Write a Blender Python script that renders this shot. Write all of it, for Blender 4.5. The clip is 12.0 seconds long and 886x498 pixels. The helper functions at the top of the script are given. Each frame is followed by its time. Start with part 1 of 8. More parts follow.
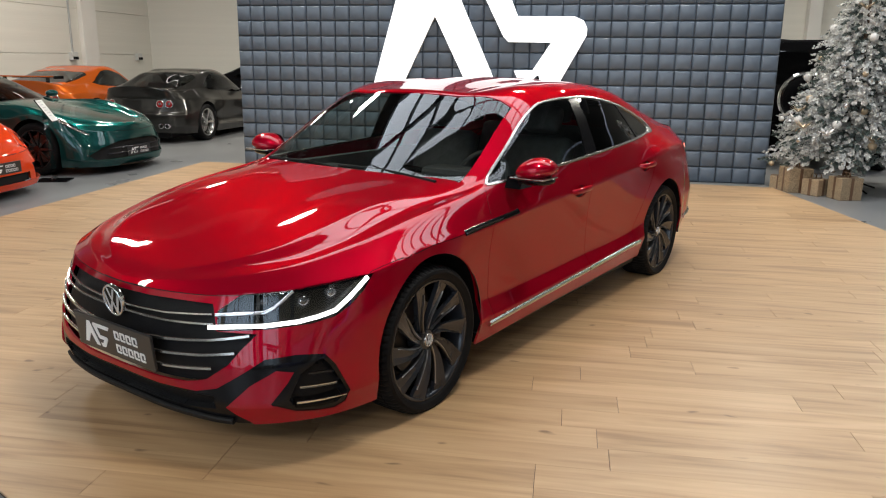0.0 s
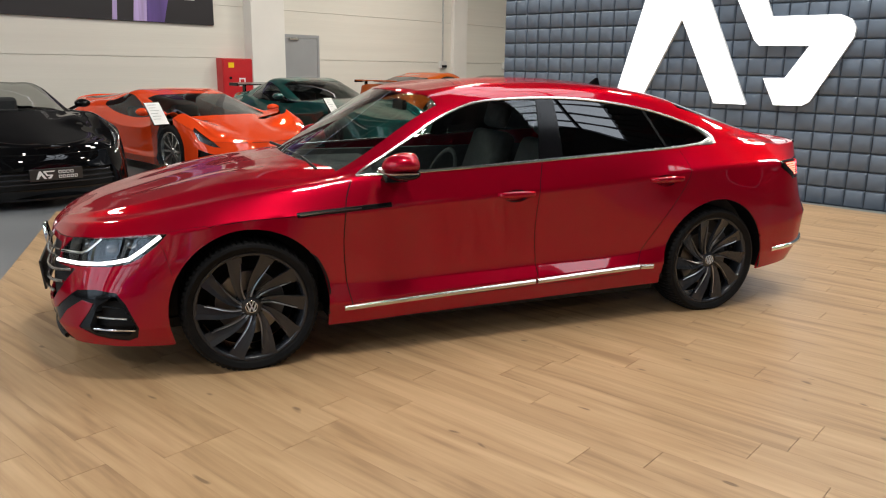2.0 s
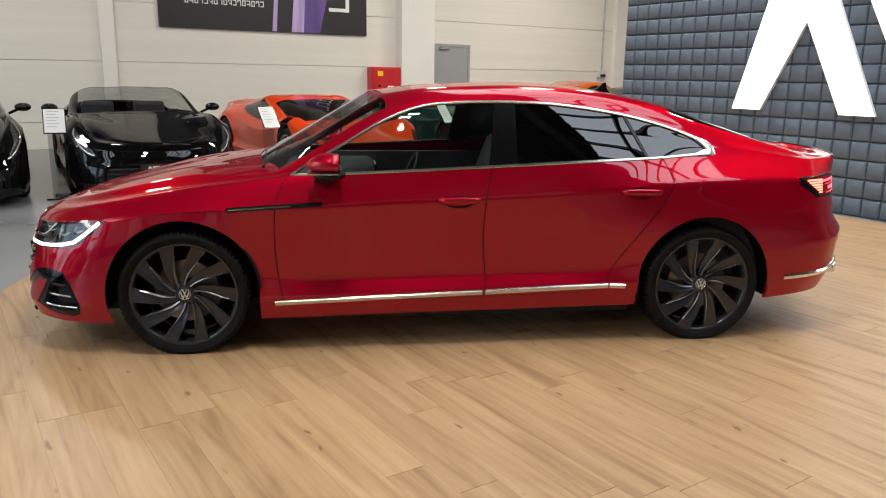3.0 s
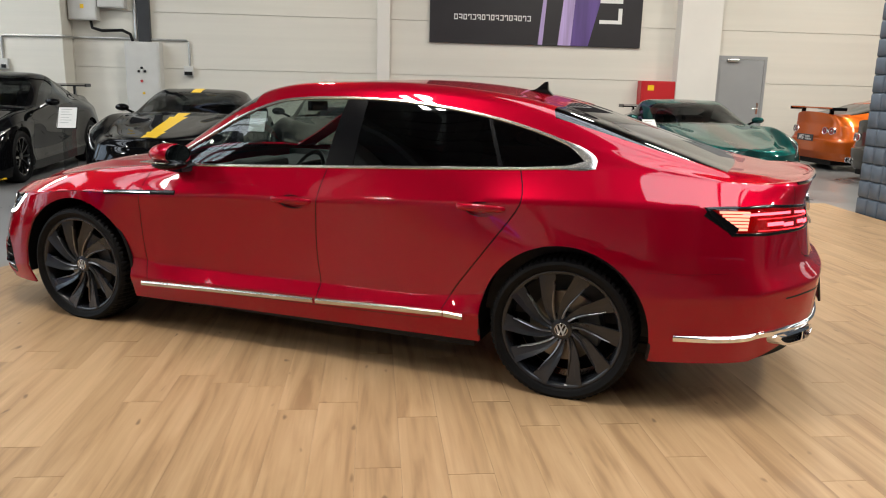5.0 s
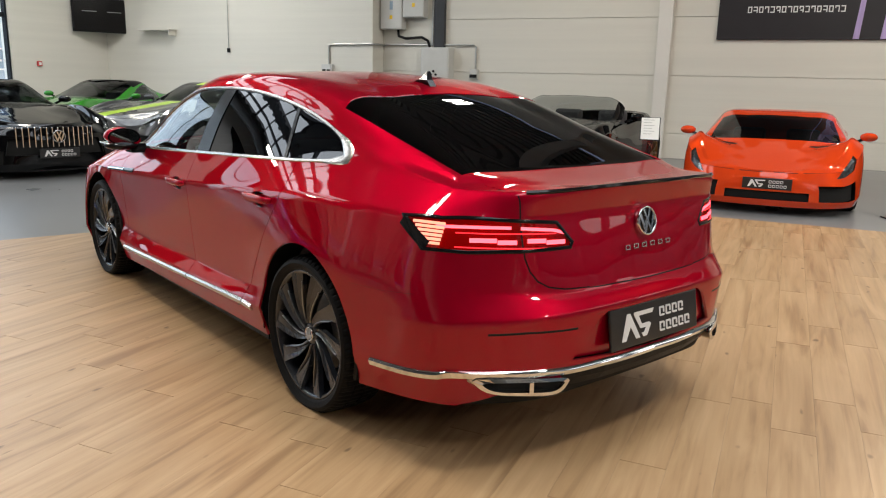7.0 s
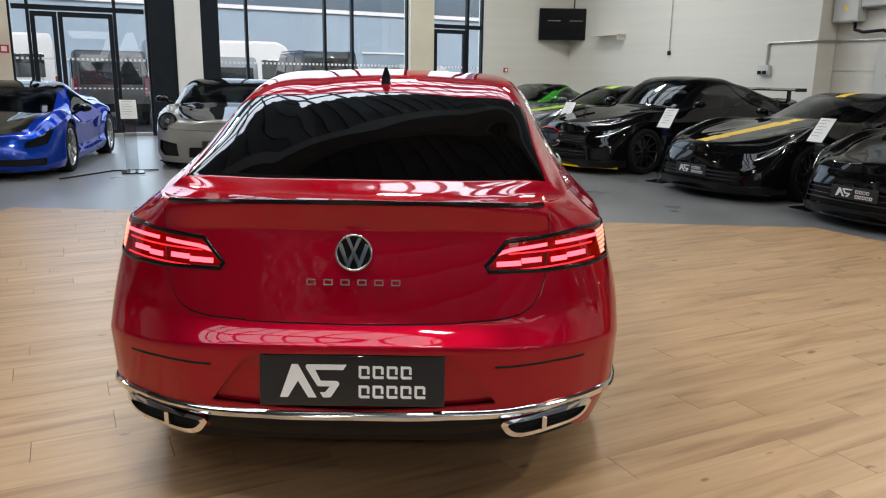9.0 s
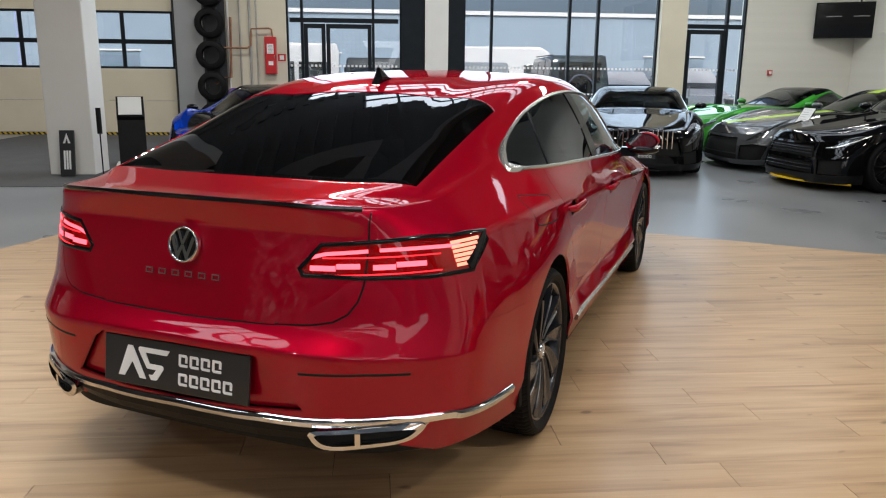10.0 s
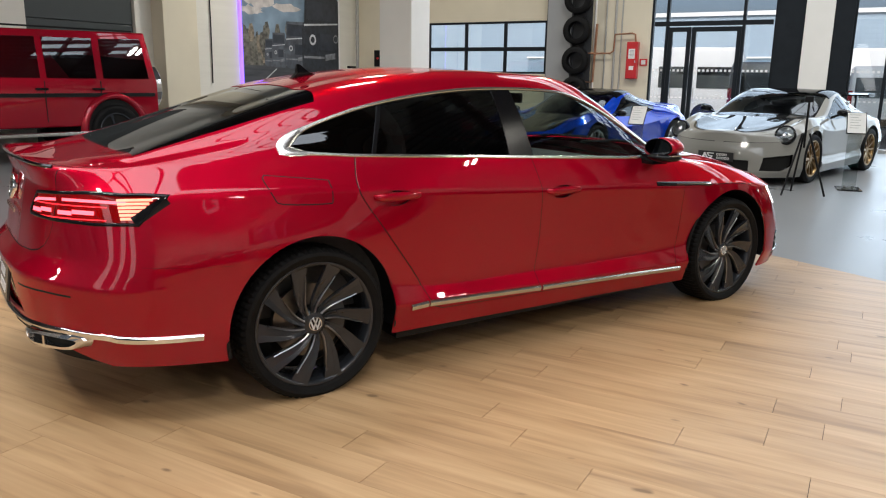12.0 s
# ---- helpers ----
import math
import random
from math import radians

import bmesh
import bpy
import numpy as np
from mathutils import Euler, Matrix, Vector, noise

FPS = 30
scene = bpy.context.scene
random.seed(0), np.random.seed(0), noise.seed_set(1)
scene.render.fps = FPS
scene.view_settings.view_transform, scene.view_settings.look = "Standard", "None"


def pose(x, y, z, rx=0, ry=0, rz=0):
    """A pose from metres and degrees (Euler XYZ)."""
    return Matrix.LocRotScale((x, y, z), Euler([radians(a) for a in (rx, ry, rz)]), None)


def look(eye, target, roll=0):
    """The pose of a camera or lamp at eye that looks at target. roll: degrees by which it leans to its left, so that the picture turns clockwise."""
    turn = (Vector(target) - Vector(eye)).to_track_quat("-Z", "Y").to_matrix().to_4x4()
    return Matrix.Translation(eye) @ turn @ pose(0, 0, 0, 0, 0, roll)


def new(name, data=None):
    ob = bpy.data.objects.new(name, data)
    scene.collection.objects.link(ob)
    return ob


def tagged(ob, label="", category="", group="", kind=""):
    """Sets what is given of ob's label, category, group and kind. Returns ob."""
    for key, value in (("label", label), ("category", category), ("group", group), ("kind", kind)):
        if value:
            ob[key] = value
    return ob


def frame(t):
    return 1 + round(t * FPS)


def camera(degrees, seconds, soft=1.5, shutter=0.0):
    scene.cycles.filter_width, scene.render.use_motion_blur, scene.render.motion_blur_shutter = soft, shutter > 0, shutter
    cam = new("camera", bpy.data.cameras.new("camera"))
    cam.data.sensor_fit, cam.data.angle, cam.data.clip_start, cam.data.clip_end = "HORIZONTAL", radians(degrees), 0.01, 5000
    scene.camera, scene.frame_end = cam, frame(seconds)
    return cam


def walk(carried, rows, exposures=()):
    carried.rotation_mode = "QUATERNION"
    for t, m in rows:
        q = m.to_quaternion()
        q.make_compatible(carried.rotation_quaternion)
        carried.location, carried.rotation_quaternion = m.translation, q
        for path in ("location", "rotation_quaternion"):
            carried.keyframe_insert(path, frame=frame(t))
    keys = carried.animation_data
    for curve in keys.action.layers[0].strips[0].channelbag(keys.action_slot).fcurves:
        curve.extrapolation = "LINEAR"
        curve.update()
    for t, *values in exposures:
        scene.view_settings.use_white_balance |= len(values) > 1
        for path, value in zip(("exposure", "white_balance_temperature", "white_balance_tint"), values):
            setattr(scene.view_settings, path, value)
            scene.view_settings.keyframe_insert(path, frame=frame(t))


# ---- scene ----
cam = camera(60.7, 12.0, 1.15)
PATH = [
    (0, (4.777, 0.732, 1.543), (2.862, 0.418, 1.06), 0.6),
    (0.5, (4.591, 1.412, 1.525), (2.738, 0.837, 1.039), 0.8),
    (1, (4.409, 2.075, 1.523), (2.657, 1.239, 1.043), 0.7),
    (1.5, (4.084, 2.672, 1.49), (2.463, 1.601, 1.015), 0.8),
    (2, (3.714, 3.213, 1.5), (2.253, 1.93, 1.032), 0.8),
    (2.5, (3.22, 3.682, 1.49), (1.941, 2.215, 1.03), 0.8),
    (4.5, (0.68, 4.616, 1.43), (0.254, 2.708, 1.007), 1.4),
    (5, (-0.027, 4.634, 1.406), (-0.213, 2.688, 0.985), 1.4),
    (5.5, (-0.714, 4.608, 1.39), (-0.658, 2.654, 0.967), 1.4),
    (6, (-1.379, 4.469, 1.378), (-1.086, 2.536, 0.954), 1.4),
    (6.5, (-2.019, 4.274, 1.382), (-1.482, 2.396, 0.955), 1.4),
    (8.5, (-4.004, 2.452, 1.415), (-2.454, 1.267, 0.974), 1.1),
    (9, (-4.233, 1.814, 1.407), (-2.49, 0.94, 0.962), 0.9),
    (9.5, (-4.416, 1.171, 1.413), (-2.537, 0.648, 0.968), 0.6),
    (10, (-4.484, 0.483, 1.401), (-2.541, 0.317, 0.959), 0.6),
    (10.5, (-4.511, -0.197, 1.407), (-2.568, -0.023, 0.969), 0.7),
    (11, (-4.416, -0.884, 1.387), (-2.524, -0.407, 0.95), 0.7),
    (11.5, (-4.29, -1.544, 1.393), (-2.481, -0.811, 0.955), 0.8),
    (12, (-4.115, -2.162, 1.382), (-2.413, -1.208, 0.942), 0.9),
]
walk(cam, [(t, look(eye, target, roll)) for t, eye, target, roll in PATH], exposures=[(0, 0.30, 6300, 10), (2.5, 0.40, 6280, 10), (5, 0.48, 6320, 10), (6.5, 0.36, 6420, 10), (8.5, 0.07, 6170, 10), (10.5, 0.17, 6150, 10), (12, 0.38, 6280, 10)])

# ---- world and lights ----
world = bpy.data.worlds.new("world")
scene.world = world
world.use_nodes = True
wn = world.node_tree.nodes
sky = wn.new("ShaderNodeTexSky")
sky.sky_type, sky.sun_disc = "NISHITA", False
sky.sun_elevation, sky.sun_rotation = radians(42), radians(255)
sky.dust_density, sky.air_density = 6.0, 0.7
world.node_tree.links.new(sky.outputs[0], wn["Background"].inputs[0])
wn["Background"].inputs[1].default_value = 0.15

sun = new("sun", bpy.data.lights.new("sun", "SUN"))
sun.data.energy, sun.data.angle, sun.data.color = 1.9, radians(12), (1.0, 0.96, 0.9)
sun.matrix_world = pose(0, 0, 30, 48, 0, -75)


def area_lamp(name, m, w, h, watts, color=(1, 1, 1)):
    lamp = bpy.data.lights.new(name, "AREA")
    lamp.shape, lamp.size, lamp.size_y, lamp.energy, lamp.color = "RECTANGLE", w, h, watts, color
    ob = new(name, lamp)
    ob.matrix_world = m
    return ob


HALL_H = 7.0
X_W, X_E, Y_S, Y_N = -17.0, 14.1, -11.8, 11.0
# unseen bay north of the hall, added for dark reflections
X_BAY, Y_FAR = 1.6, 27.0
# daylight through the glazed front, and the rows of ceiling tubes
area_lamp("window_light", pose(X_E + 0.42, -2.9, 3.1, 0, 90, 0), 5.8, 11.0, 470, (0.80, 0.91, 1.0))
# x from, x to, y from, y to
ROOFLIGHTS = [(-4.3, -1.4, -3.7, 7.5), (7.3, 9.2, -8.5, 1.5), (10.0, 11.9, -8.5, 3.0)]
for x0, x1, y0, y1 in ROOFLIGHTS:
    area_lamp("rooflight_glow", pose((x0 + x1) / 2, (y0 + y1) / 2, HALL_H + 0.175), x1 - x0, y1 - y0, (12.0 if x0 < 0 else 11.0) * (x1 - x0) * (y1 - y0), (0.90, 0.95, 1.0))
# lamp at (-7.6, 4.2) is added to brighten the fir corner
LAMPS = [(x, y) for x in (-10.4, -5.0, 1.6, 9.6) for y in (-8.2, -4.1, 1.6, 7.6) if (x, y) not in ((1.6, -4.1), (1.6, 7.6), (-5.0, 7.6))] + [(-7.6, 4.2)]
LAMP_Z = 5.9
for x, y in LAMPS:
    for s in (-.13, .13):
        # west and north-east lamps run stronger to lift dim corners
        area_lamp("panel_light", pose(x + s, y, LAMP_Z - .045), 0.13, 0.85, 85 if x < -7 or (x > 9 and y > 7) else 52, (1.0, 0.93, 0.80))

# ---- materials ----


def nodes_of(name):
    m = bpy.data.materials.new(name)
    m.use_nodes = True
    nt = m.node_tree
    return m, nt, nt.nodes["Principled BSDF"]


def mat(name, col, rough=0.5, metal=0.0, coat=0.0, var=0.08, scale=6.0, bump=0.0, bscale=80.0, stretch=(1, 1, 1), emit=0.0, rvar=0.0, spec=0.5):
    """A surface with colour drift at two scales, fine relief and uneven gloss."""
    m, nt, b = nodes_of(name)
    b.inputs["Base Color"].default_value = (*col, 1)
    b.inputs["Roughness"].default_value = rough
    b.inputs["Metallic"].default_value = metal
    b.inputs["Coat Weight"].default_value = coat
    b.inputs["Coat Roughness"].default_value = 0.02
    b.inputs["Specular IOR Level"].default_value = spec
    tc = nt.nodes.new("ShaderNodeTexCoord")
    mp = nt.nodes.new("ShaderNodeMapping")
    mp.inputs["Scale"].default_value = stretch
    nt.links.new(tc.outputs["Object"], mp.inputs[0])
    if var or rvar:
        n1 = nt.nodes.new("ShaderNodeTexNoise")
        n1.inputs["Scale"].default_value, n1.inputs["Detail"].default_value = scale, 6
        nt.links.new(mp.outputs[0], n1.inputs["Vector"])
    if var:
        ramp = nt.nodes.new("ShaderNodeValToRGB")
        ramp.color_ramp.elements[0].position, ramp.color_ramp.elements[1].position = 0.3, 0.7
        ramp.color_ramp.elements[0].color = (*[max(0, c * (1 - var)) for c in col], 1)
        ramp.color_ramp.elements[1].color = (*[min(1, c * (1 + var)) for c in col], 1)
        nt.links.new(n1.outputs[0], ramp.inputs[0])
        nt.links.new(ramp.outputs[0], b.inputs["Base Color"])
    if rvar:
        mr = nt.nodes.new("ShaderNodeMapRange")
        mr.inputs["To Min"].default_value, mr.inputs["To Max"].default_value = max(0, rough - rvar), rough + rvar
        nt.links.new(n1.outputs[0], mr.inputs[0])
        nt.links.new(mr.outputs[0], b.inputs["Roughness"])
    if bump:
        n2 = nt.nodes.new("ShaderNodeTexNoise")
        n2.inputs["Scale"].default_value, n2.inputs["Detail"].default_value = bscale, 4
        nt.links.new(mp.outputs[0], n2.inputs["Vector"])
        bp = nt.nodes.new("ShaderNodeBump")
        bp.inputs["Strength"].default_value, bp.inputs["Distance"].default_value = bump, 0.01
        nt.links.new(n2.outputs[0], bp.inputs["Height"])
        nt.links.new(bp.outputs[0], b.inputs["Normal"])
    if emit:
        b.inputs["Emission Color"].default_value = (*col, 1)
        b.inputs["Emission Strength"].default_value = emit
    return m


def glass(name, tint, dark=0.0, rough=0.0):
    """Thin tinted pane: see-through with a clear gloss that grows at grazing angles."""
    m, nt, b = nodes_of(name)
    nt.nodes.remove(b)
    tr, gl, mx, lw, pw, fr = (nt.nodes.new(n) for n in ("ShaderNodeBsdfTransparent", "ShaderNodeBsdfGlossy", "ShaderNodeMixShader", "ShaderNodeLayerWeight", "ShaderNodeMath", "ShaderNodeMath"))
    tr.inputs[0].default_value = (*tint, 1)
    gl.inputs["Roughness"].default_value = rough
    gl.inputs["Color"].default_value = (0.95, 0.97, 1, 1)
    lw.inputs[0].default_value = 0.5
    pw.operation, fr.operation = "POWER", "MULTIPLY_ADD"
    pw.inputs[1].default_value, fr.inputs[1].default_value, fr.inputs[2].default_value = 5.0, 0.9, 0.05
    nt.links.new(lw.outputs["Facing"], pw.inputs[0])
    nt.links.new(pw.outputs[0], fr.inputs[0])
    nt.links.new(fr.outputs[0], mx.inputs[0])
    nt.links.new(tr.outputs[0], mx.inputs[1])
    nt.links.new(gl.outputs[0], mx.inputs[2])
    nt.links.new(mx.outputs[0], nt.nodes["Material Output"].inputs[0])
    return m


def paint(name, col, metal=0.35, rough=0.28, gloss=1.0):
    m = mat(name, col, rough, metal, coat=gloss, var=0.05, scale=900, spec=0.0)
    top = max(col)
    m.node_tree.nodes["Principled BSDF"].inputs["Specular Tint"].default_value = (*[c / top for c in col], 1)
    return m


def wood_planks(name, island):
    m, nt, b = nodes_of(name)
    L = nt.links
    tc = nt.nodes.new("ShaderNodeTexCoord")
    geo = nt.nodes.new("ShaderNodeNewGeometry")
    oi = nt.nodes.new("ShaderNodeObjectInfo")
    rnd = geo.outputs["Random Per Island"] if island else oi.outputs["Random"]
    off = nt.nodes.new("ShaderNodeVectorMath")
    off.operation = "MULTIPLY_ADD"
    comb = nt.nodes.new("ShaderNodeCombineXYZ")
    for i in range(3):
        L.new(rnd, comb.inputs[i])
    L.new(comb.outputs[0], off.inputs[0])
    off.inputs[1].default_value = (37, 91, 13)
    L.new(tc.outputs["Object"], off.inputs[2])
    grain = nt.nodes.new("ShaderNodeMapping")
    grain.inputs["Scale"].default_value = (36, 1.3, 14)
    L.new(off.outputs[0], grain.inputs[0])
    n1 = nt.nodes.new("ShaderNodeTexNoise")
    n1.inputs["Scale"].default_value, n1.inputs["Detail"].default_value, n1.inputs["Distortion"].default_value = 1.0, 7, 0.6
    L.new(grain.outputs[0], n1.inputs["Vector"])
    broad = nt.nodes.new("ShaderNodeMapping")
    broad.inputs["Scale"].default_value = (10.5, 0.95, 3)
    L.new(off.outputs[0], broad.inputs[0])
    n2 = nt.nodes.new("ShaderNodeTexNoise")
    n2.inputs["Scale"].default_value, n2.inputs["Detail"].default_value, n2.inputs["Distortion"].default_value = 1.0, 4, 0.9
    L.new(broad.outputs[0], n2.inputs["Vector"])
    r1 = nt.nodes.new("ShaderNodeValToRGB")
    e = r1.color_ramp.elements
    e[0].position, e[0].color = 0.35, (0.32, 0.190, 0.094, 1)
    e[1].position, e[1].color = 0.64, (0.545, 0.36, 0.197, 1)
    mid = e.new(0.47)
    mid.color = (0.445, 0.282, 0.144, 1)
    mixf = nt.nodes.new("ShaderNodeMath")
    mixf.operation = "ADD"
    h = nt.nodes.new("ShaderNodeMath")
    h.operation = "MULTIPLY"
    h.inputs[1].default_value = 0.34
    L.new(n1.outputs[0], h.inputs[0])
    h2 = nt.nodes.new("ShaderNodeMath")
    h2.operation = "MULTIPLY"
    h2.inputs[1].default_value = 0.66
    L.new(n2.outputs[0], h2.inputs[0])
    L.new(h.outputs[0], mixf.inputs[0])
    L.new(h2.outputs[0], mixf.inputs[1])
    L.new(mixf.outputs[0], r1.inputs[0])
    hsv = nt.nodes.new("ShaderNodeHueSaturation")
    mr = nt.nodes.new("ShaderNodeMapRange")
    mr.inputs["To Min"].default_value, mr.inputs["To Max"].default_value = 0.96, 1.04
    L.new(rnd, mr.inputs[0])
    L.new(mr.outputs[0], hsv.inputs["Value"])
    # small dark knots
    spot = nt.nodes.new("ShaderNodeMapping")
    spot.inputs["Scale"].default_value = (15, 6, 8)
    L.new(off.outputs[0], spot.inputs[0])
    n3 = nt.nodes.new("ShaderNodeTexNoise")
    n3.inputs["Scale"].default_value, n3.inputs["Detail"].default_value = 1.0, 1
    L.new(spot.outputs[0], n3.inputs["Vector"])
    kr = nt.nodes.new("ShaderNodeMapRange")
    kr.inputs["From Min"].default_value, kr.inputs["From Max"].default_value = 0.745, 0.80
    kr.inputs["To Min"].default_value, kr.inputs["To Max"].default_value = 0.0, 0.75
    L.new(n3.outputs[0], kr.inputs[0])
    knot = nt.nodes.new("ShaderNodeMixRGB")
    knot.inputs[2].default_value = (0.13, 0.07, 0.032, 1)
    L.new(kr.outputs[0], knot.inputs[0])
    L.new(r1.outputs[0], knot.inputs[1])
    L.new(knot.outputs[0], hsv.inputs["Color"])
    L.new(hsv.outputs[0], b.inputs["Base Color"])
    rr = nt.nodes.new("ShaderNodeMapRange")
    rr.inputs["To Min"].default_value, rr.inputs["To Max"].default_value = 0.3, 0.46
    L.new(n1.outputs[0], rr.inputs[0])
    L.new(rr.outputs[0], b.inputs["Roughness"])
    bp = nt.nodes.new("ShaderNodeBump")
    bp.inputs["Strength"].default_value, bp.inputs["Distance"].default_value = 0.12, 0.002
    L.new(n1.outputs[0], bp.inputs["Height"])
    L.new(bp.outputs[0], b.inputs["Normal"])
    return m


M = {
    "red": paint("red_paint", (0.36, 0.0012, 0.017), 0.55, 0.40, 0.9),
    "black_gloss": mat("black_gloss", (0.005, 0.005, 0.006), 0.14, coat=0.15, var=0.0, spec=0.2),
    "pillar_black": mat("pillar_black", (0.004, 0.004, 0.005), 0.22, var=0.0, spec=0.25),
    "silver_print": mat("silver_print", (0.55, 0.56, 0.58), 0.4, 0.1, var=0.0),
    "black_plastic": mat("black_plastic", (0.007, 0.007, 0.008), 0.5, var=0.15, scale=40, bump=0.1, bscale=400, spec=0.2),
    # near-black for gaps, also laid into openings that would only be shaded
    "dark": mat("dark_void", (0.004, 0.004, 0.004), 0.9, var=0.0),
    "chrome": mat("chrome", (0.78, 0.78, 0.79), 0.08, 1.0, var=0.0),
    "alu": mat("satin_aluminium", (0.62, 0.60, 0.57), 0.26, 1.0, var=0.04, scale=30),
    "rim": mat("anthracite_rim", (0.026, 0.029, 0.036), 0.27, 0.25, coat=0.2, var=0.06, scale=20),
    "rim_edge": mat("bright_cut_edge", (0.30, 0.30, 0.31), 0.30, 1.0, var=0.05, scale=20),
    "rubber": mat("tyre_rubber", (0.007, 0.007, 0.0075), 0.62, var=0.25, scale=14, bump=0.15, bscale=300, spec=0.14),
    "disc": mat("brake_disc", (0.20, 0.195, 0.19), 0.35, 1.0, var=0.1, scale=20),
    "caliper": mat("grey_caliper", (0.14, 0.14, 0.14), 0.5, 0.3),
    "glass_front": glass("clear_car_glass", (0.72, 0.78, 0.75)),
    "glass_side": glass("green_tinted_glass", (0.66, 0.73, 0.70)),
    "glass_dark": glass("privacy_glass", (0.018, 0.019, 0.021)),
    "glass_lamp": glass("lamp_lens", (0.72, 0.74, 0.75)),
    "lamp_red": glass("red_lamp_lens", (0.5, 0.02, 0.02)),
    "led_white": mat("daylight_led", (1.0, 0.97, 0.92), 0.3, var=0, emit=2.6),
    "led_red": mat("tail_led", (1.0, 0.075, 0.10), 0.3, var=0, emit=3.2),
    "led_mid": mat("tail_led_mid", (0.9, 0.02, 0.03), 0.3, var=0, emit=1.5),
    "led_amber": mat("tail_led_wide", (1.0, 0.31, 0.20), 0.3, var=0, emit=1.3),
    # spill light of the LEDs, put into the lamp housing as emission
    "housing_glow": mat("tail_housing_glow", (0.40, 0.004, 0.014), 0.25, var=0, emit=0.42),
    "reflector": mat("red_reflector", (0.10, 0.002, 0.004), 0.2, coat=0.8, var=0.1, scale=300),
    "mirror": mat("dimmed_mirror", (0.34, 0.35, 0.37), 0.02, 1.0, var=0.0),
    "lamp_inner": mat("lamp_chrome_inner", (0.32, 0.33, 0.35), 0.18, 0.9, var=0.2, scale=40),
    "plate": mat("plate_black", (0.014, 0.015, 0.017), 0.35, coat=0.3, var=0.05),
    "plate_ink": mat("plate_white", (0.78, 0.78, 0.78), 0.5, var=0.03),
    "cabin": mat("cabin_dark", (0.05, 0.05, 0.053), 0.75, var=0.2, scale=20, bump=0.2, bscale=200),
    "leather": mat("black_leather", (0.06, 0.06, 0.062), 0.5, var=0.2, scale=30, bump=0.3, bscale=160),
    "floor": mat("polished_concrete", (0.205, 0.21, 0.215), 0.30, var=0.13, scale=1.1, bump=0.02, bscale=30, rvar=0.08),
    "floor_dark": mat("dark_floor_mat", (0.06, 0.062, 0.066), 0.75, var=0.15, scale=3, bump=0.2, bscale=120),
    "wall": mat("white_wall_panel", (0.69, 0.668, 0.605), 0.55, var=0.03, scale=0.8, bump=0.25, bscale=5, stretch=(.25, .25, 9)),
    "column": mat("white_column", (0.74, 0.72, 0.68), 0.5, var=0.03, scale=1.5),
    "cream": mat("cream_steel", (0.66, 0.60, 0.47), 0.5, var=0.04, scale=1.2),
    "ceiling": mat("ceiling_sheet", (0.14, 0.14, 0.145), 0.6, var=0.05, scale=1),
    "steel_dark": mat("dark_steel", (0.035, 0.037, 0.042), 0.42, 0.3, var=0.1, scale=4),
    "frame": mat("anthracite_frame", (0.013, 0.016, 0.020), 0.6, spec=0.12, var=0.1, scale=5),
    "pane": glass("window_pane", (0.93, 0.95, 0.96)),
    "grey_door": mat("grey_door_paint", (0.30, 0.31, 0.32), 0.5, var=0.04, scale=2),
    "fire_red": mat("fire_red", (0.50, 0.012, 0.018), 0.35, coat=0.3, var=0.04),
    "white_paint": mat("white_paint", (0.8, 0.8, 0.79), 0.5, var=0.02),
    "box_grey": mat("box_grey", (0.58, 0.58, 0.56), 0.5, var=0.03),
    "pipe": mat("galvanised_pipe", (0.45, 0.45, 0.44), 0.4, 0.7, var=0.1, scale=12),
    "copper": mat("copper_pipe", (0.42, 0.22, 0.13), 0.38, 0.8, var=0.2, scale=12),
    "wood": wood_planks("oak_vinyl_plank", False),
    "wood_rest": wood_planks("oak_vinyl_plank_rest", True),
    "wood_gap": mat("plank_joint", (0.05, 0.032, 0.018), 0.8, var=0.1),
    "tile": None,
    "sign_glow": mat("white_light_panel", (1.0, 1.0, 1.0), 0.4, var=0, emit=0.92),
    "sign_side": mat("sign_edge", (0.75, 0.75, 0.75), 0.5, var=0.02),
    "tube": mat("tube_glow", (1.0, 0.96, 0.9), 0.4, var=0, emit=5.0),
    "asphalt": mat("asphalt", (0.055, 0.055, 0.057), 0.85, var=0.2, scale=3, bump=0.4, bscale=60),
    "facade_blue": mat("blue_grey_cladding", (0.29, 0.38, 0.47), 0.6, var=0.05, scale=0.4),
    "card": mat("white_card", (0.82, 0.82, 0.80), 0.5, var=0.02),
    "ink": mat("grey_print", (0.25, 0.25, 0.25), 0.6, var=0),
}


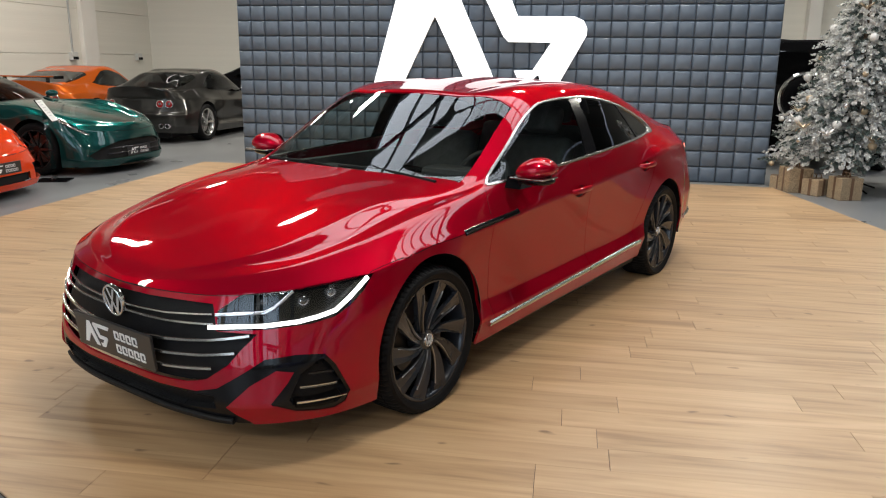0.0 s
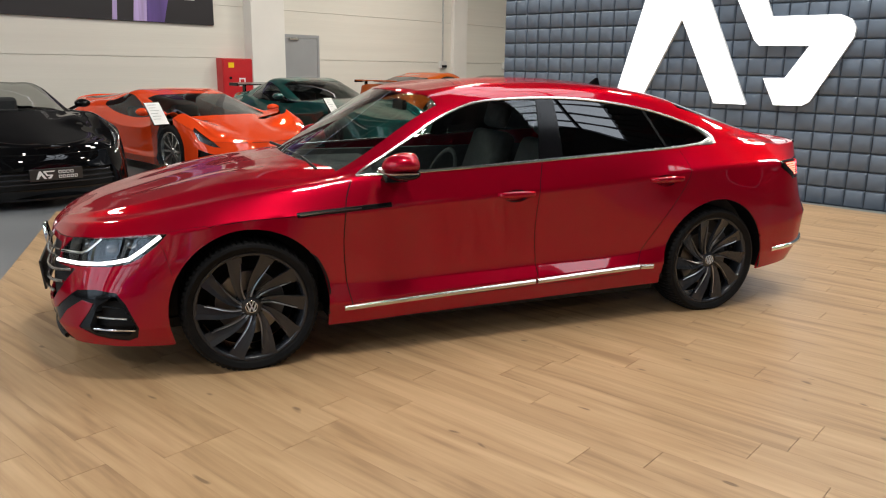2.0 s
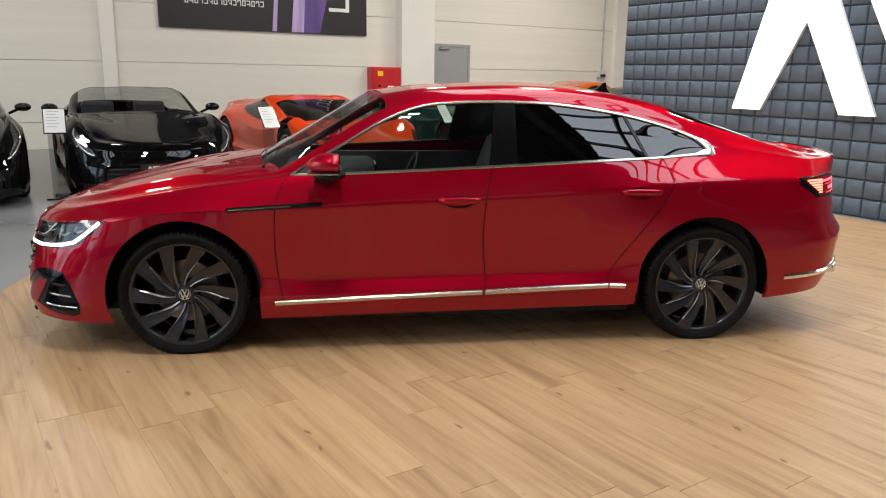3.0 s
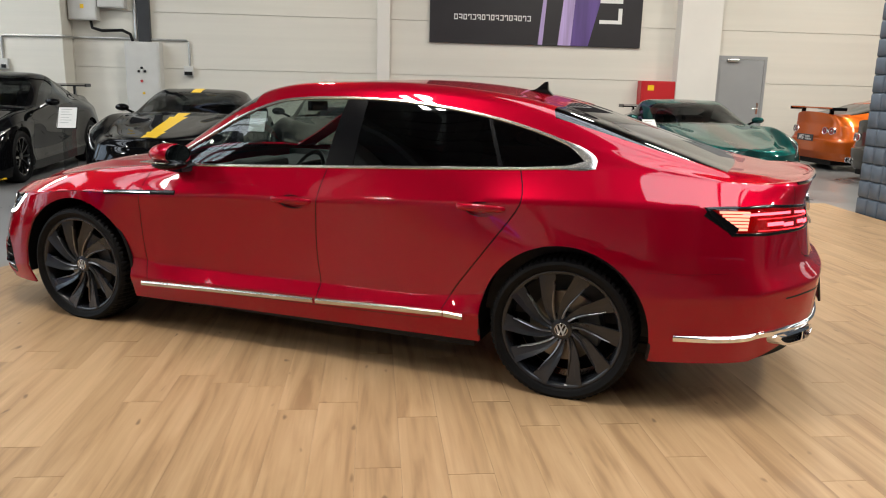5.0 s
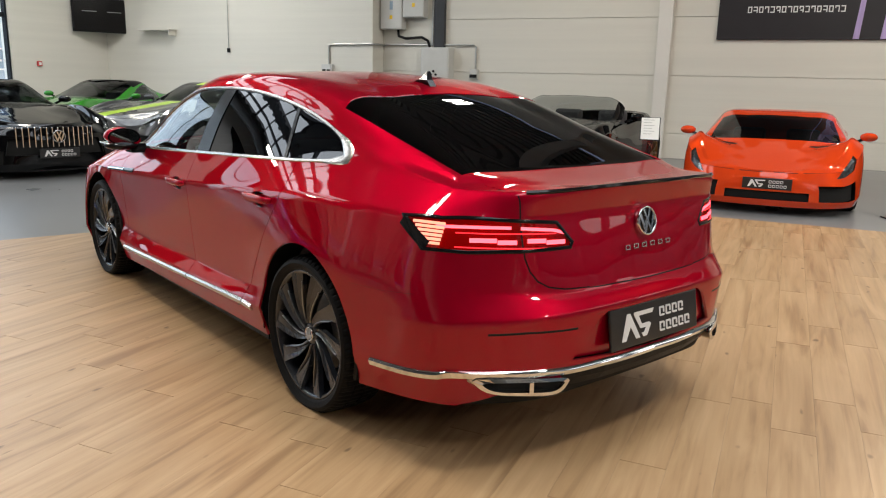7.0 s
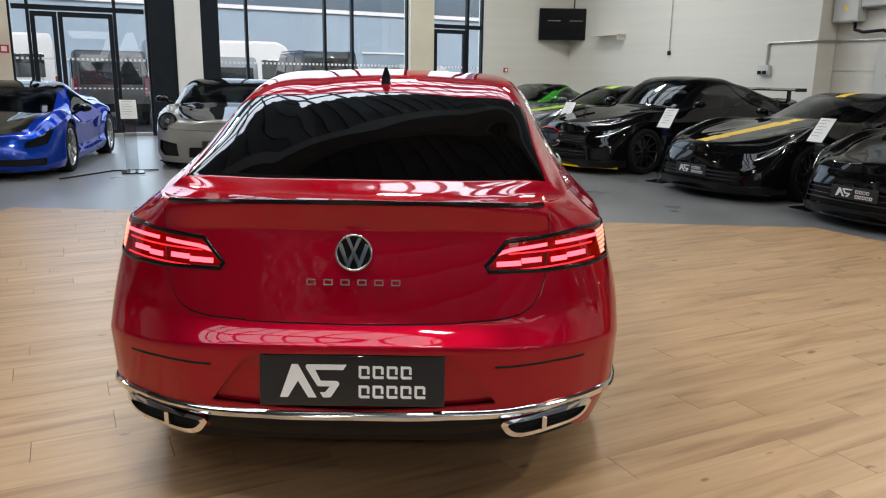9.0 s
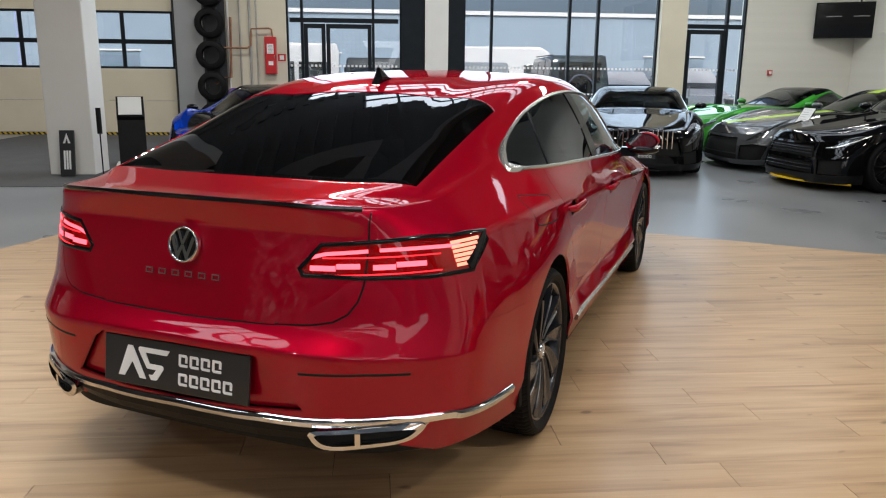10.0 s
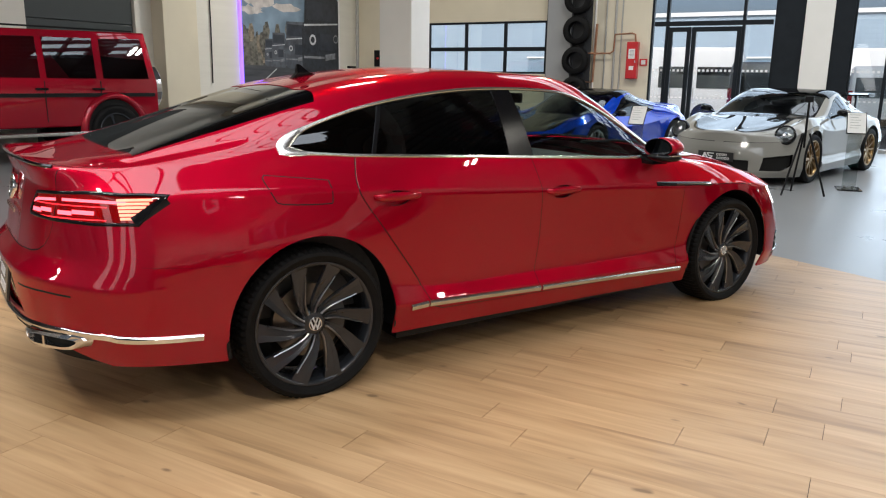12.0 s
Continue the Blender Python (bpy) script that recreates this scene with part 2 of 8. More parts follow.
def leatherette(name):
    m, nt, b = nodes_of(name)
    L = nt.links
    tc = nt.nodes.new("ShaderNodeTexCoord")
    oi = nt.nodes.new("ShaderNodeObjectInfo")
    hsv = nt.nodes.new("ShaderNodeHueSaturation")
    hsv.inputs["Color"].default_value = (0.112, 0.143, 0.185, 1)
    mr = nt.nodes.new("ShaderNodeMapRange")
    mr.inputs["To Min"].default_value, mr.inputs["To Max"].default_value = 0.92, 1.08
    L.new(oi.outputs["Random"], mr.inputs[0])
    L.new(mr.outputs[0], hsv.inputs["Value"])
    L.new(hsv.outputs[0], b.inputs["Base Color"])
    b.inputs["Roughness"].default_value = 0.42
    n = nt.nodes.new("ShaderNodeTexNoise")
    n.inputs["Scale"].default_value, n.inputs["Detail"].default_value = 140, 5
    n2 = nt.nodes.new("ShaderNodeTexNoise")
    n2.inputs["Scale"].default_value = 9
    L.new(tc.outputs["Object"], n.inputs["Vector"])
    L.new(tc.outputs["Object"], n2.inputs["Vector"])
    ad = nt.nodes.new("ShaderNodeMath")
    ad.operation = "MULTIPLY_ADD"
    ad.inputs[1].default_value = 0.15
    L.new(n.outputs[0], ad.inputs[0])
    L.new(n2.outputs[0], ad.inputs[2])
    bp = nt.nodes.new("ShaderNodeBump")
    bp.inputs["Strength"].default_value, bp.inputs["Distance"].default_value = 0.35, 0.006
    L.new(ad.outputs[0], bp.inputs["Height"])
    L.new(bp.outputs[0], b.inputs["Normal"])
    return m


M["tile"] = leatherette("slate_leatherette")

# ---- mesh helpers ----


def link_mesh(name, me, material, parent=None, label="", m=None):
    me.materials.append(M[material] if isinstance(material, str) else material)
    ob = new(name, me)
    if m is not None:
        ob.matrix_basis = m
    if parent:
        ob.parent = parent
    if label:
        ob["label"] = label
    return ob


def part(name, bm, material, parent=None, label="", m=None, smooth=False, flip=False):
    """Links a bmesh as one mesh object under its thing."""
    if flip:
        bmesh.ops.reverse_faces(bm, faces=bm.faces[:])
    me = bpy.data.meshes.new(name)
    bm.to_mesh(me)
    bm.free()
    if smooth:
        me.shade_smooth()
    return link_mesh(name, me, material, parent, label, m)


def thing(name, m, label, category, group="", kind=""):
    ob = new(name)
    ob.matrix_basis = m
    return tagged(ob, label, category, group, kind)


def add_box(bm, x0, x1, y0, y1, z0, z1, bevel=0.0, m=None):
    r = bmesh.ops.create_cube(bm, size=1)
    vs = r["verts"]
    for v in vs:
        v.co = Vector(((x0 + x1) / 2 + v.co.x * (x1 - x0), (y0 + y1) / 2 + v.co.y * (y1 - y0), (z0 + z1) / 2 + v.co.z * (z1 - z0)))
    if bevel:
        es = list({e for v in vs for e in v.link_edges})
        r = bmesh.ops.bevel(bm, geom=es, offset=bevel, segments=2, affect="EDGES", profile=0.5)
        vs = list({v for f in r["faces"] for v in f.verts} | {v for v in vs if v.is_valid})
    if m is not None:
        bmesh.ops.transform(bm, matrix=m, verts=[v for v in vs if v.is_valid])
    return bm


def box(x0, x1, y0, y1, z0, z1, bevel=0.0, m=None):
    return add_box(bmesh.new(), x0, x1, y0, y1, z0, z1, bevel, m)


def add_prism(bm, pts, y0, y1, axis="y"):
    """Extrudes a flat outline between two planes."""
    def at(p, d):
        return {"y": (p[0], d, p[1]), "x": (d, p[0], p[1]), "z": (p[0], p[1], d)}[axis]
    a = [bm.verts.new(at(p, y0)) for p in pts]
    b = [bm.verts.new(at(p, y1)) for p in pts]
    n = len(pts)
    bm.faces.new(a)
    bm.faces.new(b[::-1])
    for i in range(n):
        bm.faces.new((a[i], b[i], b[(i + 1) % n], a[(i + 1) % n]))
    bmesh.ops.recalc_face_normals(bm, faces=bm.faces[:])
    return bm


def prism(pts, y0, y1, axis="y"):
    return add_prism(bmesh.new(), pts, y0, y1, axis)


def add_lathe(bm, profile, seg=48, axis="y", a0=0.0, a1=math.tau, m=None):
    """Turns (radius, along) pairs round an axis."""
    full = abs(a1 - a0 - math.tau) < 1e-6
    n = seg if full else seg + 1
    rings = []
    for i in range(n):
        a = a0 + (a1 - a0) * i / seg
        row = []
        for r, d in profile:
            c, s = r * math.cos(a), r * math.sin(a)
            co = {"y": (c, d, s), "z": (c, s, d), "x": (d, c, s)}[axis]
            v = bm.verts.new(co)
            row.append(v)
        rings.append(row)
    for i in range(n if full else n - 1):
        p, q = rings[i], rings[(i + 1) % n]
        for k in range(len(profile) - 1):
            bm.faces.new((p[k], p[k + 1], q[k + 1], q[k]))
    if m is not None:
        bmesh.ops.transform(bm, matrix=m, verts=[v for r in rings for v in r])
    return bm


def lathe(profile, seg=48, axis="y", m=None):
    return add_lathe(bmesh.new(), profile, seg, axis, m=m)


def add_tube(bm, pts, r, seg=8):
    """A round pipe along a line of points."""
    pts = [Vector(p) for p in pts]
    rings = []
    for i, p in enumerate(pts):
        d = (pts[min(i + 1, len(pts) - 1)] - pts[max(i - 1, 0)]).normalized()
        u = d.cross(Vector((0, 0, 1)))
        if u.length < 0.1:
            u = d.cross(Vector((1, 0, 0)))
        u.normalize()
        w = d.cross(u)
        rings.append([bm.verts.new(p + u * r * math.cos(math.tau * k / seg) + w * r * math.sin(math.tau * k / seg)) for k in range(seg)])
    for a, b in zip(rings, rings[1:]):
        for k in range(seg):
            bm.faces.new((a[k], a[(k + 1) % seg], b[(k + 1) % seg], b[k]))
    bm.faces.new(rings[0][::-1])
    bm.faces.new(rings[-1])
    return bm


def tube(pts, r, seg=8):
    return add_tube(bmesh.new(), pts, r, seg)
# ---- lofted car shells ----


class Shell:
    """Half a car body lofted through feature lines that run from the nose round the flank to the tail; y is outward."""

    def __init__(self, rings, crease_rings=(), crease_stations=(), ns=150, nt=66, table=(301, 161), soft=()):
        p = np.array(rings, float)
        self.K, self.J = p.shape[:2]
        flip = np.array([1, -1, 1.0])
        hs = np.maximum(np.linalg.norm(np.diff(p, axis=1), axis=2).mean(axis=0), 0.02)
        ht = np.maximum(np.linalg.norm(np.diff(p[:, 4:12], axis=0), axis=2).mean(axis=1), 0.02)
        self.hs, self.ht, self.p, self.flip, self.cr, self.soft = hs, ht, p, flip, set(crease_rings), soft
        ext = np.concatenate([p[:, 1:2] * flip, p, p[:, -2:-1] * flip], axis=1)
        he = np.concatenate([hs[:1], hs, hs[-1:]])
        sl = np.diff(ext, axis=1) / he[None, :, None]
        w0, w1 = he[:-1][None, :, None], he[1:][None, :, None]
        mid = (sl[:, :-1] * w1 + sl[:, 1:] * w0) / (w0 + w1)
        self.tin, self.tout = mid.copy(), mid.copy()
        for j, k0 in crease_stations:
            self.tin[k0:, j], self.tout[k0:, j] = sl[k0:, j], sl[k0:, j + 1]
        self.ns, self.nt = ns, nt
        S, T = np.meshgrid(np.linspace(0, self.J - 1, table[0]), np.linspace(0, self.K - 1, table[1]), indexing="ij")
        self.tab_st = np.stack([S.ravel(), T.ravel()], 1)
        self.tab = self.at(self.tab_st[:, 0], self.tab_st[:, 1])
        self.cells = {}
        self.gaps = []
        self.gs, self.gt = np.linspace(0, self.J - 1, ns + 1), np.linspace(0, self.K - 1, nt + 1)
        for i in range(ns):
            for j in range(nt):
                a, b, c, d = self.gs[i], self.gs[i + 1], self.gt[j], self.gt[j + 1]
                self.cells[i, j] = [[(a, c), (b, c), (b, d), (a, d)]]

    def at(self, s, t):
        s, t = np.clip(np.atleast_1d(s), 0, self.J - 1 - 1e-9), np.clip(np.atleast_1d(t), 0, self.K - 1 - 1e-9)
        j = s.astype(int)
        u, h = (s - j)[None, :, None], self.hs[j][None, :, None]
        a, b = 2 * u**3 - 3 * u**2 + 1, u**3 - 2 * u**2 + u
        c, d = -2 * u**3 + 3 * u**2, u**3 - u**2
        q = a * self.p[:, j] + b * h * self.tout[:, j] + c * self.p[:, j + 1] + d * h * self.tin[:, j + 1]
        k = t.astype(int)
        n = np.arange(len(s))
        sl = np.diff(q, axis=0) / self.ht[:, None, None]
        w0, w1 = self.ht[:-1, None, None], self.ht[1:, None, None]
        mid = (sl[:-1] * w1 + sl[1:] * w0) / (w0 + w1)
        top = (q[-1] - q[-2]) * np.array([0, 1, 0]) / self.ht[-1]
        tin = np.concatenate([sl[:1], mid, top[None]])
        tout = np.concatenate([sl[:1], mid, top[None]])
        for r in self.cr:
            tin[r], tout[r] = sl[r - 1], sl[r]
        for r, force, s0, s1 in self.soft:
            w = (force * np.clip((s1 - s) / (s1 - s0), 0, 1))[:, None]
            tin[r], tout[r] = mid[r - 1] * (1 - w) + sl[r - 1] * w, mid[r - 1] * (1 - w) + sl[r] * w
        u, h = (t - k)[:, None], self.ht[k][:, None]
        a, b = 2 * u**3 - 3 * u**2 + 1, u**3 - 2 * u**2 + u
        c, d = -2 * u**3 + 3 * u**2, u**3 - u**2
        return a * q[k, n] + b * h * tout[k, n] + c * q[k + 1, n] + d * h * tin[k + 1, n]

    def normal(self, s, t):
        s, t = np.clip(np.atleast_1d(s), 0.03, self.J - 1.03), np.clip(np.atleast_1d(t), 0.01, self.K - 1.01)
        e = 0.008
        v = np.cross(self.at(s + e, t) - self.at(s - e, t), self.at(s, t + e) - self.at(s, t - e))
        return v / np.maximum(np.linalg.norm(v, axis=1), 1e-9)[:, None]

    def locate(self, pts, w, keep=None):
        """Surface parameters nearest to points, in the plane or space that the weights name."""
        w, out = np.array(w, float), []
        tab, st = self.tab, self.tab_st
        if keep is not None:
            sel = keep(tab)
            tab, st = tab[sel], st[sel]
        for p in pts:
            p = np.array(p, float)
            x = st[np.argmin((((tab - p) * w) ** 2).sum(1))].copy()
            for _ in range(4):
                e = 0.01
                f = (self.at(x[0], x[1])[0] - p) * w
                js = ((self.at(x[0] + e, x[1]) - self.at(x[0] - e, x[1]))[0] * w) / (2 * e)
                jt = ((self.at(x[0], x[1] + e) - self.at(x[0], x[1] - e))[0] * w) / (2 * e)
                A = np.stack([js, jt], 1)
                step = np.linalg.lstsq(A.T @ A + 1e-7 * np.eye(2), A.T @ f, rcond=None)[0]
                x = x - np.clip(step, -0.15, 0.15)
            x[0], x[1] = min(max(x[0], 0), self.J - 1), min(max(x[1], 0), self.K - 1)
            out.append((float(x[0]), float(x[1])))
        return out

    def side(self, pts, step=0.035, closed=False):
        return self.locate(dense([(x, 0, z) for x, z in pts], step, closed), (1, 0, 1), lambda q: q[:, 1] > 0.35)

    def ends(self, pts, front, step=0.03, closed=False):
        return self.locate(dense([(0, y, z) for y, z in pts], step, closed), (0, 1, 1), (lambda q: q[:, 0] > 1.2) if front else (lambda q: q[:, 0] < -1.6))

    def space(self, pts, step=0.03, closed=False):
        return self.locate(dense(pts, step, closed), (1, 1, 1))

    def split(self, a, b):
        s0, s1, t0, t1 = min(a[0], b[0]), max(a[0], b[0]), min(a[1], b[1]), max(a[1], b[1])
        ds, dt = self.gs[1], self.gt[1]
        nx, ny = -(b[1] - a[1]), b[0] - a[0]
        ln = math.hypot(nx, ny)
        if ln < 1e-9:
            return
        nx, ny = nx / ln, ny / ln
        for i in range(max(0, int((s0 - 1e-6) / ds)), min(self.ns - 1, int((s1 + 1e-6) / ds)) + 1):
            for j in range(max(0, int((t0 - 1e-6) / dt)), min(self.nt - 1, int((t1 + 1e-6) / dt)) + 1):
                res = []
                for poly in self.cells[i, j]:
                    d = [(x - a[0]) * nx + (y - a[1]) * ny for x, y in poly]
                    if min(d) > -1e-5 or max(d) < 1e-5:
                        res.append(poly)
                        continue
                    l, r = [], []
                    for k in range(len(poly)):
                        p, q, dp, dq = poly[k], poly[(k + 1) % len(poly)], d[k], d[(k + 1) % len(poly)]
                        if dp >= -1e-9:
                            l.append(p)
                        if dp <= 1e-9:
                            r.append(p)
                        if dp * dq < 0 and abs(dp) > 1e-9 and abs(dq) > 1e-9:
                            f = dp / (dp - dq)
                            m = (p[0] + (q[0] - p[0]) * f, p[1] + (q[1] - p[1]) * f)
                            l.append(m)
                            r.append(m)
                    res += [x for x in (l, r) if len(x) > 2]
                self.cells[i, j] = res

    def outline(self, poly):
        for a, b in zip(poly, poly[1:] + poly[:1]):
            self.split(a, b)
        return poly

    def gap(self, line, width=0.005):
        st = np.array(line)
        P, N = self.at(st[:, 0], st[:, 1]), self.normal(st[:, 0], st[:, 1])
        T = np.gradient(P, axis=0)
        B = np.cross(N, T)
        B /= np.maximum(np.linalg.norm(B, axis=1), 1e-9)[:, None]
        e = 0.004
        js = (self.at(st[:, 0] + e, st[:, 1]) - self.at(st[:, 0] - e, st[:, 1])) / (2 * e)
        jt = (self.at(st[:, 0], st[:, 1] + e) - self.at(st[:, 0], st[:, 1] - e)) / (2 * e)
        off = np.zeros_like(st)
        for i in range(len(st)):
            A = np.stack([js[i], jt[i]], 1)
            off[i] = np.linalg.lstsq(A, B[i] * width / 2, rcond=None)[0]
        for sgn in (1, -1):
            ln = [tuple(x) for x in st + sgn * off]
            for a, b in zip(ln, ln[1:]):
                self.split(a, b)
        self.gaps.append((P, width / 2))

    def sort(self, rules):
        """Hands each facet to the first rule (key, test) that it meets; test is an outline or a function of s, t and place."""
        flat = [q for c in self.cells.values() for q in c]
        cen = np.array([np.mean(q, axis=0) for q in flat])
        P = self.at(cen[:, 0], cen[:, 1])
        key = np.full(len(flat), -1)
        in_gap = np.zeros(len(flat), bool)
        for G, hw in self.gaps:
            lo, hi = G.min(0) - 0.02, G.max(0) + 0.02
            near = np.where(((P > lo) & (P < hi)).all(1))[0]
            for a, b in zip(G, G[1:]):
                ab = b - a
                f = np.clip(((P[near] - a) @ ab) / max(ab @ ab, 1e-12), 0, 1)
                dist = np.linalg.norm(P[near] - a - f[:, None] * ab, axis=1)
                in_gap[near[dist < hw]] = True
        for n, (name, test) in enumerate(rules):
            todo = key < 0
            hit = inside(cen, test) if isinstance(test, list) else test(cen[:, 0], cen[:, 1], P)
            key[todo & hit] = n
        groups = {}
        for q, n, g in zip(flat, key, in_gap):
            nm = rules[n][0] if n >= 0 else "body"
            if nm is None:
                continue
            if g and not nm.startswith("glass"):
                nm = "gap"
            groups.setdefault(nm, []).append(q)
        self.groups = groups

    def mesh(self, name, keys, sides="both", lift=0.0, flange=0.0):
        polys = [q for k in keys for q in self.groups.get(k, [])]
        idx, st, faces = {}, [], []
        for q in polys:
            f = []
            for x in q:
                h = (round(x[0], 5), round(x[1], 5))
                if h not in idx:
                    idx[h] = len(st)
                    st.append(x)
                if not f or f[-1] != idx[h]:
                    f.append(idx[h])
            if f[0] == f[-1]:
                f.pop()
            if len(f) > 2:
                faces.append(f)
        if not faces:
            return None
        st = np.array(st)
        N = self.normal(st[:, 0], st[:, 1])
        P = self.at(st[:, 0], st[:, 1]) + N * lift
        centre = (np.abs(P[:, 1]) < 1e-6) | (st[:, 1] > self.K - 1 - 1e-6) | (st[:, 0] < 1e-6) | (st[:, 0] > self.J - 1 - 1e-6)
        P[centre, 1] = 0
        N[centre, 1] = 0
        N /= np.maximum(np.linalg.norm(N, axis=1), 1e-9)[:, None]
        V, NN, F = P, N, [tuple(f) for f in faces]
        if sides != "L":
            MP, MN = P * self.flip, N * self.flip
            if sides == "R":
                V, NN, F = MP, MN, [tuple(f[::-1]) for f in faces]
            else:
                new_i, extra = {}, []
                for i in range(len(P)):
                    if centre[i]:
                        new_i[i] = i
                    else:
                        new_i[i] = len(P) + len(extra)
                        extra.append(i)
                V, NN = np.concatenate([P, MP[extra]]), np.concatenate([N, MN[extra]])
                F = F + [tuple(new_i[i] for i in f[::-1]) for f in faces]
        if flange:
            count = {}
            for f in F:
                for a, b in zip(f, f[1:] + f[:1]):
                    count[a, b] = count.get((a, b), 0) + 1
            rim = [e for e in count if (e[1], e[0]) not in count]
            low = {}
            add, addn = [], []
            for a, b in rim:
                for v in (a, b):
                    if v not in low:
                        low[v] = len(V) + len(add)
                        add.append(V[v] - NN[v] * flange)
                        addn.append(NN[v])
            if add:
                V, NN = np.concatenate([V, add]), np.concatenate([NN, addn])
                F = F + [(b, a, low[a], low[b]) for a, b in rim]
        me = bpy.data.meshes.new(name)
        me.from_pydata(V.tolist(), [], F)
        me.validate()
        me.shade_smooth()
        if len(me.vertices) == len(NN):
            me.normals_split_custom_set_from_vertices(NN.tolist())
        return me

    def ribbon(self, name, line, width, height, sides="L", closed=False, shift=0.0):
        """A raised trim strip along a line on the body."""
        st = np.array(line)
        P, N = self.at(st[:, 0], st[:, 1]), self.normal(st[:, 0], st[:, 1])
        T = (np.roll(P, -1, 0) - np.roll(P, 1, 0)) if closed else np.gradient(P, axis=0)
        B = np.cross(N, T)
        B /= np.maximum(np.linalg.norm(B, axis=1), 1e-9)[:, None]
        w = np.broadcast_to(np.asarray(width, float), (len(P),))[:, None]
        P = P + B * shift
        rows = [P + B * w / 2 - N * 0.004, P + B * w / 2 + N * height * 0.35, P + B * w * 0.32 + N * height, P - B * w * 0.32 + N * height, P - B * w / 2 + N * height * 0.35, P - B * w / 2 - N * 0.004]
        V = np.stack(rows, 1)
        if sides == "R":
            V = V * self.flip
        n, m = len(P), len(rows)
        F = []
        for i in range(n if closed else n - 1):
            j = (i + 1) % n
            for k in range(m - 1):
                f = (i * m + k, i * m + k + 1, j * m + k + 1, j * m + k)
                F.append(f if sides == "R" else f[::-1])
        if not closed:
            a, b = tuple(range(m)), tuple((n - 1) * m + k for k in range(m))
            F += [a[::-1] if sides == "R" else a, b if sides == "R" else b[::-1]]
        me = bpy.data.meshes.new(name)
        me.from_pydata(V.reshape(-1, 3).tolist(), [], F)
        me.shade_smooth()
        me.set_sharp_from_angle(angle=radians(35))
        return me


def dense(pts, step, closed=False):
    out = []
    pts = [np.array(p, float) for p in pts]
    for a, b in zip(pts, pts[1:] + (pts[:1] if closed else [])):
        n = max(1, int(math.ceil(np.linalg.norm(b - a) / step)))
        out += [a + (b - a) * i / n for i in range(n)]
    return out if closed else out + [pts[-1]]


def smooth_line(pts, n=4):
    """Rounds a coarse line of points."""
    p = np.array(pts, float)
    e = np.concatenate([2 * p[:1] - p[1:2], p, 2 * p[-1:] - p[-2:-1]])
    out = []
    for i in range(1, len(e) - 2):
        for k in range(n):
            u = k / n
            out.append(0.5 * (2 * e[i] + (e[i + 1] - e[i - 1]) * u + (2 * e[i - 1] - 5 * e[i] + 4 * e[i + 1] - e[i + 2]) * u**2 + (3 * e[i] - e[i - 1] - 3 * e[i + 1] + e[i + 2]) * u**3))
    return [tuple(x) for x in out] + [tuple(p[-1])]


def inside(c, poly):
    x, y = c[:, 0], c[:, 1]
    r = np.zeros(len(c), bool)
    for (x0, y0), (x1, y1) in zip(poly, poly[1:] + poly[:1]):
        if y0 == y1:
            continue
        hit = ((y0 > y) != (y1 > y)) & (x < (x1 - x0) * (y - y0) / (y1 - y0) + x0)
        r ^= hit
    return r


# feature lines of the four-door fastback, nose to tail: x ahead, y outward, z up
SILL = [(2.33, 0, .18), (2.315, .36, .18), (2.245, .62, .185), (2.08, .79, .19), (1.86, .875, .19), (1.4185, .88, .20), (1.0, .875, .195), (.45, .872, .205), (-.17, .872, .212), (-.8, .875, .222), (-1.4185, .89, .235), (-1.85, .875, .25), (-2.22, .74, .265), (-2.39, .51, .28), (-2.42, .27, .285), (-2.425, 0, .285)]
STRIP = [(2.36, 0, .27), (2.345, .36, .27), (2.28, .625, .27), (2.13, .80, .275), (1.89, .905, .29), (1.4185, .925, .34), (1.0, .914, .318), (.45, .920, .332), (-.17, .920, .346), (-.8, .921, .362), (-1.4185, .925, .365), (-1.85, 0.905, .375), (-2.24, 0.796, .40), (-2.44, .53, .42), (-2.495, .28, .42), (-2.505, 0, .42)]
LOWER = [(2.365, 0, .42), (2.345, .36, .42), (2.27, .61, .42), (2.125, .785, .43), (1.885, .90, .45), (1.4185, .927, .51), (1.0, .884, .425), (.45, .872, .405), (-.17, .872, .415), (-.8, .881, .43), (-1.4185, .932, .54), (-1.85, 0.908, .555), (-2.25, 0.806, .585), (-2.46, .53, .615), (-2.505, .28, .628), (-2.515, 0, .63)]
UPPER = [(2.35, 0, .575), (2.325, .34, .57), (2.245, .575, .565), (2.11, .745, .572), (1.875, .885, .60), (1.4185, .925, .655), (1.0, .899, .66), (.45, .886, .655), (-.17, .888, .675), (-.8, .897, .70), (-1.4185, 0.925, .74), (-1.85, 0.893, .735), (-2.21, 0.790, .705), (-2.405, .52, .695), (-2.45, .28, .69), (-2.455, 0, .69)]
SHOULDER = [(2.325, 0, .664), (2.29, .32, .669), (2.215, .55, .68), (2.08, .715, .70), (1.84, .865, .728), (1.4185, .905, .775), (1.0, .914, .785), (.45, .905, .815), (-.17, .905, .84), (-.8, 0.902, .878), (-1.4185, 0.885, .925), (-1.85, 0.835, .932), (-2.17, 0.757, .928), (-2.36, 0.538, .945), (-2.40, .29, .955), (-2.405, 0, .955)]
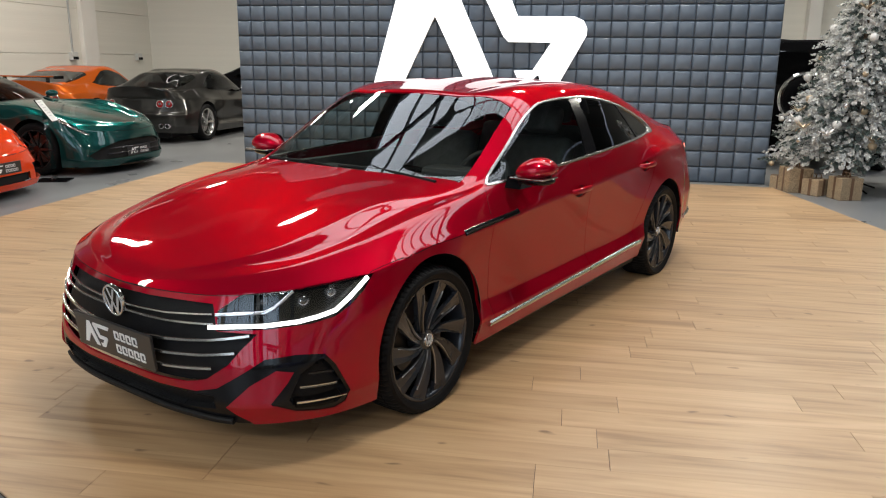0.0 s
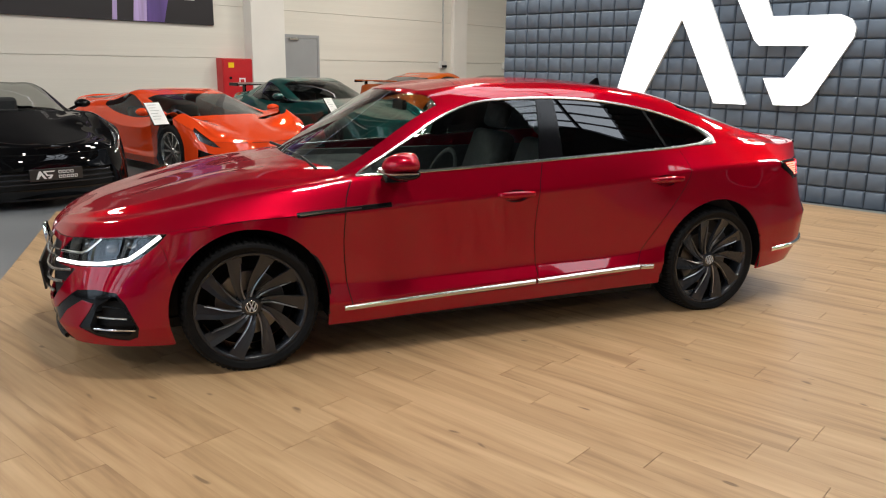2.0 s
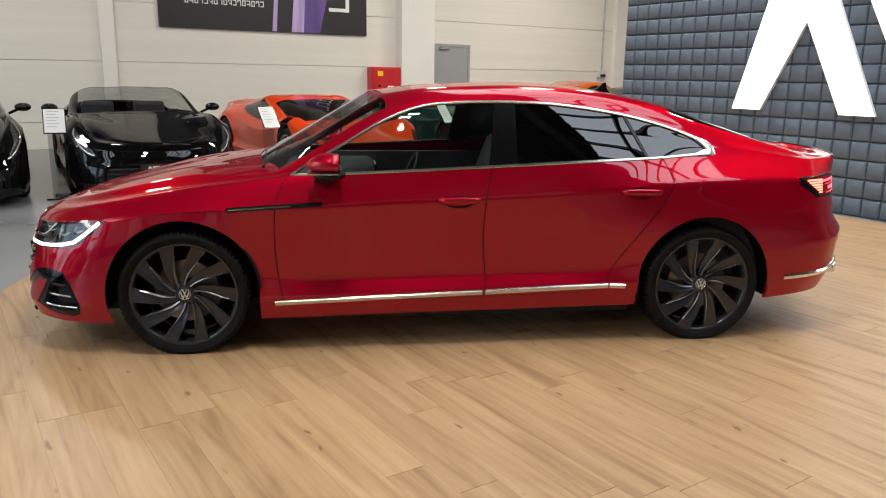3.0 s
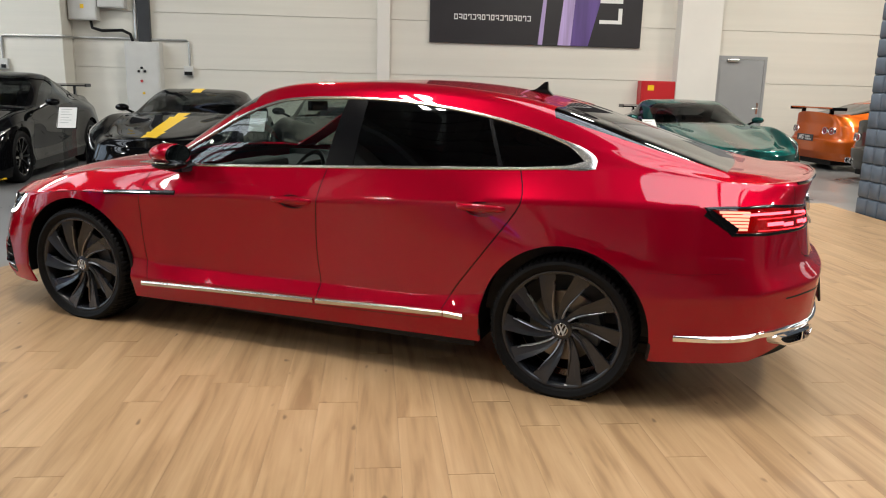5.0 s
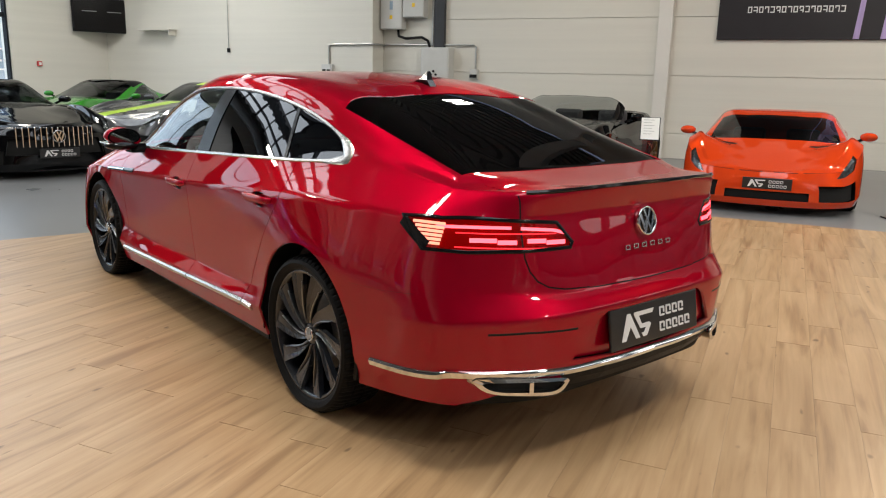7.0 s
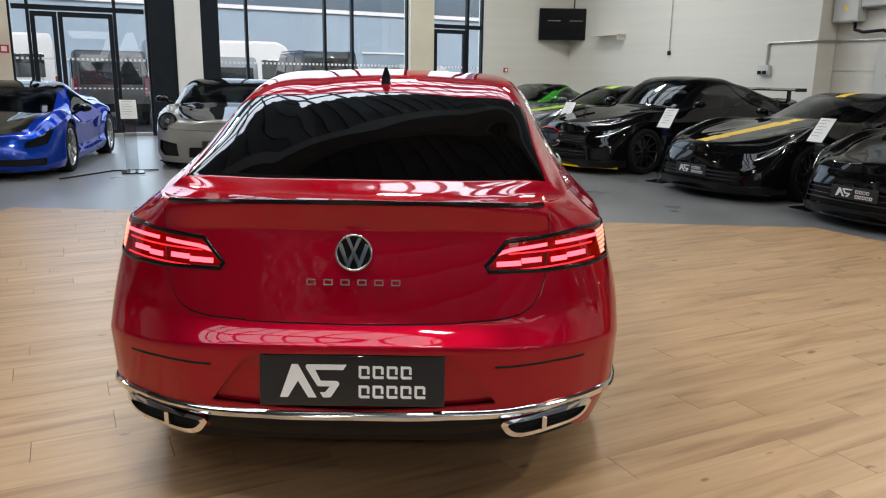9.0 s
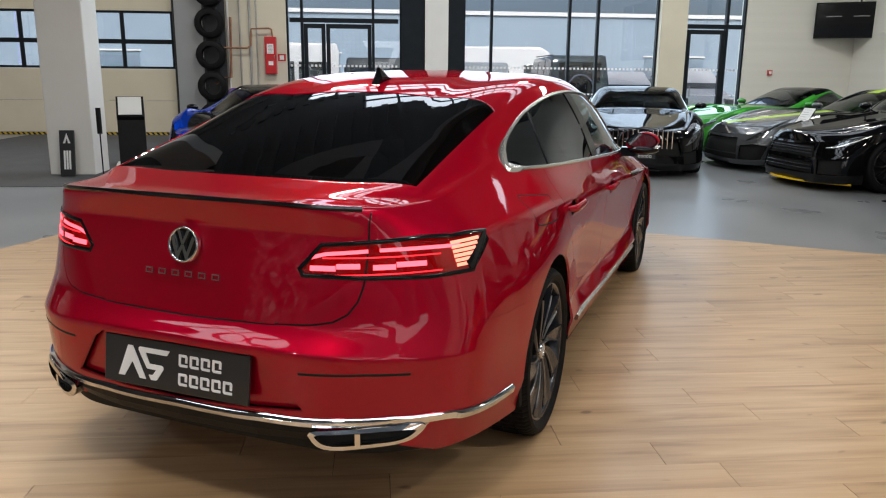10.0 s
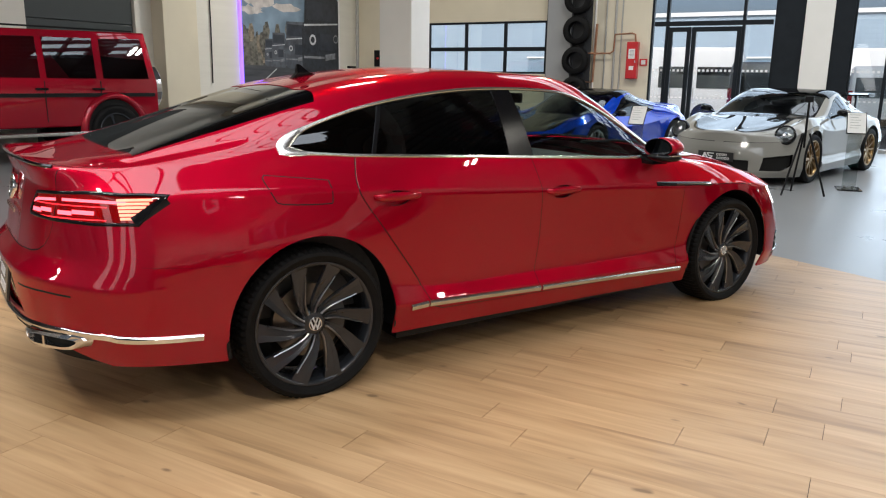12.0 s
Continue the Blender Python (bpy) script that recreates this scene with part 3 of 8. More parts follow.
BELT = [(2.305, 0, .682), (2.255, .30, .705), (2.15, .515, .735), (1.99, .665, .765), (1.78, .745, .806), (1.4185, .795, .876), (1.0, .818, .928), (.45, .848, .962), (-.17, .85, .99), (-.8, 0.835, 1.03), (-1.4185, 0.745, 1.065), (-1.80, 0.715, 1.042), (-2.14, 0.665, 1.02), (-2.365, .53, 1.034), (-2.425, .28, 1.045), (-2.44, 0, 1.047)]
FLANK_TOP = [(2.302, 0, .684), (2.243, .25, .715), (2.125, .45, .749), (1.965, .59, .779), (1.775, .665, .818), (1.4185, .705, .884), (.975, .768, .941), (.40, .785, 1.11), (-.18, .772, 1.18), (-.78, 0.745, 1.185), (-1.37, 0.702, 1.13), (-1.76, 0.690, 1.075), (-2.11, 0.655, 1.03), (-2.32, .505, 1.036), (-2.40, .265, 1.043), (-2.43, 0, 1.045)]
RAIL = [(2.299, 0, .686), (2.237, .20, .722), (2.115, .39, .766), (1.95, .51, .808), (1.765, .565, .853), (1.4185, .60, .924), (.95, .735, .96), (.33, .705, 1.25), (-.2, .672, 1.345), (-.75, 0.650, 1.325), (-1.30, 0.665, 1.20), (-1.72, 0.662, 1.105), (-2.08, 0.640, 1.042), (-2.28, .46, 1.041), (-2.38, .24, 1.039), (-2.425, 0, 1.038)]
ROOF_EDGE = [(2.296, 0, .688), (2.232, .135, .726), (2.10, .275, .772), (1.94, .375, .815), (1.757, .42, .864), (1.4185, .45, .938), (.93, .68, .972), (.34, .595, 1.33), (-.2, .60, 1.398), (-.74, .60, 1.38), (-1.25, 0.600, 1.292), (-1.68, 0.600, 1.168), (-2.06, 0.612, 1.064), (-2.27, .40, 1.043), (-2.37, .2, 1.037), (-2.422, 0, 1.036)]
ROOF_MID = [(2.294, 0, .689), (2.227, .07, .729), (2.09, .145, .778), (1.935, .195, .819), (1.752, .215, .866), (1.4185, .235, .938), (1.045, .38, .992), (.41, .31, 1.365), (-.2, .32, 1.425), (-.73, .32, 1.416), (-1.235, .315, 1.332), (-1.68, .33, 1.196), (-2.07, .33, 1.066), (-2.275, .22, 1.043), (-2.375, .1, 1.037), (-2.421, 0, 1.036)]
CENTRE = [(2.292, 0, .690), (2.225, 0, .730), (2.085, 0, .782), (1.93, 0, .824), (1.75, 0, .87), (1.4185, 0, .941), (1.08, 0, .998), (.43, 0, 1.376), (-.2, 0, 1.433), (-.72, 0, 1.428), (-1.22, 0, 1.346), (-1.68, 0, 1.206), (-2.08, 0, 1.067), (-2.28, 0, 1.043), (-2.38, 0, 1.037), (-2.42, 0, 1.036)]
RINGS = [SILL, STRIP, LOWER, UPPER, SHOULDER, BELT, FLANK_TOP, RAIL, ROOF_EDGE, ROOF_MID, CENTRE]
# ---- the red fastback ----
CAR = pose(0, 0, 0, 0, 0, -26.3)


# the dealer's mark: a peaked stroke and a folded stroke, unit height
MARK_A = [(-1.69, 1.115), (-1.105, 3.12), (-.795, 3.12), (.128, 1.105), (-.275, 1.105), (-.79, 2.13), (-1.29, 1.115)]
MARK_S = [(.46, 1.113), (.78, 1.118), (.86, 1.165), (1.245, 1.88), (1.25, 1.97), (1.20, 2.07), (1.08, 2.122), (.335, 2.125), (.05, 2.80), (1.45, 2.80), (1.62, 3.12), (-.34, 3.12), (-.40, 3.05), (-.40, 2.92), (.15, 1.865), (.22, 1.795), (.79, 1.79), (.555, 1.428), (.305, 1.423)]


def number_plate(parent, m, w=0.52, h=0.13):
    """Dark dealer plate with a pale mark and two rows of plain blocks; faces -y in its own axes."""
    pl = part("number_plate", box(-w / 2, w / 2, 0, 0.012, -h / 2, h / 2, 0.003), "plate", parent, "black plate with a pale mark and letter blocks", m)
    bm = bmesh.new()
    for shape in (MARK_A, MARK_S):
        add_prism(bm, [(-w * 0.39 + (x + 1.69) / 3.31 * w * .36, -h * 0.33 + (z - 1.105) / 2.015 * h * .65) for x, z in shape], -0.0025, 0.001)
    part("plate_mark", bm, "plate_ink", pl)
    for x1, z0, z1, n in ((.315, .05, .30, 4), (.39, -.335, -.085, 5)):
        for i in range(n):
            step = (x1 - .035) / (n - .3)
            a = .035 + i * step
            x0, x2, s, c = w * a, w * (a + step * .78), h * .05, h * .035
            bm = prism([(x0, h * z0 + c), (x0 + c, h * z0), (x2, h * z0), (x2, h * z0 + s), (x0 + s, h * z0 + s), (x0 + s, h * z1 - s), (x2 - s, h * z1 - s), (x2 - s, h * z0 + s * 1.8), (x2, h * z0 + s * 1.8), (x2, h * z1 - c), (x2 - c, h * z1), (x0, h * z1)], -.0025, .001)
            part("letter_block", bm, "plate_ink", pl)
    return pl


def round_badge(parent, name, m, r, face="black_gloss", mark="chrome"):
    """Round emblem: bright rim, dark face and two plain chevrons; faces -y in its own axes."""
    bd = part(name, lathe([(r * 0.86, 0.004), (r * 0.86, -0.005), (r * 0.93, -0.008), (r, -0.004), (r, 0.012)], 40), "chrome", parent, "round chrome emblem", m, smooth=True)
    part("emblem_face", lathe([(0.0005, -0.001), (r * 0.87, -0.001)], 40), face, bd)
    bm = bmesh.new()
    add_prism(bm, [(-.42 * r, .78 * r), (-.22 * r, .78 * r), (0, .22 * r), (.22 * r, .78 * r), (.42 * r, .78 * r), (.06 * r, -.02 * r), (-.06 * r, -.02 * r)], -0.006, 0.0)
    add_prism(bm, [(-.80 * r, .36 * r), (-.62 * r, .50 * r), (-.30 * r, -.42 * r), (-.06 * r, .06 * r), (.06 * r, .06 * r), (.30 * r, -.42 * r), (.62 * r, .50 * r), (.80 * r, .36 * r), (.36 * r, -.80 * r), (.24 * r, -.80 * r), (0, -.20 * r), (-.24 * r, -.80 * r), (-.36 * r, -.80 * r)], -0.006, 0.0)
    part("emblem_chevrons", bm, mark, bd)
    return bd


def blade(bm, a, sweep, r0, r1, w0, w1, y_in, y_out, tilt):
    """One swept wheel spoke as a thick twisted blade."""
    n, rows = 7, []
    for i in range(n + 1):
        f = i / n
        r = r0 + (r1 - r0) * f
        ang = a + sweep * (1 - (1 - f) ** 1.6)
        w = w0 + (w1 - w0) * f**1.1
        y = y_in + (y_out - y_in) * math.sin(f * math.pi / 2)
        c, s = math.cos(ang), math.sin(ang)
        row = []
        for u, dy in ((-0.5, tilt), (-0.12, 0.003), (0.5, -tilt * 0.3), (0.5, -0.022), (-0.5, tilt - 0.024)):
            x, z = r * c - u * w * s, r * s + u * w * c
            row.append(bm.verts.new((x, y + dy, z)))
        rows.append(row)
    for p, q in zip(rows, rows[1:]):
        for k in range(5):
            bm.faces.new((p[k], p[(k + 1) % 5], q[(k + 1) % 5], q[k]))
    bm.faces.new(rows[0])
    bm.faces.new(rows[-1][::-1])


def tyre_mesh(R, W, rim, blocks=72):
    bm = bmesh.new()
    prof = [(rim - .004, -W * .40), (rim + .010, -W * .46), ((R + rim) / 2, -W * .505), (R - .018, -W * .485), (R - .004, -W * .40), (R, -W * .26), (R, -W * .24), (R - .006, -W * .235), (R - .006, -W * .215), (R, -W * .21), (R + .001, -W * .02), (R - .006, -W * .015), (R - .006, W * .015), (R + .001, W * .02), (R, W * .21), (R - .006, W * .215), (R - .006, W * .235), (R, W * .24), (R, W * .26), (R - .004, W * .40), (R - .018, W * .485), ((R + rim) / 2, W * .505), (rim + .010, W * .46), (rim - .004, W * .40)]
    seg = blocks * 3
    rows = []
    for i in range(seg):
        a = math.tau * i / seg
        cut = 0.006 if i % 3 == 0 else 0.0
        row = []
        for k, (r, d) in enumerate(prof):
            rr = r - cut if k in (4, 5, 6, 9, 10, 13, 14, 17, 18, 19) else r
            row.append(bm.verts.new((rr * math.cos(a), d, rr * math.sin(a))))
        rows.append(row)
    for i in range(seg):
        p, q = rows[i], rows[(i + 1) % seg]
        for k in range(len(prof) - 1):
            bm.faces.new((p[k], p[k + 1], q[k + 1], q[k]))
    bmesh.ops.recalc_face_normals(bm, faces=bm.faces[:])
    return bm


SPOKE_MESH = {}
SPOKE_KINDS = (("spoke", "rim", (0.0, 0.50, 0.045, 0.268, 0.022, 0.080, 0.072, 0.094, 0.010)), ("spoke_edge", "rim_edge", (0.17, 0.42, 0.05, 0.225, 0.008, 0.004, 0.081, 0.093, 0.001)))


def swept_wheel(parent, x, y, side):
    """20-inch wheel with ten swept blades; side +1 faces +y."""
    w = new("wheel")
    w.parent, w.matrix_basis = parent, pose(x, y, 0.338, 0, 0, 0 if side > 0 else 180)
    R, rim, W = 0.338, 0.276, 0.235
    part("tyre", tyre_mesh(R, W, rim), "rubber", w, "black low-profile tyre", smooth=False)
    part("rim", lathe([(.264, -.095), (.252, -.09), (.248, .05), (.258, .090), (.264, .099), (.2725, .1015), (.2765, .101), (.279, .094), (.280, .08)], 72), "rim", w, "anthracite alloy rim", smooth=True)
    for nm, mt, args in SPOKE_KINDS:
        for i in range(10):
            if nm not in SPOKE_MESH:
                bm = bmesh.new()
                blade(bm, *args)
                bmesh.ops.recalc_face_normals(bm, faces=bm.faces[:])
                SPOKE_MESH[nm] = bpy.data.meshes.new(nm)
                bm.to_mesh(SPOKE_MESH[nm])
                bm.free()
                SPOKE_MESH[nm].materials.append(M[mt])
            o = new(nm, SPOKE_MESH[nm])
            o.parent, o.matrix_basis = w, pose(0, 0, 0, 0, -36 * (i + 0.25), 0)
    part("hub", lathe([(.0005, .080), (.036, .080), (.050, .076), (.066, .060), (.070, .02)], 40), "rim", w, smooth=True)
    round_badge(w, "hub_cap", pose(0, .082, 0, 0, 0, 180), .031, mark="silver_print")
    part("brake_disc", lathe([(.07, .012), (.165, .012), (.165, -.012), (.07, -.012)], 48), "disc", w)
    bm = bmesh.new()
    add_lathe(bm, [(.10, .03), (.17, .03), (.178, .0), (.178, -.03), (.10, -.03)], 10, a0=2.6, a1=3.6)
    part("caliper", bm, "caliper", w)
    # near-black disc stands for the shade behind the spokes
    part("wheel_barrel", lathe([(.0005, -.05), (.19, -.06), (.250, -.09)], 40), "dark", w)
    return w


def arch_line(xc, r, zc=0.345):
    pts = [(xc + r * math.cos(a), zc + r * math.sin(a)) for a in np.linspace(radians(-5), radians(185), 34)]
    return pts


def cabin(parent, seats=True):
    """Dark interior seen through the panes: floor, dash, wheel and seats."""
    c = new("interior")
    c.parent = parent
    bm = box(-2.05, 1.0, -.70, .70, .30, .36)
    add_box(bm, -2.0, 1.0, -.76, -.70, .36, .93)
    add_box(bm, -2.0, 1.0, .70, .76, .36, .93)
    part("cabin_tub", bm, "cabin", c)
    bm = box(.38, .98, -.70, .70, .62, .90, .05)
    add_box(bm, .42, .60, .20, .56, .88, .97, .03)
    part("dashboard", bm, "cabin", c)
    part("screen", box(.385, .40, -.14, .14, .80, .93, .004), "black_gloss", c)
    bm = bmesh.new()
    rings = 28
    add_lathe(bm, [(.175, -.012), (.19, 0), (.175, .012), (.16, 0), (.175, -.012)], rings, "x", m=pose(.22, .37, .86, 0, -22, 0))
    add_box(bm, -.01, .02, -.16, .16, -.025, .02, 0, pose(.23, .37, .86, 0, -22, 0))
    part("steering_wheel", bm, "leather", c, smooth=True)
    part("parcel_shelf", box(-2.0, -1.35, -.70, .70, .90, .93), "cabin", c)
    for x, ys in ((-.28, (.37, -.37)), (-1.18, (.40, 0, -.40))):
        for y in ys:
            bm = box(x - .05, x + .48, y - .24, y + .24, .40, .56, .05)
            add_box(bm, -.07, .07, -.24, .24, 0, .60, .05, pose(x - .02, y, .50, 0, -20, 0))
            add_box(bm, -.05, .05, -.13, .13, .62, .80, .04, pose(x - .02, y, .50, 0, -18, 0))
            part("seat", bm, "leather", c, "black leather car seat", smooth=True)
    bm = box(.33, .36, -.10, .10, 1.24, 1.30, .008)
    part("rear_view_mirror", bm, "black_plastic", c)
    return c


def side_mirror(parent, side, shell_mat):
    mr = new("door_mirror")
    mr.parent, mr.matrix_basis = parent, Matrix.Diagonal((1, side, 1, 1))
    bm = bmesh.new()
    bmesh.ops.create_uvsphere(bm, u_segments=24, v_segments=14, radius=1)
    for v in bm.verts:
        x, y, z = v.co
        along = .655 + x * .115 if x > 0 else .655 - .045 * min(1, -x * 4)
        v.co = Vector((along, .972 + y * .102 * (1 - .12 * max(z, 0)), 1.018 + z * (.066 if z > 0 else .045) + .012 * y))
    part("mirror_housing", bm, shell_mat, mr, smooth=True)
    part("mirror_band", box(.612, .768, .884, 1.070, .985, .992, .003), "alu", mr)
    bm = bmesh.new()
    bmesh.ops.create_uvsphere(bm, u_segments=20, v_segments=10, radius=1)
    for v in bm.verts:
        x, y, z = v.co
        v.co = Vector((.66 + x * .085, .975 + y * .10, .975 + z * .03))
    part("mirror_base", bm, "black_gloss", mr, smooth=True)
    bm = bmesh.new()
    add_prism(bm, [(.62, .93), (.74, .93), (.71, .985), (.63, .985)], .84, .93)
    part("mirror_foot", bm, "black_gloss", mr)
    bm = bmesh.new()
    ring = [(math.cos(a), math.sin(a)) for a in np.linspace(0, math.tau, 29)[:-1]]
    add_prism(bm, [(.972 + c * .094, 1.024 + s * (.056 if s > 0 else .042)) for c, s in ring], .606, .612, "x")
    part("mirror_frame", bm, "black_gloss", mr)
    bm = bmesh.new()
    add_prism(bm, [(.972 + c * .083, 1.024 + s * (.049 if s > 0 else .036)) for c, s in ring], .603, .6055, "x")
    part("mirror_glass", bm, "mirror", mr, "mirror pane")
    return mr


def build_hero():
    sh = Shell(RINGS, crease_rings=(1, 2, 4), crease_stations=((6, 8), (12, 7), (7, 9)), ns=180, nt=80, soft=((7, .85, 5.2, 6.1), (5, .45, 5.2, 6.4), (3, .8, 12.6, 11.6)))
    car = thing("fastback_car", CAR, "metallic red four-door fastback car with dark alloys on plank stage", "car")
    S, E, O = sh.side, sh.ends, sh.outline
    # wheel openings
    r_arch = 0.388
    arches = []
    for xc in (1.4185, -1.4185):
        ln = S(arch_line(xc, r_arch))
        poly = [(ln[0][0], -0.3)] + ln + [(ln[-1][0], -0.3)]
        arches.append(O(poly))
    # daylight opening and its panes
    belt = [(.86, .955), (.5, .968), (.13, .985), (-.18, 1.0), (-.5, 1.017), (-.83, 1.032), (-1.17, 1.045), (-1.40, 1.060), (-1.485, 1.074)]
    top = smooth_line([(-1.485, 1.074), (-1.46, 1.107), (-1.36, 1.162), (-1.12, 1.237), (-.86, 1.290), (-.54, 1.328), (-.22, 1.336), (.08, 1.322), (.24, 1.286), (.40, 1.218), (.56, 1.125), (.72, 1.033), (.86, .955)], 3)
    dlo = O(S(belt + top[1:], 0.03, True))
    def strip(x0t, x0b, x1t, x1b):
        return O(S([(x0t, 1.36), (x1t, 1.36), (x1b, .95), (x0b, .95)], 0.03, True))
    post_b = strip(-.235, -.175, -.345, -.335)
    post_c = strip(-.925, -1.115, -.945, -1.135)
    for line in (5.985, 6.97, 10.06, 12.0):
        sh.split((line, 5.0), (line, 10.0))
    sh.split((5.9, 7.62), (7.1, 7.62))
    sh.split((10, 7.82), (12.1, 8.04))
    # lamps and front openings
    head = O(sh.space([(2.258, .51, .620), (2.192, .58, .683), (2.075, .722, .701), (1.945, .807, .716), (1.784, .886, .731), (1.84, .881, .672), (1.905, .865, .622), (1.965, .842, .590), (2.045, .797, .573), (2.17, .69, .561), (2.275, .528, .549)], 0.02, True))
    tail = O(sh.space([(-1.975, .812, .930), (-2.14, .762, .946), (-2.31, .622, .946), (-2.386, .450, .934), (-2.41, .384, .858), (-2.41, .398, .832), (-2.352, .59, .827), (-2.245, .735, .822), (-2.095, .812, .818)], 0.02, True))
    def from_centre(pts):
        """An outline that opens on the car's middle plane."""
        g = sh.space(pts, 0.03)
        return [(-.1, g[0][1])] + g[1:-1] + [(-.1, g[-1][1])]
    grille = O(from_centre([(2.33, 0, .638), (2.32, .2, .640), (2.28, .40, .644), (2.255, .49, .645), (2.275, .528, .549), (2.197, .663, .545), (2.243, .623, .488), (2.28, .586, .429), (2.318, .496, .360), (2.34, .40, .335), (2.355, .25, .325), (2.365, 0, .322)]))
    intake = O(from_centre([(2.362, 0, .291), (2.357, .24, .289), (2.33, .44, .296), (2.305, .53, .298), (2.312, .53, .240), (2.33, .40, .222), (2.35, 0, .214)]))
    arc = sh.space([(2.362, 0, .300), (2.357, .24, .298), (2.33, .451, .308), (2.305, .548, .335), (2.254, .642, .402), (2.199, .70, .453), (2.112, .782, .466), (2.025, .842, .457), (1.988, .864, .406), (1.938, .890, .290), (1.948, .875, .236), (1.99, .853, .218), (2.13, .785, .235), (2.206, .729, .281), (2.154, .77, .361), (2.135, .785, .400), (2.18, .737, .409), (2.248, .662, .351), (2.295, .58, .262), (2.27, .615, .225), (2.235, .645, .200)], 0.03)
    lip = O([(-.1, arc[0][1])] + arc[1:] + [(arc[-1][0] + .1, -.3), (-.1, -.3)])
    fog = O(sh.space([(2.156, .777, .293), (2.115, .800, .392), (2.036, .836, .443), (2.008, .857, .405), (1.947, .886, .290), (1.987, .859, .245), (2.131, .787, .252)], 0.02, True))
    # shut lines
    door_f = smooth_line([(.885, .945), (.925, .86), (.943, .767), (.949, .589), (.932, .406), (.907, .285)], 3)
    door_b = smooth_line([(-.20, .995), (-.165, .84), (-.153, .60), (-.172, .40), (-.158, .30)], 3)
    door_r = smooth_line([(-1.165, 1.06), (-1.205, .94), (-1.185, .862), (-1.055, .68), (-.90, .47), (-.83, .345), (-.765, .312)], 3)
    door_low = [(.907, .285), (-.158, .300), (-.765, .312)]
    front_door = O(S([(.885, .945)] + door_f[1:] + [(-.158, .30)] + door_b[::-1][1:] + [(.13, .986), (.5, .968)], 0.03, True))
    rear_door = O(S(door_b + [(-.765, .312)] + door_r[::-1][1:] + [(-.83, 1.038), (-.5, 1.014)], 0.03, True))
    for ln in (door_f, door_b, door_r, door_low):
        sh.gap(S(ln, 0.025), 0.006)
    sh.gap(sh.space([(1.815, .868, .724), (1.62, .89, .748), (1.4185, .905, .775), (1.0, .91, .785), (.94, .91, .788)], 0.03), 0.005)
    hood_front = [(s, 4.0) for s in np.linspace(0, 4.0, 60)]
    for a, b in zip(hood_front, hood_front[1:]):
        sh.split(a, b)
    sh.gap(hood_front[:38], 0.005)
    bump_r = S([(-1.765, .648), (-1.95, .655), (-2.12, .672)], 0.03)
    sh.gap(bump_r, 0.0014)
    bump_f = sh.space([(1.83, .868, .715), (1.80, .895, .64), (1.775, .905, .54)], 0.02)
    sh.gap(bump_f, 0.0022)
    gate = E([(.585, 1.04), (.582, .95)], False, 0.02) + E([(.579, .86), (.575, .81), (.562, .765), (.538, .730), (.50, .708), (.44, .697), (.3, .689), (0, .684)], False, 0.02)
    sh.gap(gate, 0.006)
    gate_poly = O([(15.0, 10.2), (9.98, 10.2), (9.98, 7.84), (12.0, 8.05)] + gate[1:] + [(15.0, gate[-1][1])])
    under = E([(0, .408), (.40, .408), (.46, .338), (.62, .338), (.73, .275)], False, 0.02)
    for a, b in zip(under, under[1:]):
        sh.split(a, b)
    recess = O(E([(0, .612), (.285, .608), (.33, .58), (.43, .445), (0, .428)], False))
    handles = ((-.02, .826, .897), (-1.02, .868, .906))
    pockets = [O(S([(x + .078 * math.cos(a), z - .006 + .036 * math.sin(a)) for a in np.linspace(0, math.tau, 28)[:-1]], 0.02, True)) for x, z, y in handles]
    rule_ws = lambda s, t, P: (s > 5.985) & (s < 6.97) & (t > 7.62)
    rule_rw = lambda s, t, P: (s > 10.06) & (s < 12.0) & (t > 7.82 + .1048 * (s - 10))
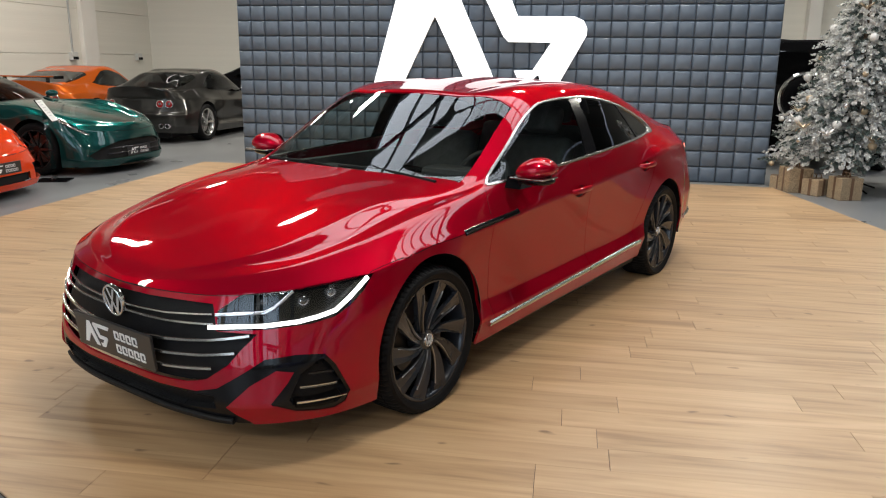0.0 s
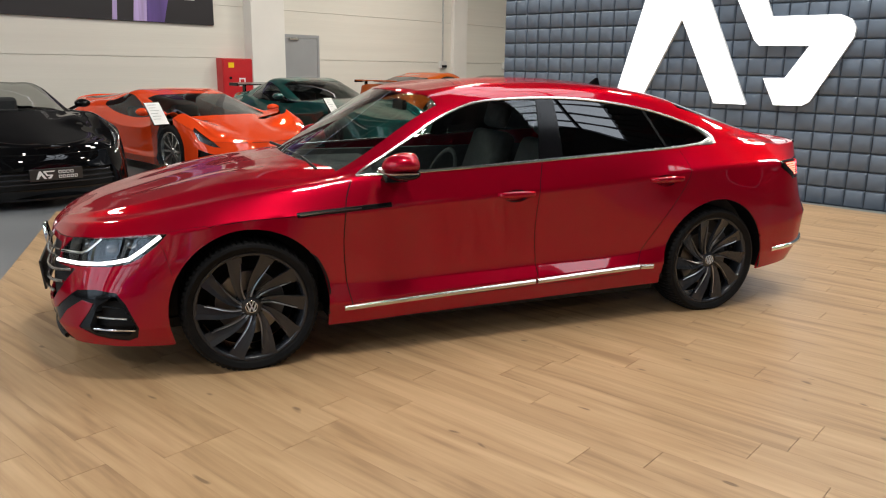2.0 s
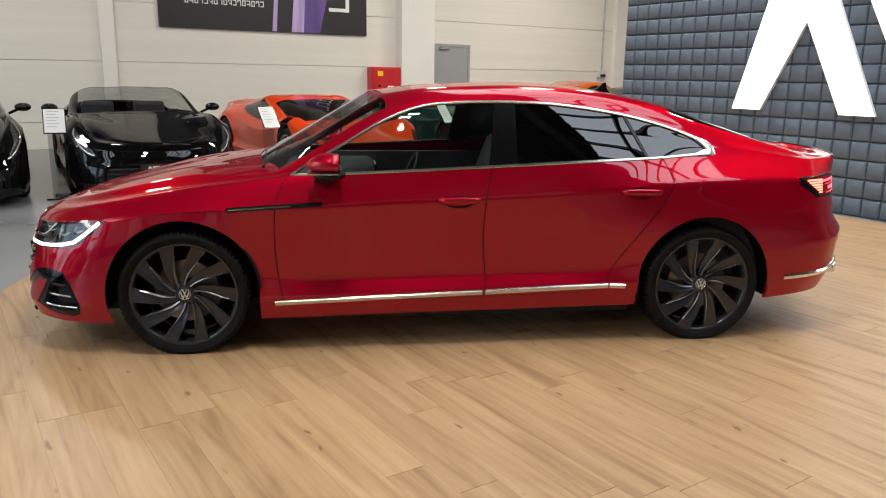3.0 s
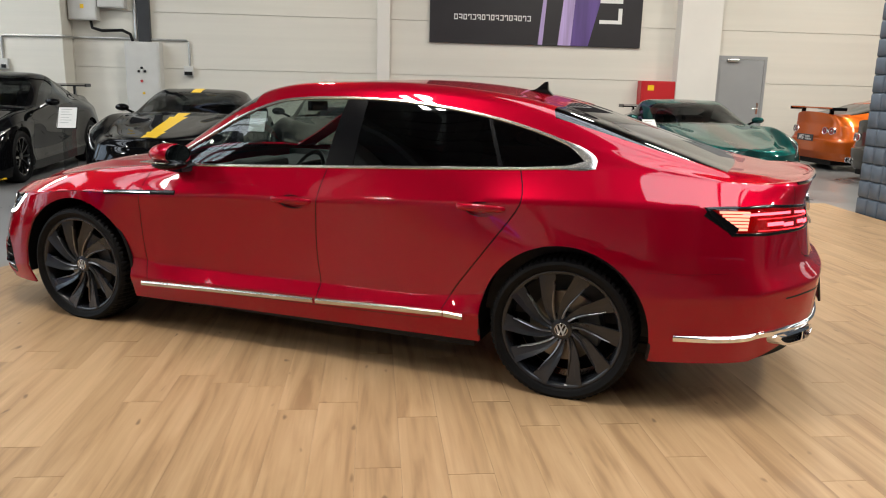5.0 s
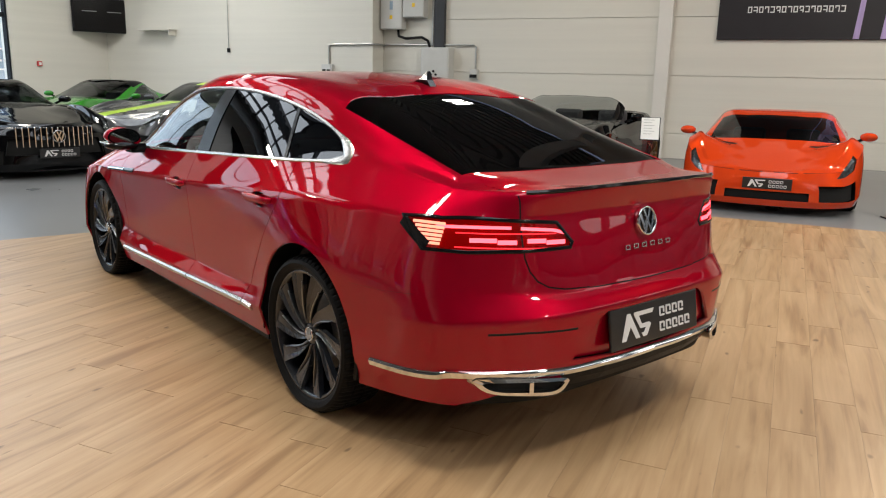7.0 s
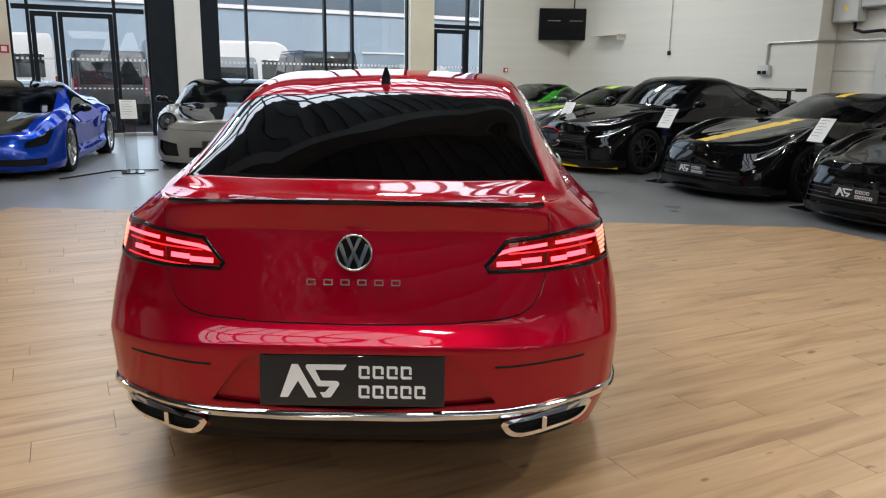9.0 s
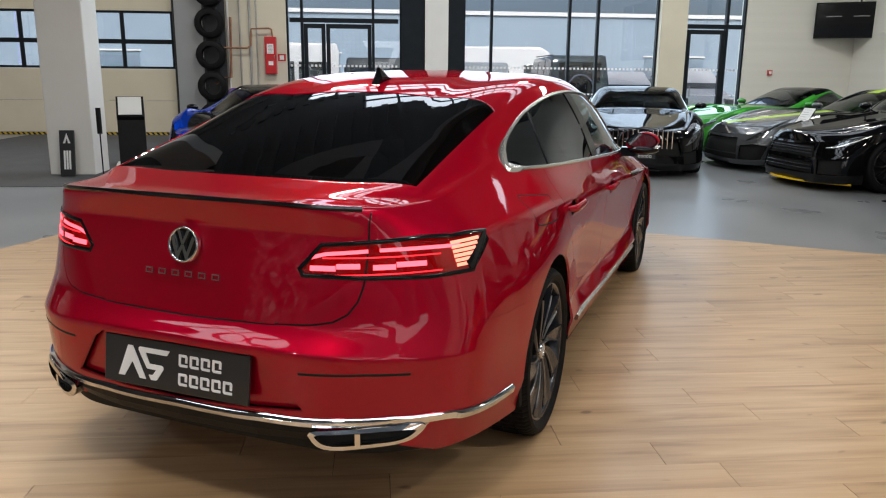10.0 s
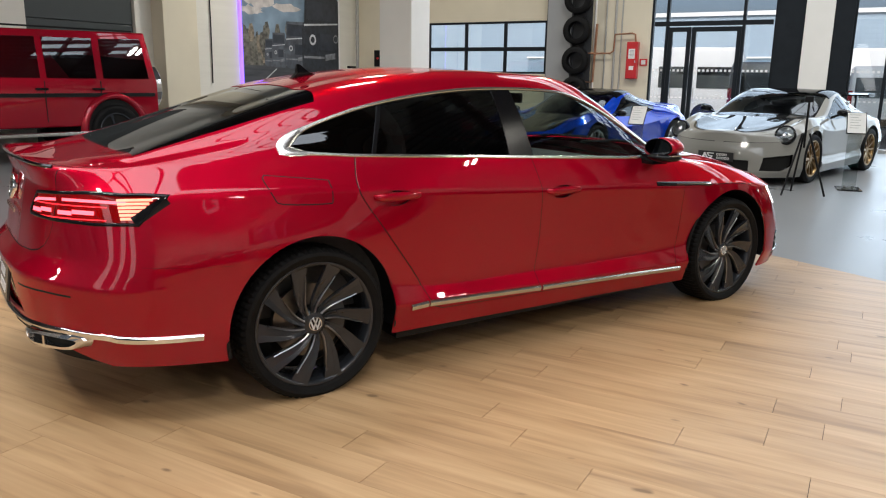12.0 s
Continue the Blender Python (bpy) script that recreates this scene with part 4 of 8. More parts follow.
    sh.sort([
        (None, arches[0]), (None, arches[1]),
        ("glass_ws", rule_ws), ("glass_rw", rule_rw),
        ("post_b", lambda s, t, P, a=post_b, b=dlo: inside(np.stack([s, t], 1), a) & inside(np.stack([s, t], 1), b)),
        ("post_c", lambda s, t, P, a=post_c, b=dlo: inside(np.stack([s, t], 1), a) & inside(np.stack([s, t], 1), b)),
        ("glass_front", lambda s, t, P, b=dlo: inside(np.stack([s, t], 1), b) & (P[:, 0] > -.29)),
        ("glass_rear", lambda s, t, P, b=dlo: inside(np.stack([s, t], 1), b) & (P[:, 0] > -1.03 + (P[:, 2] - 1.15) * .9)),
        ("glass_quarter", dlo),
        ("head", head), ("tail", tail),
        ("grille", lambda s, t, P, g=grille: inside(np.stack([s, t], 1), g) & (P[:, 0] > 1.5)),
        ("intake", lambda s, t, P, g=intake: inside(np.stack([s, t], 1), g) & (P[:, 0] > 1.5)),
        ("fog", fog), ("lip", lambda s, t, P, g=lip: (inside(np.stack([s, t], 1), g) & (P[:, 0] > 1.5))),
        ("recess", lambda s, t, P, g=recess: inside(np.stack([s, t], 1), g) & (P[:, 0] < -2)),
        ("pocket_front", pockets[0]), ("pocket_rear", pockets[1]),
        ("front_door", lambda s, t, P, g=front_door: inside(np.stack([s, t], 1), g) & (P[:, 0] > -.3)),
        ("rear_door", rear_door),
        ("underside", lambda s, t, P: (P[:, 0] < -2.10) & (P[:, 2] < np.interp(P[:, 1], [0, .40, .46, .62, .73, .80], [.408, .408, .338, .338, .275, .2]))),
        ("tailgate", gate_poly),
        ("hood", lambda s, t, P: (s < 5.985) & (t > 4.0) & (P[:, 0] > .90)),
        ("front_bumper", lambda s, t, P: (P[:, 0] > 1.80)),
        ("rear_bumper", lambda s, t, P: (P[:, 0] < -1.6) & (P[:, 2] < .652 + .04 * np.clip((-P[:, 0] - 1.75) / .6, 0, 1))),
        ("fender", lambda s, t, P: (P[:, 0] > .85) & (t < 4.3)),
    ])
    mk = lambda nm, keys, material, sides="both", lift=0.0, flange=0.011, label="": link_mesh(nm, sh.mesh(nm, keys, sides, lift, flange), material, car, label) if any(k in sh.groups for k in keys) else None
    mk("body_shell", ["body"], "red")
    for nm in ("hood", "tailgate", "front_bumper", "rear_bumper"):
        mk(nm, [nm], "red")
    for sd in ("L", "R"):
        mk("fender", ["fender"], "red", sd)
        mk("front_door", ["front_door"], "red", sd)
        mk("rear_door", ["rear_door"], "red", sd)
        mk("handle_pocket", ["pocket_front"], "red", sd, -0.024, 0.0)
        mk("handle_pocket", ["pocket_rear"], "red", sd, -0.024, 0.0)
        mk("front_window", ["glass_front"], "glass_side", sd, -0.004, 0.004, "lightly tinted front door glass")
        mk("rear_window", ["glass_rear"], "glass_dark", sd, -0.004, 0.004, "dark privacy glass")
        mk("quarter_window", ["glass_quarter"], "glass_dark", sd, -0.004, 0.004, "dark privacy glass")
        mk("pillar_trim", ["post_b"], "pillar_black", sd, 0.0, 0.008, "gloss black window pillar")
        mk("pillar_trim", ["post_c"], "pillar_black", sd, 0.0, 0.008, "gloss black window pillar")
    mk("windscreen", ["glass_ws"], "glass_front", "both", -0.003, 0.004, "clear raked windscreen")
    mk("rear_screen", ["glass_rw"], "glass_dark", "both", -0.003, 0.004, "dark tinted rear screen")
    mk("shut_line", ["gap"], "dark", "both", -0.003, 0.0)
    mk("front_lip", ["lip"], "black_gloss", "both", -0.006, 0.012, "gloss black front air intake frame")
    mk("lower_intake", ["intake"], "black_plastic", "both", -0.035, -0.03, "black lower air intake")
    # near-black skin also stands for the shade below the tail pipes
    mk("rear_valance", ["underside"], "dark", "both", -.012, 0.0, "black lower rear valance")
    mk("plate_recess", ["recess"], "red", "both", -0.022, 0.0)
    mk("grille_backing", ["grille"], "black_plastic", "both", -0.03, 0.0, "black radiator grille")
    for sd in ("L", "R"):
        mk("fog_housing", ["fog"], "black_plastic", sd, -0.05, -0.045)
    # side trims
    chrome_line = S(belt + top[1:], 0.03, True)
    n_b = len(dense([(x, 0, z) for x, z in belt], 0.03))
    for sd in ("L", "R"):
        w = np.full(len(chrome_line), .016)
        P = sh.at(np.array(chrome_line)[:, 0], np.array(chrome_line)[:, 1])
        w += .040 * np.exp(-((P[:, 0] + 1.485) / .085) ** 2)
        link_mesh("window_trim", sh.ribbon("window_trim", chrome_line, w, .006, sd, True), "alu", car, "bright window surround")
        for a, b in (([(.955, .288), (.45, .309), (-.15, .328)], .028), ([(-.165, .328), (-.55, .343), (-.855, .352)], .030), ([(-.862, .352), (-.955, .347)], .030)):
            link_mesh("sill_trim", sh.ribbon("sill_trim", S(a, 0.03), b, .013, sd), "alu", car, "satin metal sill strip")
        link_mesh("fender_trim", sh.ribbon("fender_trim", S([(1.185, .786), (1.0, .797), (.70, .813)], 0.03), .026, .005, sd), "black_gloss", car, "gloss black fender trim")
        link_mesh("fender_blade", sh.ribbon("fender_blade", S([(1.175, .784), (1.0, .795), (.86, .802)], 0.03), .010, .009, sd), "chrome", car, "chrome blade")
        line = sh.space([(-1.905, .90, .372), (-2.10, .85, .388), (-2.25, .79, .405), (-2.36, .67, .412), (-2.44, .53, .412), (-2.495, .28, .412), (-2.505, 0.0, .412)], 0.03)
        link_mesh("bumper_trim", sh.ribbon("bumper_trim", line, .030, .012, sd), "chrome", car, "chrome rear bumper strip")
        line = sh.space([(-2.33, .705, .545), (-2.41, .60, .552), (-2.45, .52, .553), (-2.475, .42, .553)], 0.03)
        link_mesh("rear_reflector", sh.ribbon("rear_reflector", line, .020, -.002, sd), "reflector", car, "red reflector strip")
        # dark strip on the uncut bumper stands for shade in its slot
        link_mesh("bumper_slot", sh.ribbon("bumper_slot", line, .008, .0010, sd, False, .013), "dark", car)
    # fuel flap on the right flank
    flap = smooth_line([(-1.60, .985), (-1.36, .958), (-1.335, .945), (-1.335, .875), (-1.36, .862), (-1.55, .872), (-1.585, .90), (-1.61, .965), (-1.60, .985)], 3)
    link_mesh("fuel_flap_line", sh.ribbon("fuel_flap_line", S(flap, 0.02), .005, .0006, "R"), "dark", car)
    # door handles
    for side in (1, -1):
        for x, z, y in handles:
            h = new("door_handle")
            h.parent, h.matrix_basis = car, pose(x, side * y, z) @ Matrix.Diagonal((1, side, 1, 1))
            bm = bmesh.new()
            n, m, rows = 18, 10, []
            for i in range(n + 1):
                f = i / n * 2 - 1
                out = .034 * (1 - f**6) ** .5 - .006
                hh = .019 * (1 - .30 * f * f) * (1.0 if abs(f) < 1 else .6)
                rows.append([bm.verts.new((f * .118, out + .011 * math.cos(math.tau * k / m), hh * math.sin(math.tau * k / m) + .004)) for k in range(m)])
            for p, q in zip(rows, rows[1:]):
                for k in range(m):
                    bm.faces.new((p[k], p[(k + 1) % m], q[(k + 1) % m], q[k]))
            bm.faces.new(rows[0])
            bm.faces.new(rows[-1][::-1])
            bmesh.ops.recalc_face_normals(bm, faces=bm.faces[:])
            part("grip", bm, "red", h, "red pull grip", smooth=True)
    # headlamps
    for sd, side in (("L", 1), ("R", -1)):
        hl = new("headlamp")
        hl.parent = car
        link_mesh("lamp_housing", sh.mesh("lamp_housing", ["head"], sd, -0.055, -0.05), "black_gloss", hl)
        link_mesh("lamp_lens", sh.mesh("lamp_lens", ["head"], sd, -0.002, 0.0), "glass_lamp", hl, "clear headlamp lens")
        led = sh.space([(2.285, .49, .560), (2.173, .678, .574), (2.083, .763, .584), (2.02, .805, .596), (1.96, .84, .613), (1.90, .860, .655), (1.815, .878, .720)], 0.02)
        link_mesh("daytime_led", sh.ribbon("daytime_led", led, .016, .002, sd), "led_white", hl, "glowing white light bar")
        led = sh.space([(2.262, .507, .606), (2.162, .664, .620), (2.134, .69, .636), (2.106, .708, .661), (2.07, .727, .694)], 0.02)
        link_mesh("upper_guide", sh.ribbon("upper_guide", led, .012, .001, sd), "chrome", hl)
        for x, y, z, r in ((2.035, .735, .648, .030), (1.945, .795, .672, .027), (2.13, .625, .650, .024)):
            bm = lathe([(.0005, .02), (r * .5, .016), (r * .8, .004), (r, -.006), (r, -.02)], 20, "x", m=pose(x, y * side, z, 0, -8, 30 * side))
            part("projector", bm, "lamp_inner", hl, "projector lens", smooth=True)
    # tail lamps: dark bezel, housing self-lit for LED spill, lit bars behind the lens
    for sd in ("L", "R"):
        tl = new("tail_lamp")
        tl.parent = car
        link_mesh("lamp_housing", sh.mesh("lamp_housing", ["tail"], sd, -0.045, -0.042), "housing_glow", tl)
        link_mesh("lamp_lens", sh.mesh("lamp_lens", ["tail"], sd, -0.002, 0.0), "lamp_red", tl, "red tail lamp lens")
        edge = sh.space([(-1.990, .815, .915), (-2.112, .805, .836)], 0.02)
        link_mesh("lamp_corner", sh.ribbon("lamp_corner", edge, .040, .0018, sd), "black_gloss", tl, "gloss black outer lamp corner")
        bez = [(a, b) for a, b in tail]
        link_mesh("lamp_bezel", sh.ribbon("lamp_bezel", bez, .013, .002, sd, True, -.007), "black_gloss", tl, "gloss black lamp rim")
        for run in ([(-2.14, .80, .912), (-2.28, .69, .916), (-2.335, .617, .915)], [(-2.357, .590, .914), (-2.395, .47, .904), (-2.412, .415, .890)]):
            link_mesh("upper_led", sh.ribbon("upper_led", sh.space(run, 0.02), .0105, -.001, sd), "led_red", tl)
        for z, y1 in ((.895, .46), (.845, .47)):
            glow = sh.space([(-2.20, .755, z - .002), (-2.30, .67, z), (-2.36, .585, z), (-2.40, y1, z - .003)], 0.02)
            link_mesh("light_guide", sh.ribbon("light_guide", glow, .004, -.001, sd), "led_mid", tl)
        for a, b in (((-2.25, .735, .872), (-2.312, .662, .872)), ((-2.314, .660, .866), (-2.352, .603, .866)), ((-2.368, .568, .870), (-2.392, .502, .869)), ((-2.393, .500, .863), (-2.412, .425, .862))):
            link_mesh("lower_led", sh.ribbon("lower_led", sh.space([a, b], 0.015), .015, .0, sd), "led_red", tl)
        for k in range(6):
            f = k / 5
            a = (-2.040 - .06 * f, .803 - .012 * f, .915 - .070 * f)
            b = (-2.155 + .010 * f, .755 + .012 * f, .915 - .070 * f)
            link_mesh("wide_led", sh.ribbon("wide_led", sh.space([a, b], 0.02), .010, .0005, sd), "led_amber", tl)
    # grille bars
    bars = [(.585, .592, .497, .608, .009), (.562, .564, .51, .573, .011), (.475, .493, .640, .538, .014), (.425, .438, .603, .474, .014), (.378, .385, .525, .410, .013)]
    for z0, z1, ye, z2, w in bars:
        half = E([(0, z0), (.15, z0 + (z1 - z0) * .3), (.30, z1), (ye * .8, z1 + (z2 - z1) * .5), (ye, z2)], True, 0.03)
        for sd in ("L", "R"):
            link_mesh("grille_bar", sh.ribbon("grille_bar", half, w, .006, sd), "alu", car, "bright grille bar")
    for sd in ("L", "R"):
        for x0, x1, z, mt in ((2.135, 1.955, .282, "chrome"), (2.12, 1.99, .338, "alu"), (2.09, 2.01, .392, "black_gloss")):
            link_mesh("fog_blade", sh.ribbon("fog_blade", S([(x0, z), (x1, z - .004)], 0.02), .009, -.012 if mt == "alu" else .002, sd), mt, car, "bright intake blade" if mt != "black_gloss" else "")
        link_mesh("front_splitter", sh.ribbon("front_splitter", [(s, .14) for s in np.linspace(0, 1.85, 20)], .026, .010, sd), "black_plastic", car, "black front splitter edge")
    round_badge(car, "front_badge", pose(2.366, 0, .592, 8, 0, 90), .068)
    round_badge(car, "rear_badge", pose(-2.432, 0, .898, -11, 0, -90), .056)
    number_plate(car, pose(2.385, 0, .428, 6, 0, 90), .545, .152)
    number_plate(car, pose(-2.512, 0, .528, -8, 0, -90), .545, .152)
    for i in range(6):
        part("model_letter", add_box(add_box(add_box(box(-.138 + i * .0498, -.111 + i * .0498, -.003, .004, .0055, .009), -.138 + i * .0498, -.111 + i * .0498, -.003, .004, -.009, -.0055), -.138 + i * .0498, -.1345 + i * .0498, -.003, .004, -.0052, .0052), -.1145 + i * .0498, -.111 + i * .0498, -.003, .004, -.0052, .0052), "alu", car, "small chrome letter block", pose(-2.447, 0, .811, -11, 0, -90))
    # rear diffuser and tail pipes, following the curve of the bumper
    def tail_x(y):
        return float(np.interp(abs(y), [0, .28, .42, .53, .60, .67, .72, .79], [-2.500, -2.490, -2.462, -2.430, -2.392, -2.352, -2.318, -2.25]))
    bm = bmesh.new()
    rows = []
    for y in np.linspace(-.46, .46, 15):
        x = tail_x(y)
        rows.append([bm.verts.new((x + dx, y, z)) for dx, z in ((.012, .402), (-.002, .396), (.004, .370), (.030, .335), (.10, .318), (.16, .318), (.16, .402))])
    for p, q in zip(rows, rows[1:]):
        for k in range(7):
            bm.faces.new((p[k], p[(k + 1) % 7], q[(k + 1) % 7], q[k]))
    bm.faces.new(rows[0])
    bm.faces.new(rows[-1][::-1])
    bmesh.ops.recalc_face_normals(bm, faces=bm.faces[:])
    part("diffuser", bm, "black_plastic", car, "black rear diffuser")
    for side in (1, -1):
        ex = new("exhaust_trim")
        ex.parent, ex.matrix_basis = car, Matrix.Diagonal((1, side, 1, 1))
        outer = smooth_line([(.445, .376), (.468, .344), (.51, .331), (.62, .336), (.70, .346), (.738, .368), (.744, .398), (.62, .398), (.47, .390), (.445, .376)], 3)[:-1]
        cy, cz = .595, .367
        inner = [(cy + (y - cy) * .86, cz + (z - cz) * .60) for y, z in outer]
        bm = bmesh.new()
        n = len(outer)
        a = [bm.verts.new((tail_x(y) - .026, y, z)) for y, z in outer]
        b = [bm.verts.new((tail_x(y) - .030, y, z)) for y, z in inner]
        c = [bm.verts.new((tail_x(y) + .10, y, z)) for y, z in outer]
        d = [bm.verts.new((tail_x(y) + .07, y, z)) for y, z in inner]
        for i in range(n):
            j = (i + 1) % n
            bm.faces.new((a[i], a[j], b[j], b[i]))
            bm.faces.new((a[i], c[i], c[j], a[j]))
            bm.faces.new((b[i], b[j], d[j], d[i]))
        bmesh.ops.recalc_face_normals(bm, faces=bm.faces[:])
        part("pipe_frame", bm, "chrome", ex, "chrome tail pipe trim")
        bm = bmesh.new()
        bm.faces.new([bm.verts.new((tail_x(y) - .007, y, z)) for y, z in inner])
        part("pipe_dark", bm, "dark", ex)
        part("pipe_bar", box(-.029, .05, -.008, .008, -.022, .020, 0, pose(tail_x(.575), .575, .364, 0, 0, -20)), "chrome", ex)
    # spoiler lip and antenna
    lip = [(s, 5.0) for s in np.linspace(12.85, 15.0, 24)]
    for sd in ("L", "R"):
        link_mesh("spoiler_lip", sh.ribbon("spoiler_lip", lip, .014, .007, sd), "black_gloss", car, "gloss black spoiler lip")
    bm = bmesh.new()
    add_prism(bm, [(-.985, 1.392), (-1.03, 1.402), (-1.072, 1.440), (-1.090, 1.443), (-1.094, 1.400), (-1.125, 1.368)], -.008, .008)
    for v in bm.verts:
        v.co.y *= 2.4 if v.co.z < 1.41 else 0.7
    part("antenna_fin", bm, "black_gloss", car, "black shark-fin antenna")
    # wipers, underbody, arch liners
    for y0, y1 in ((.62, .02), (.05, -.52)):
        part("wiper", tube([(1.02, y0, .972), (1.03, (y0 + y1) / 2, 1.000), (1.06, y1, 1.004)], .009, 6), "black_plastic", car)
    bm = box(-1.8, 2.1, -.62, .62, .19, .24)
    add_box(bm, -1.0, 1.0, -.86, .86, .19, .24)
    part("underbody", bm, "black_plastic", car)
    for xc in (1.4185, -1.4185):
        for side in (1, -1):
            bm = bmesh.new()
            add_lathe(bm, [(.398, .60), (.398, .90), (.386, .905)], 32, a0=radians(-12), a1=radians(192), m=pose(xc, 0, .345) @ Matrix.Diagonal((1, side, 1, 1)))
            add_prism(bm, [(xc + .4 * math.cos(a), .345 + .4 * math.sin(a)) for a in np.linspace(0, math.pi, 14)] + [(xc - .4, .2), (xc + .4, .2)], .58 * side, .60 * side)
            part("arch_liner", bm, "black_plastic", car)
            swept_wheel(car, xc, side * .795, side)
    side_mirror(car, 1, "red")
    side_mirror(car, -1, "red")
    cabin(car)
    return car


build_hero()
# ---- hall structure ----


def structure(name, bm, material, label, category, m=None, smooth=False):
    return tagged(part(name, bm, material, m=m, smooth=smooth), label, category, kind="structure")


M.update({
    "acrylic": glass("clear_acrylic", (0.80, 0.82, 0.82)),
    "opal": mat("opal_glazing", (0.8, 0.82, 0.84), 0.4, var=0.03),
    "stage_base": M["wood_gap"],
    "pane_door": M["pane"],
    "dot": mat("white_window_dots", (0.8, 0.8, 0.8), 0.6, var=0),
    "hazard": mat("hazard_yellow", (0.55, 0.38, 0.02), 0.6, var=0.1),
    "purple_glow": mat("purple_led", (0.25, 0.12, 0.95), 0.4, var=0, emit=1.6),
    "banner_black": mat("banner_black", (0.012, 0.010, 0.014), 0.45, var=0.1, scale=3),
    "banner_purple": mat("banner_purple", (0.10, 0.055, 0.23), 0.45, var=0.35, scale=1.5, stretch=(3, 1, 0.3)),
    "banner_lilac": mat("banner_lilac", (0.42, 0.32, 0.60), 0.45, var=0.25, scale=2, stretch=(5, 1, 0.3)),
    "print_sky": mat("print_sky", (0.17, 0.24, 0.32), 0.5, var=0.4, scale=1.6),
    "print_cloud": mat("print_cloud", (0.46, 0.43, 0.42), 0.5, var=0.3, scale=5),
    "print_bark": mat("print_bark", (0.20, 0.165, 0.125), 0.5, var=0.6, scale=14),
    "print_grey": mat("print_grey", (0.19, 0.20, 0.22), 0.5, var=0.4, scale=9),
    "print_pane": mat("print_pane", (0.030, 0.036, 0.050), 0.45, var=0.3, scale=5),
    "print_trees": mat("print_trees", (0.115, 0.11, 0.095), 0.5, var=0.75, scale=11),
    "print_road": mat("print_road", (0.055, 0.06, 0.07), 0.5, var=0.4, scale=3, stretch=(0.4, 1, 3)),
    "print_dark": mat("print_dark", (0.022, 0.027, 0.036), 0.45, var=0.4, scale=9),
    "print_mid": mat("print_mid", (0.075, 0.085, 0.105), 0.45, var=0.4, scale=6),
    "print_light": mat("print_light", (0.45, 0.47, 0.5), 0.5, var=0.2, scale=8),
    "blue_door": mat("dark_green_grey_door", (0.028, 0.034, 0.033), 0.5, var=0.08, scale=2),
    "soil": M["dark"],
    "sky_white": mat("hazy_building_white", (0.78, 0.80, 0.82), 0.6, var=0.02),
    "tube_body": M["white_paint"],
})

structure("floor", box(X_W, X_E, Y_S, Y_N, -0.2, 0.0), "floor", "polished grey concrete showroom floor", "floor")
structure("floor_north", box(X_W, X_BAY, Y_N, Y_FAR, -0.2, 0.0), "floor", "polished grey concrete floor of the rear hall", "floor")
structure("ground", box(X_E, 400, -300, 300, -0.3, -0.06), "asphalt", "grey asphalt yard in front of the hall", "ground")
# the rest of the ground sheet, round the hall
structure("ground_rear", prism([(-300, -300), (X_E, -300), (X_E, Y_S - .3), (X_W - .3, Y_S - .3), (X_W - .3, Y_FAR + .3), (X_BAY + .3, Y_FAR + .3), (X_BAY + .3, Y_N + .3), (X_E, Y_N + .3), (X_E, 300), (-300, 300)], -.3, -.06, "z"), "asphalt", "grey asphalt yard behind the hall", "ground")
structure("floor_mat", box(5.4, X_E - .05, 3.9, 8.6, 0.0, 0.006), "floor_dark", "dark grey lane painted before the gate", "floor")

wall_s = structure("wall_south", box(X_W, X_E + .3, Y_S - .3, Y_S - .05, 0, HALL_H), "wall", "white sandwich-panel hall wall", "wall")
bays, rows = [X_W, -13.9, -6.97, -.25, 6.0, X_E], [0, .50, 1.62, 2.73, 3.83, 4.90, HALL_H]
for a, b in zip(bays, bays[1:]):
    for c, d in zip(rows, rows[1:]):
        part("wall_panel", box(a + .003, b - .003, Y_S - .05, Y_S, c + .004, d - .004, .004), "wall", wall_s)
structure("wall_south_block", box(6.02, X_E, Y_S + .002, Y_S + .50, 0, HALL_H, .01), "wall", "cream plastered wall block", "wall")
for n, (x0, x1, d) in enumerate(((-.37, -.11, .10), (-7.42, -6.52, .30), (-14.2, -13.6, .12))):
    structure("column_%d" % (n + 1), box(x0, x1, Y_S + .001, Y_S + d, 0, HALL_H, .008), "column", "white steel column on the wall", "column")
structure("wall_west", box(X_W - .3, X_W, Y_S - .3, Y_FAR + .3, 0, HALL_H), "wall", "white hall wall", "wall")
for n, y in enumerate((-6.4, 0.4, 6.8)):
    structure("column_%d" % (n + 4), box(X_W, X_W + .28, y - .16, y + .16, 0, HALL_H, .008), "column", "white steel column on the wall", "column")

# north wall with the sectional gate behind the red off-roader
structure("wall_north", box(X_BAY, 4.3, Y_N, Y_N + .3, 0, HALL_H), "wall", "white hall wall", "wall")
# unseen bay walls, set far back so the red flank reflects a dim space
structure("wall_north_far", box(X_W, X_BAY + .3, Y_FAR, Y_FAR + .3, 0, HALL_H), "wall", "white end wall of the rear hall", "wall")
structure("wall_bay", box(X_BAY, X_BAY + .3, Y_N + .3, Y_FAR, 0, HALL_H), "wall", "white side wall of the rear hall", "wall")
structure("wall_north_east", box(6.6, X_E + .3, Y_N, Y_N + .3, 0, HALL_H), "wall", "white hall wall", "wall")
structure("wall_north_over", box(4.3, 6.6, Y_N, Y_N + .3, 3.5, HALL_H), "wall", "white wall over the gate", "wall")
gate = structure("door_north", box(4.3, 6.6, Y_N + .10, Y_N + .14, 0, 3.5), "blue_door", "dark sectional gate", "door")
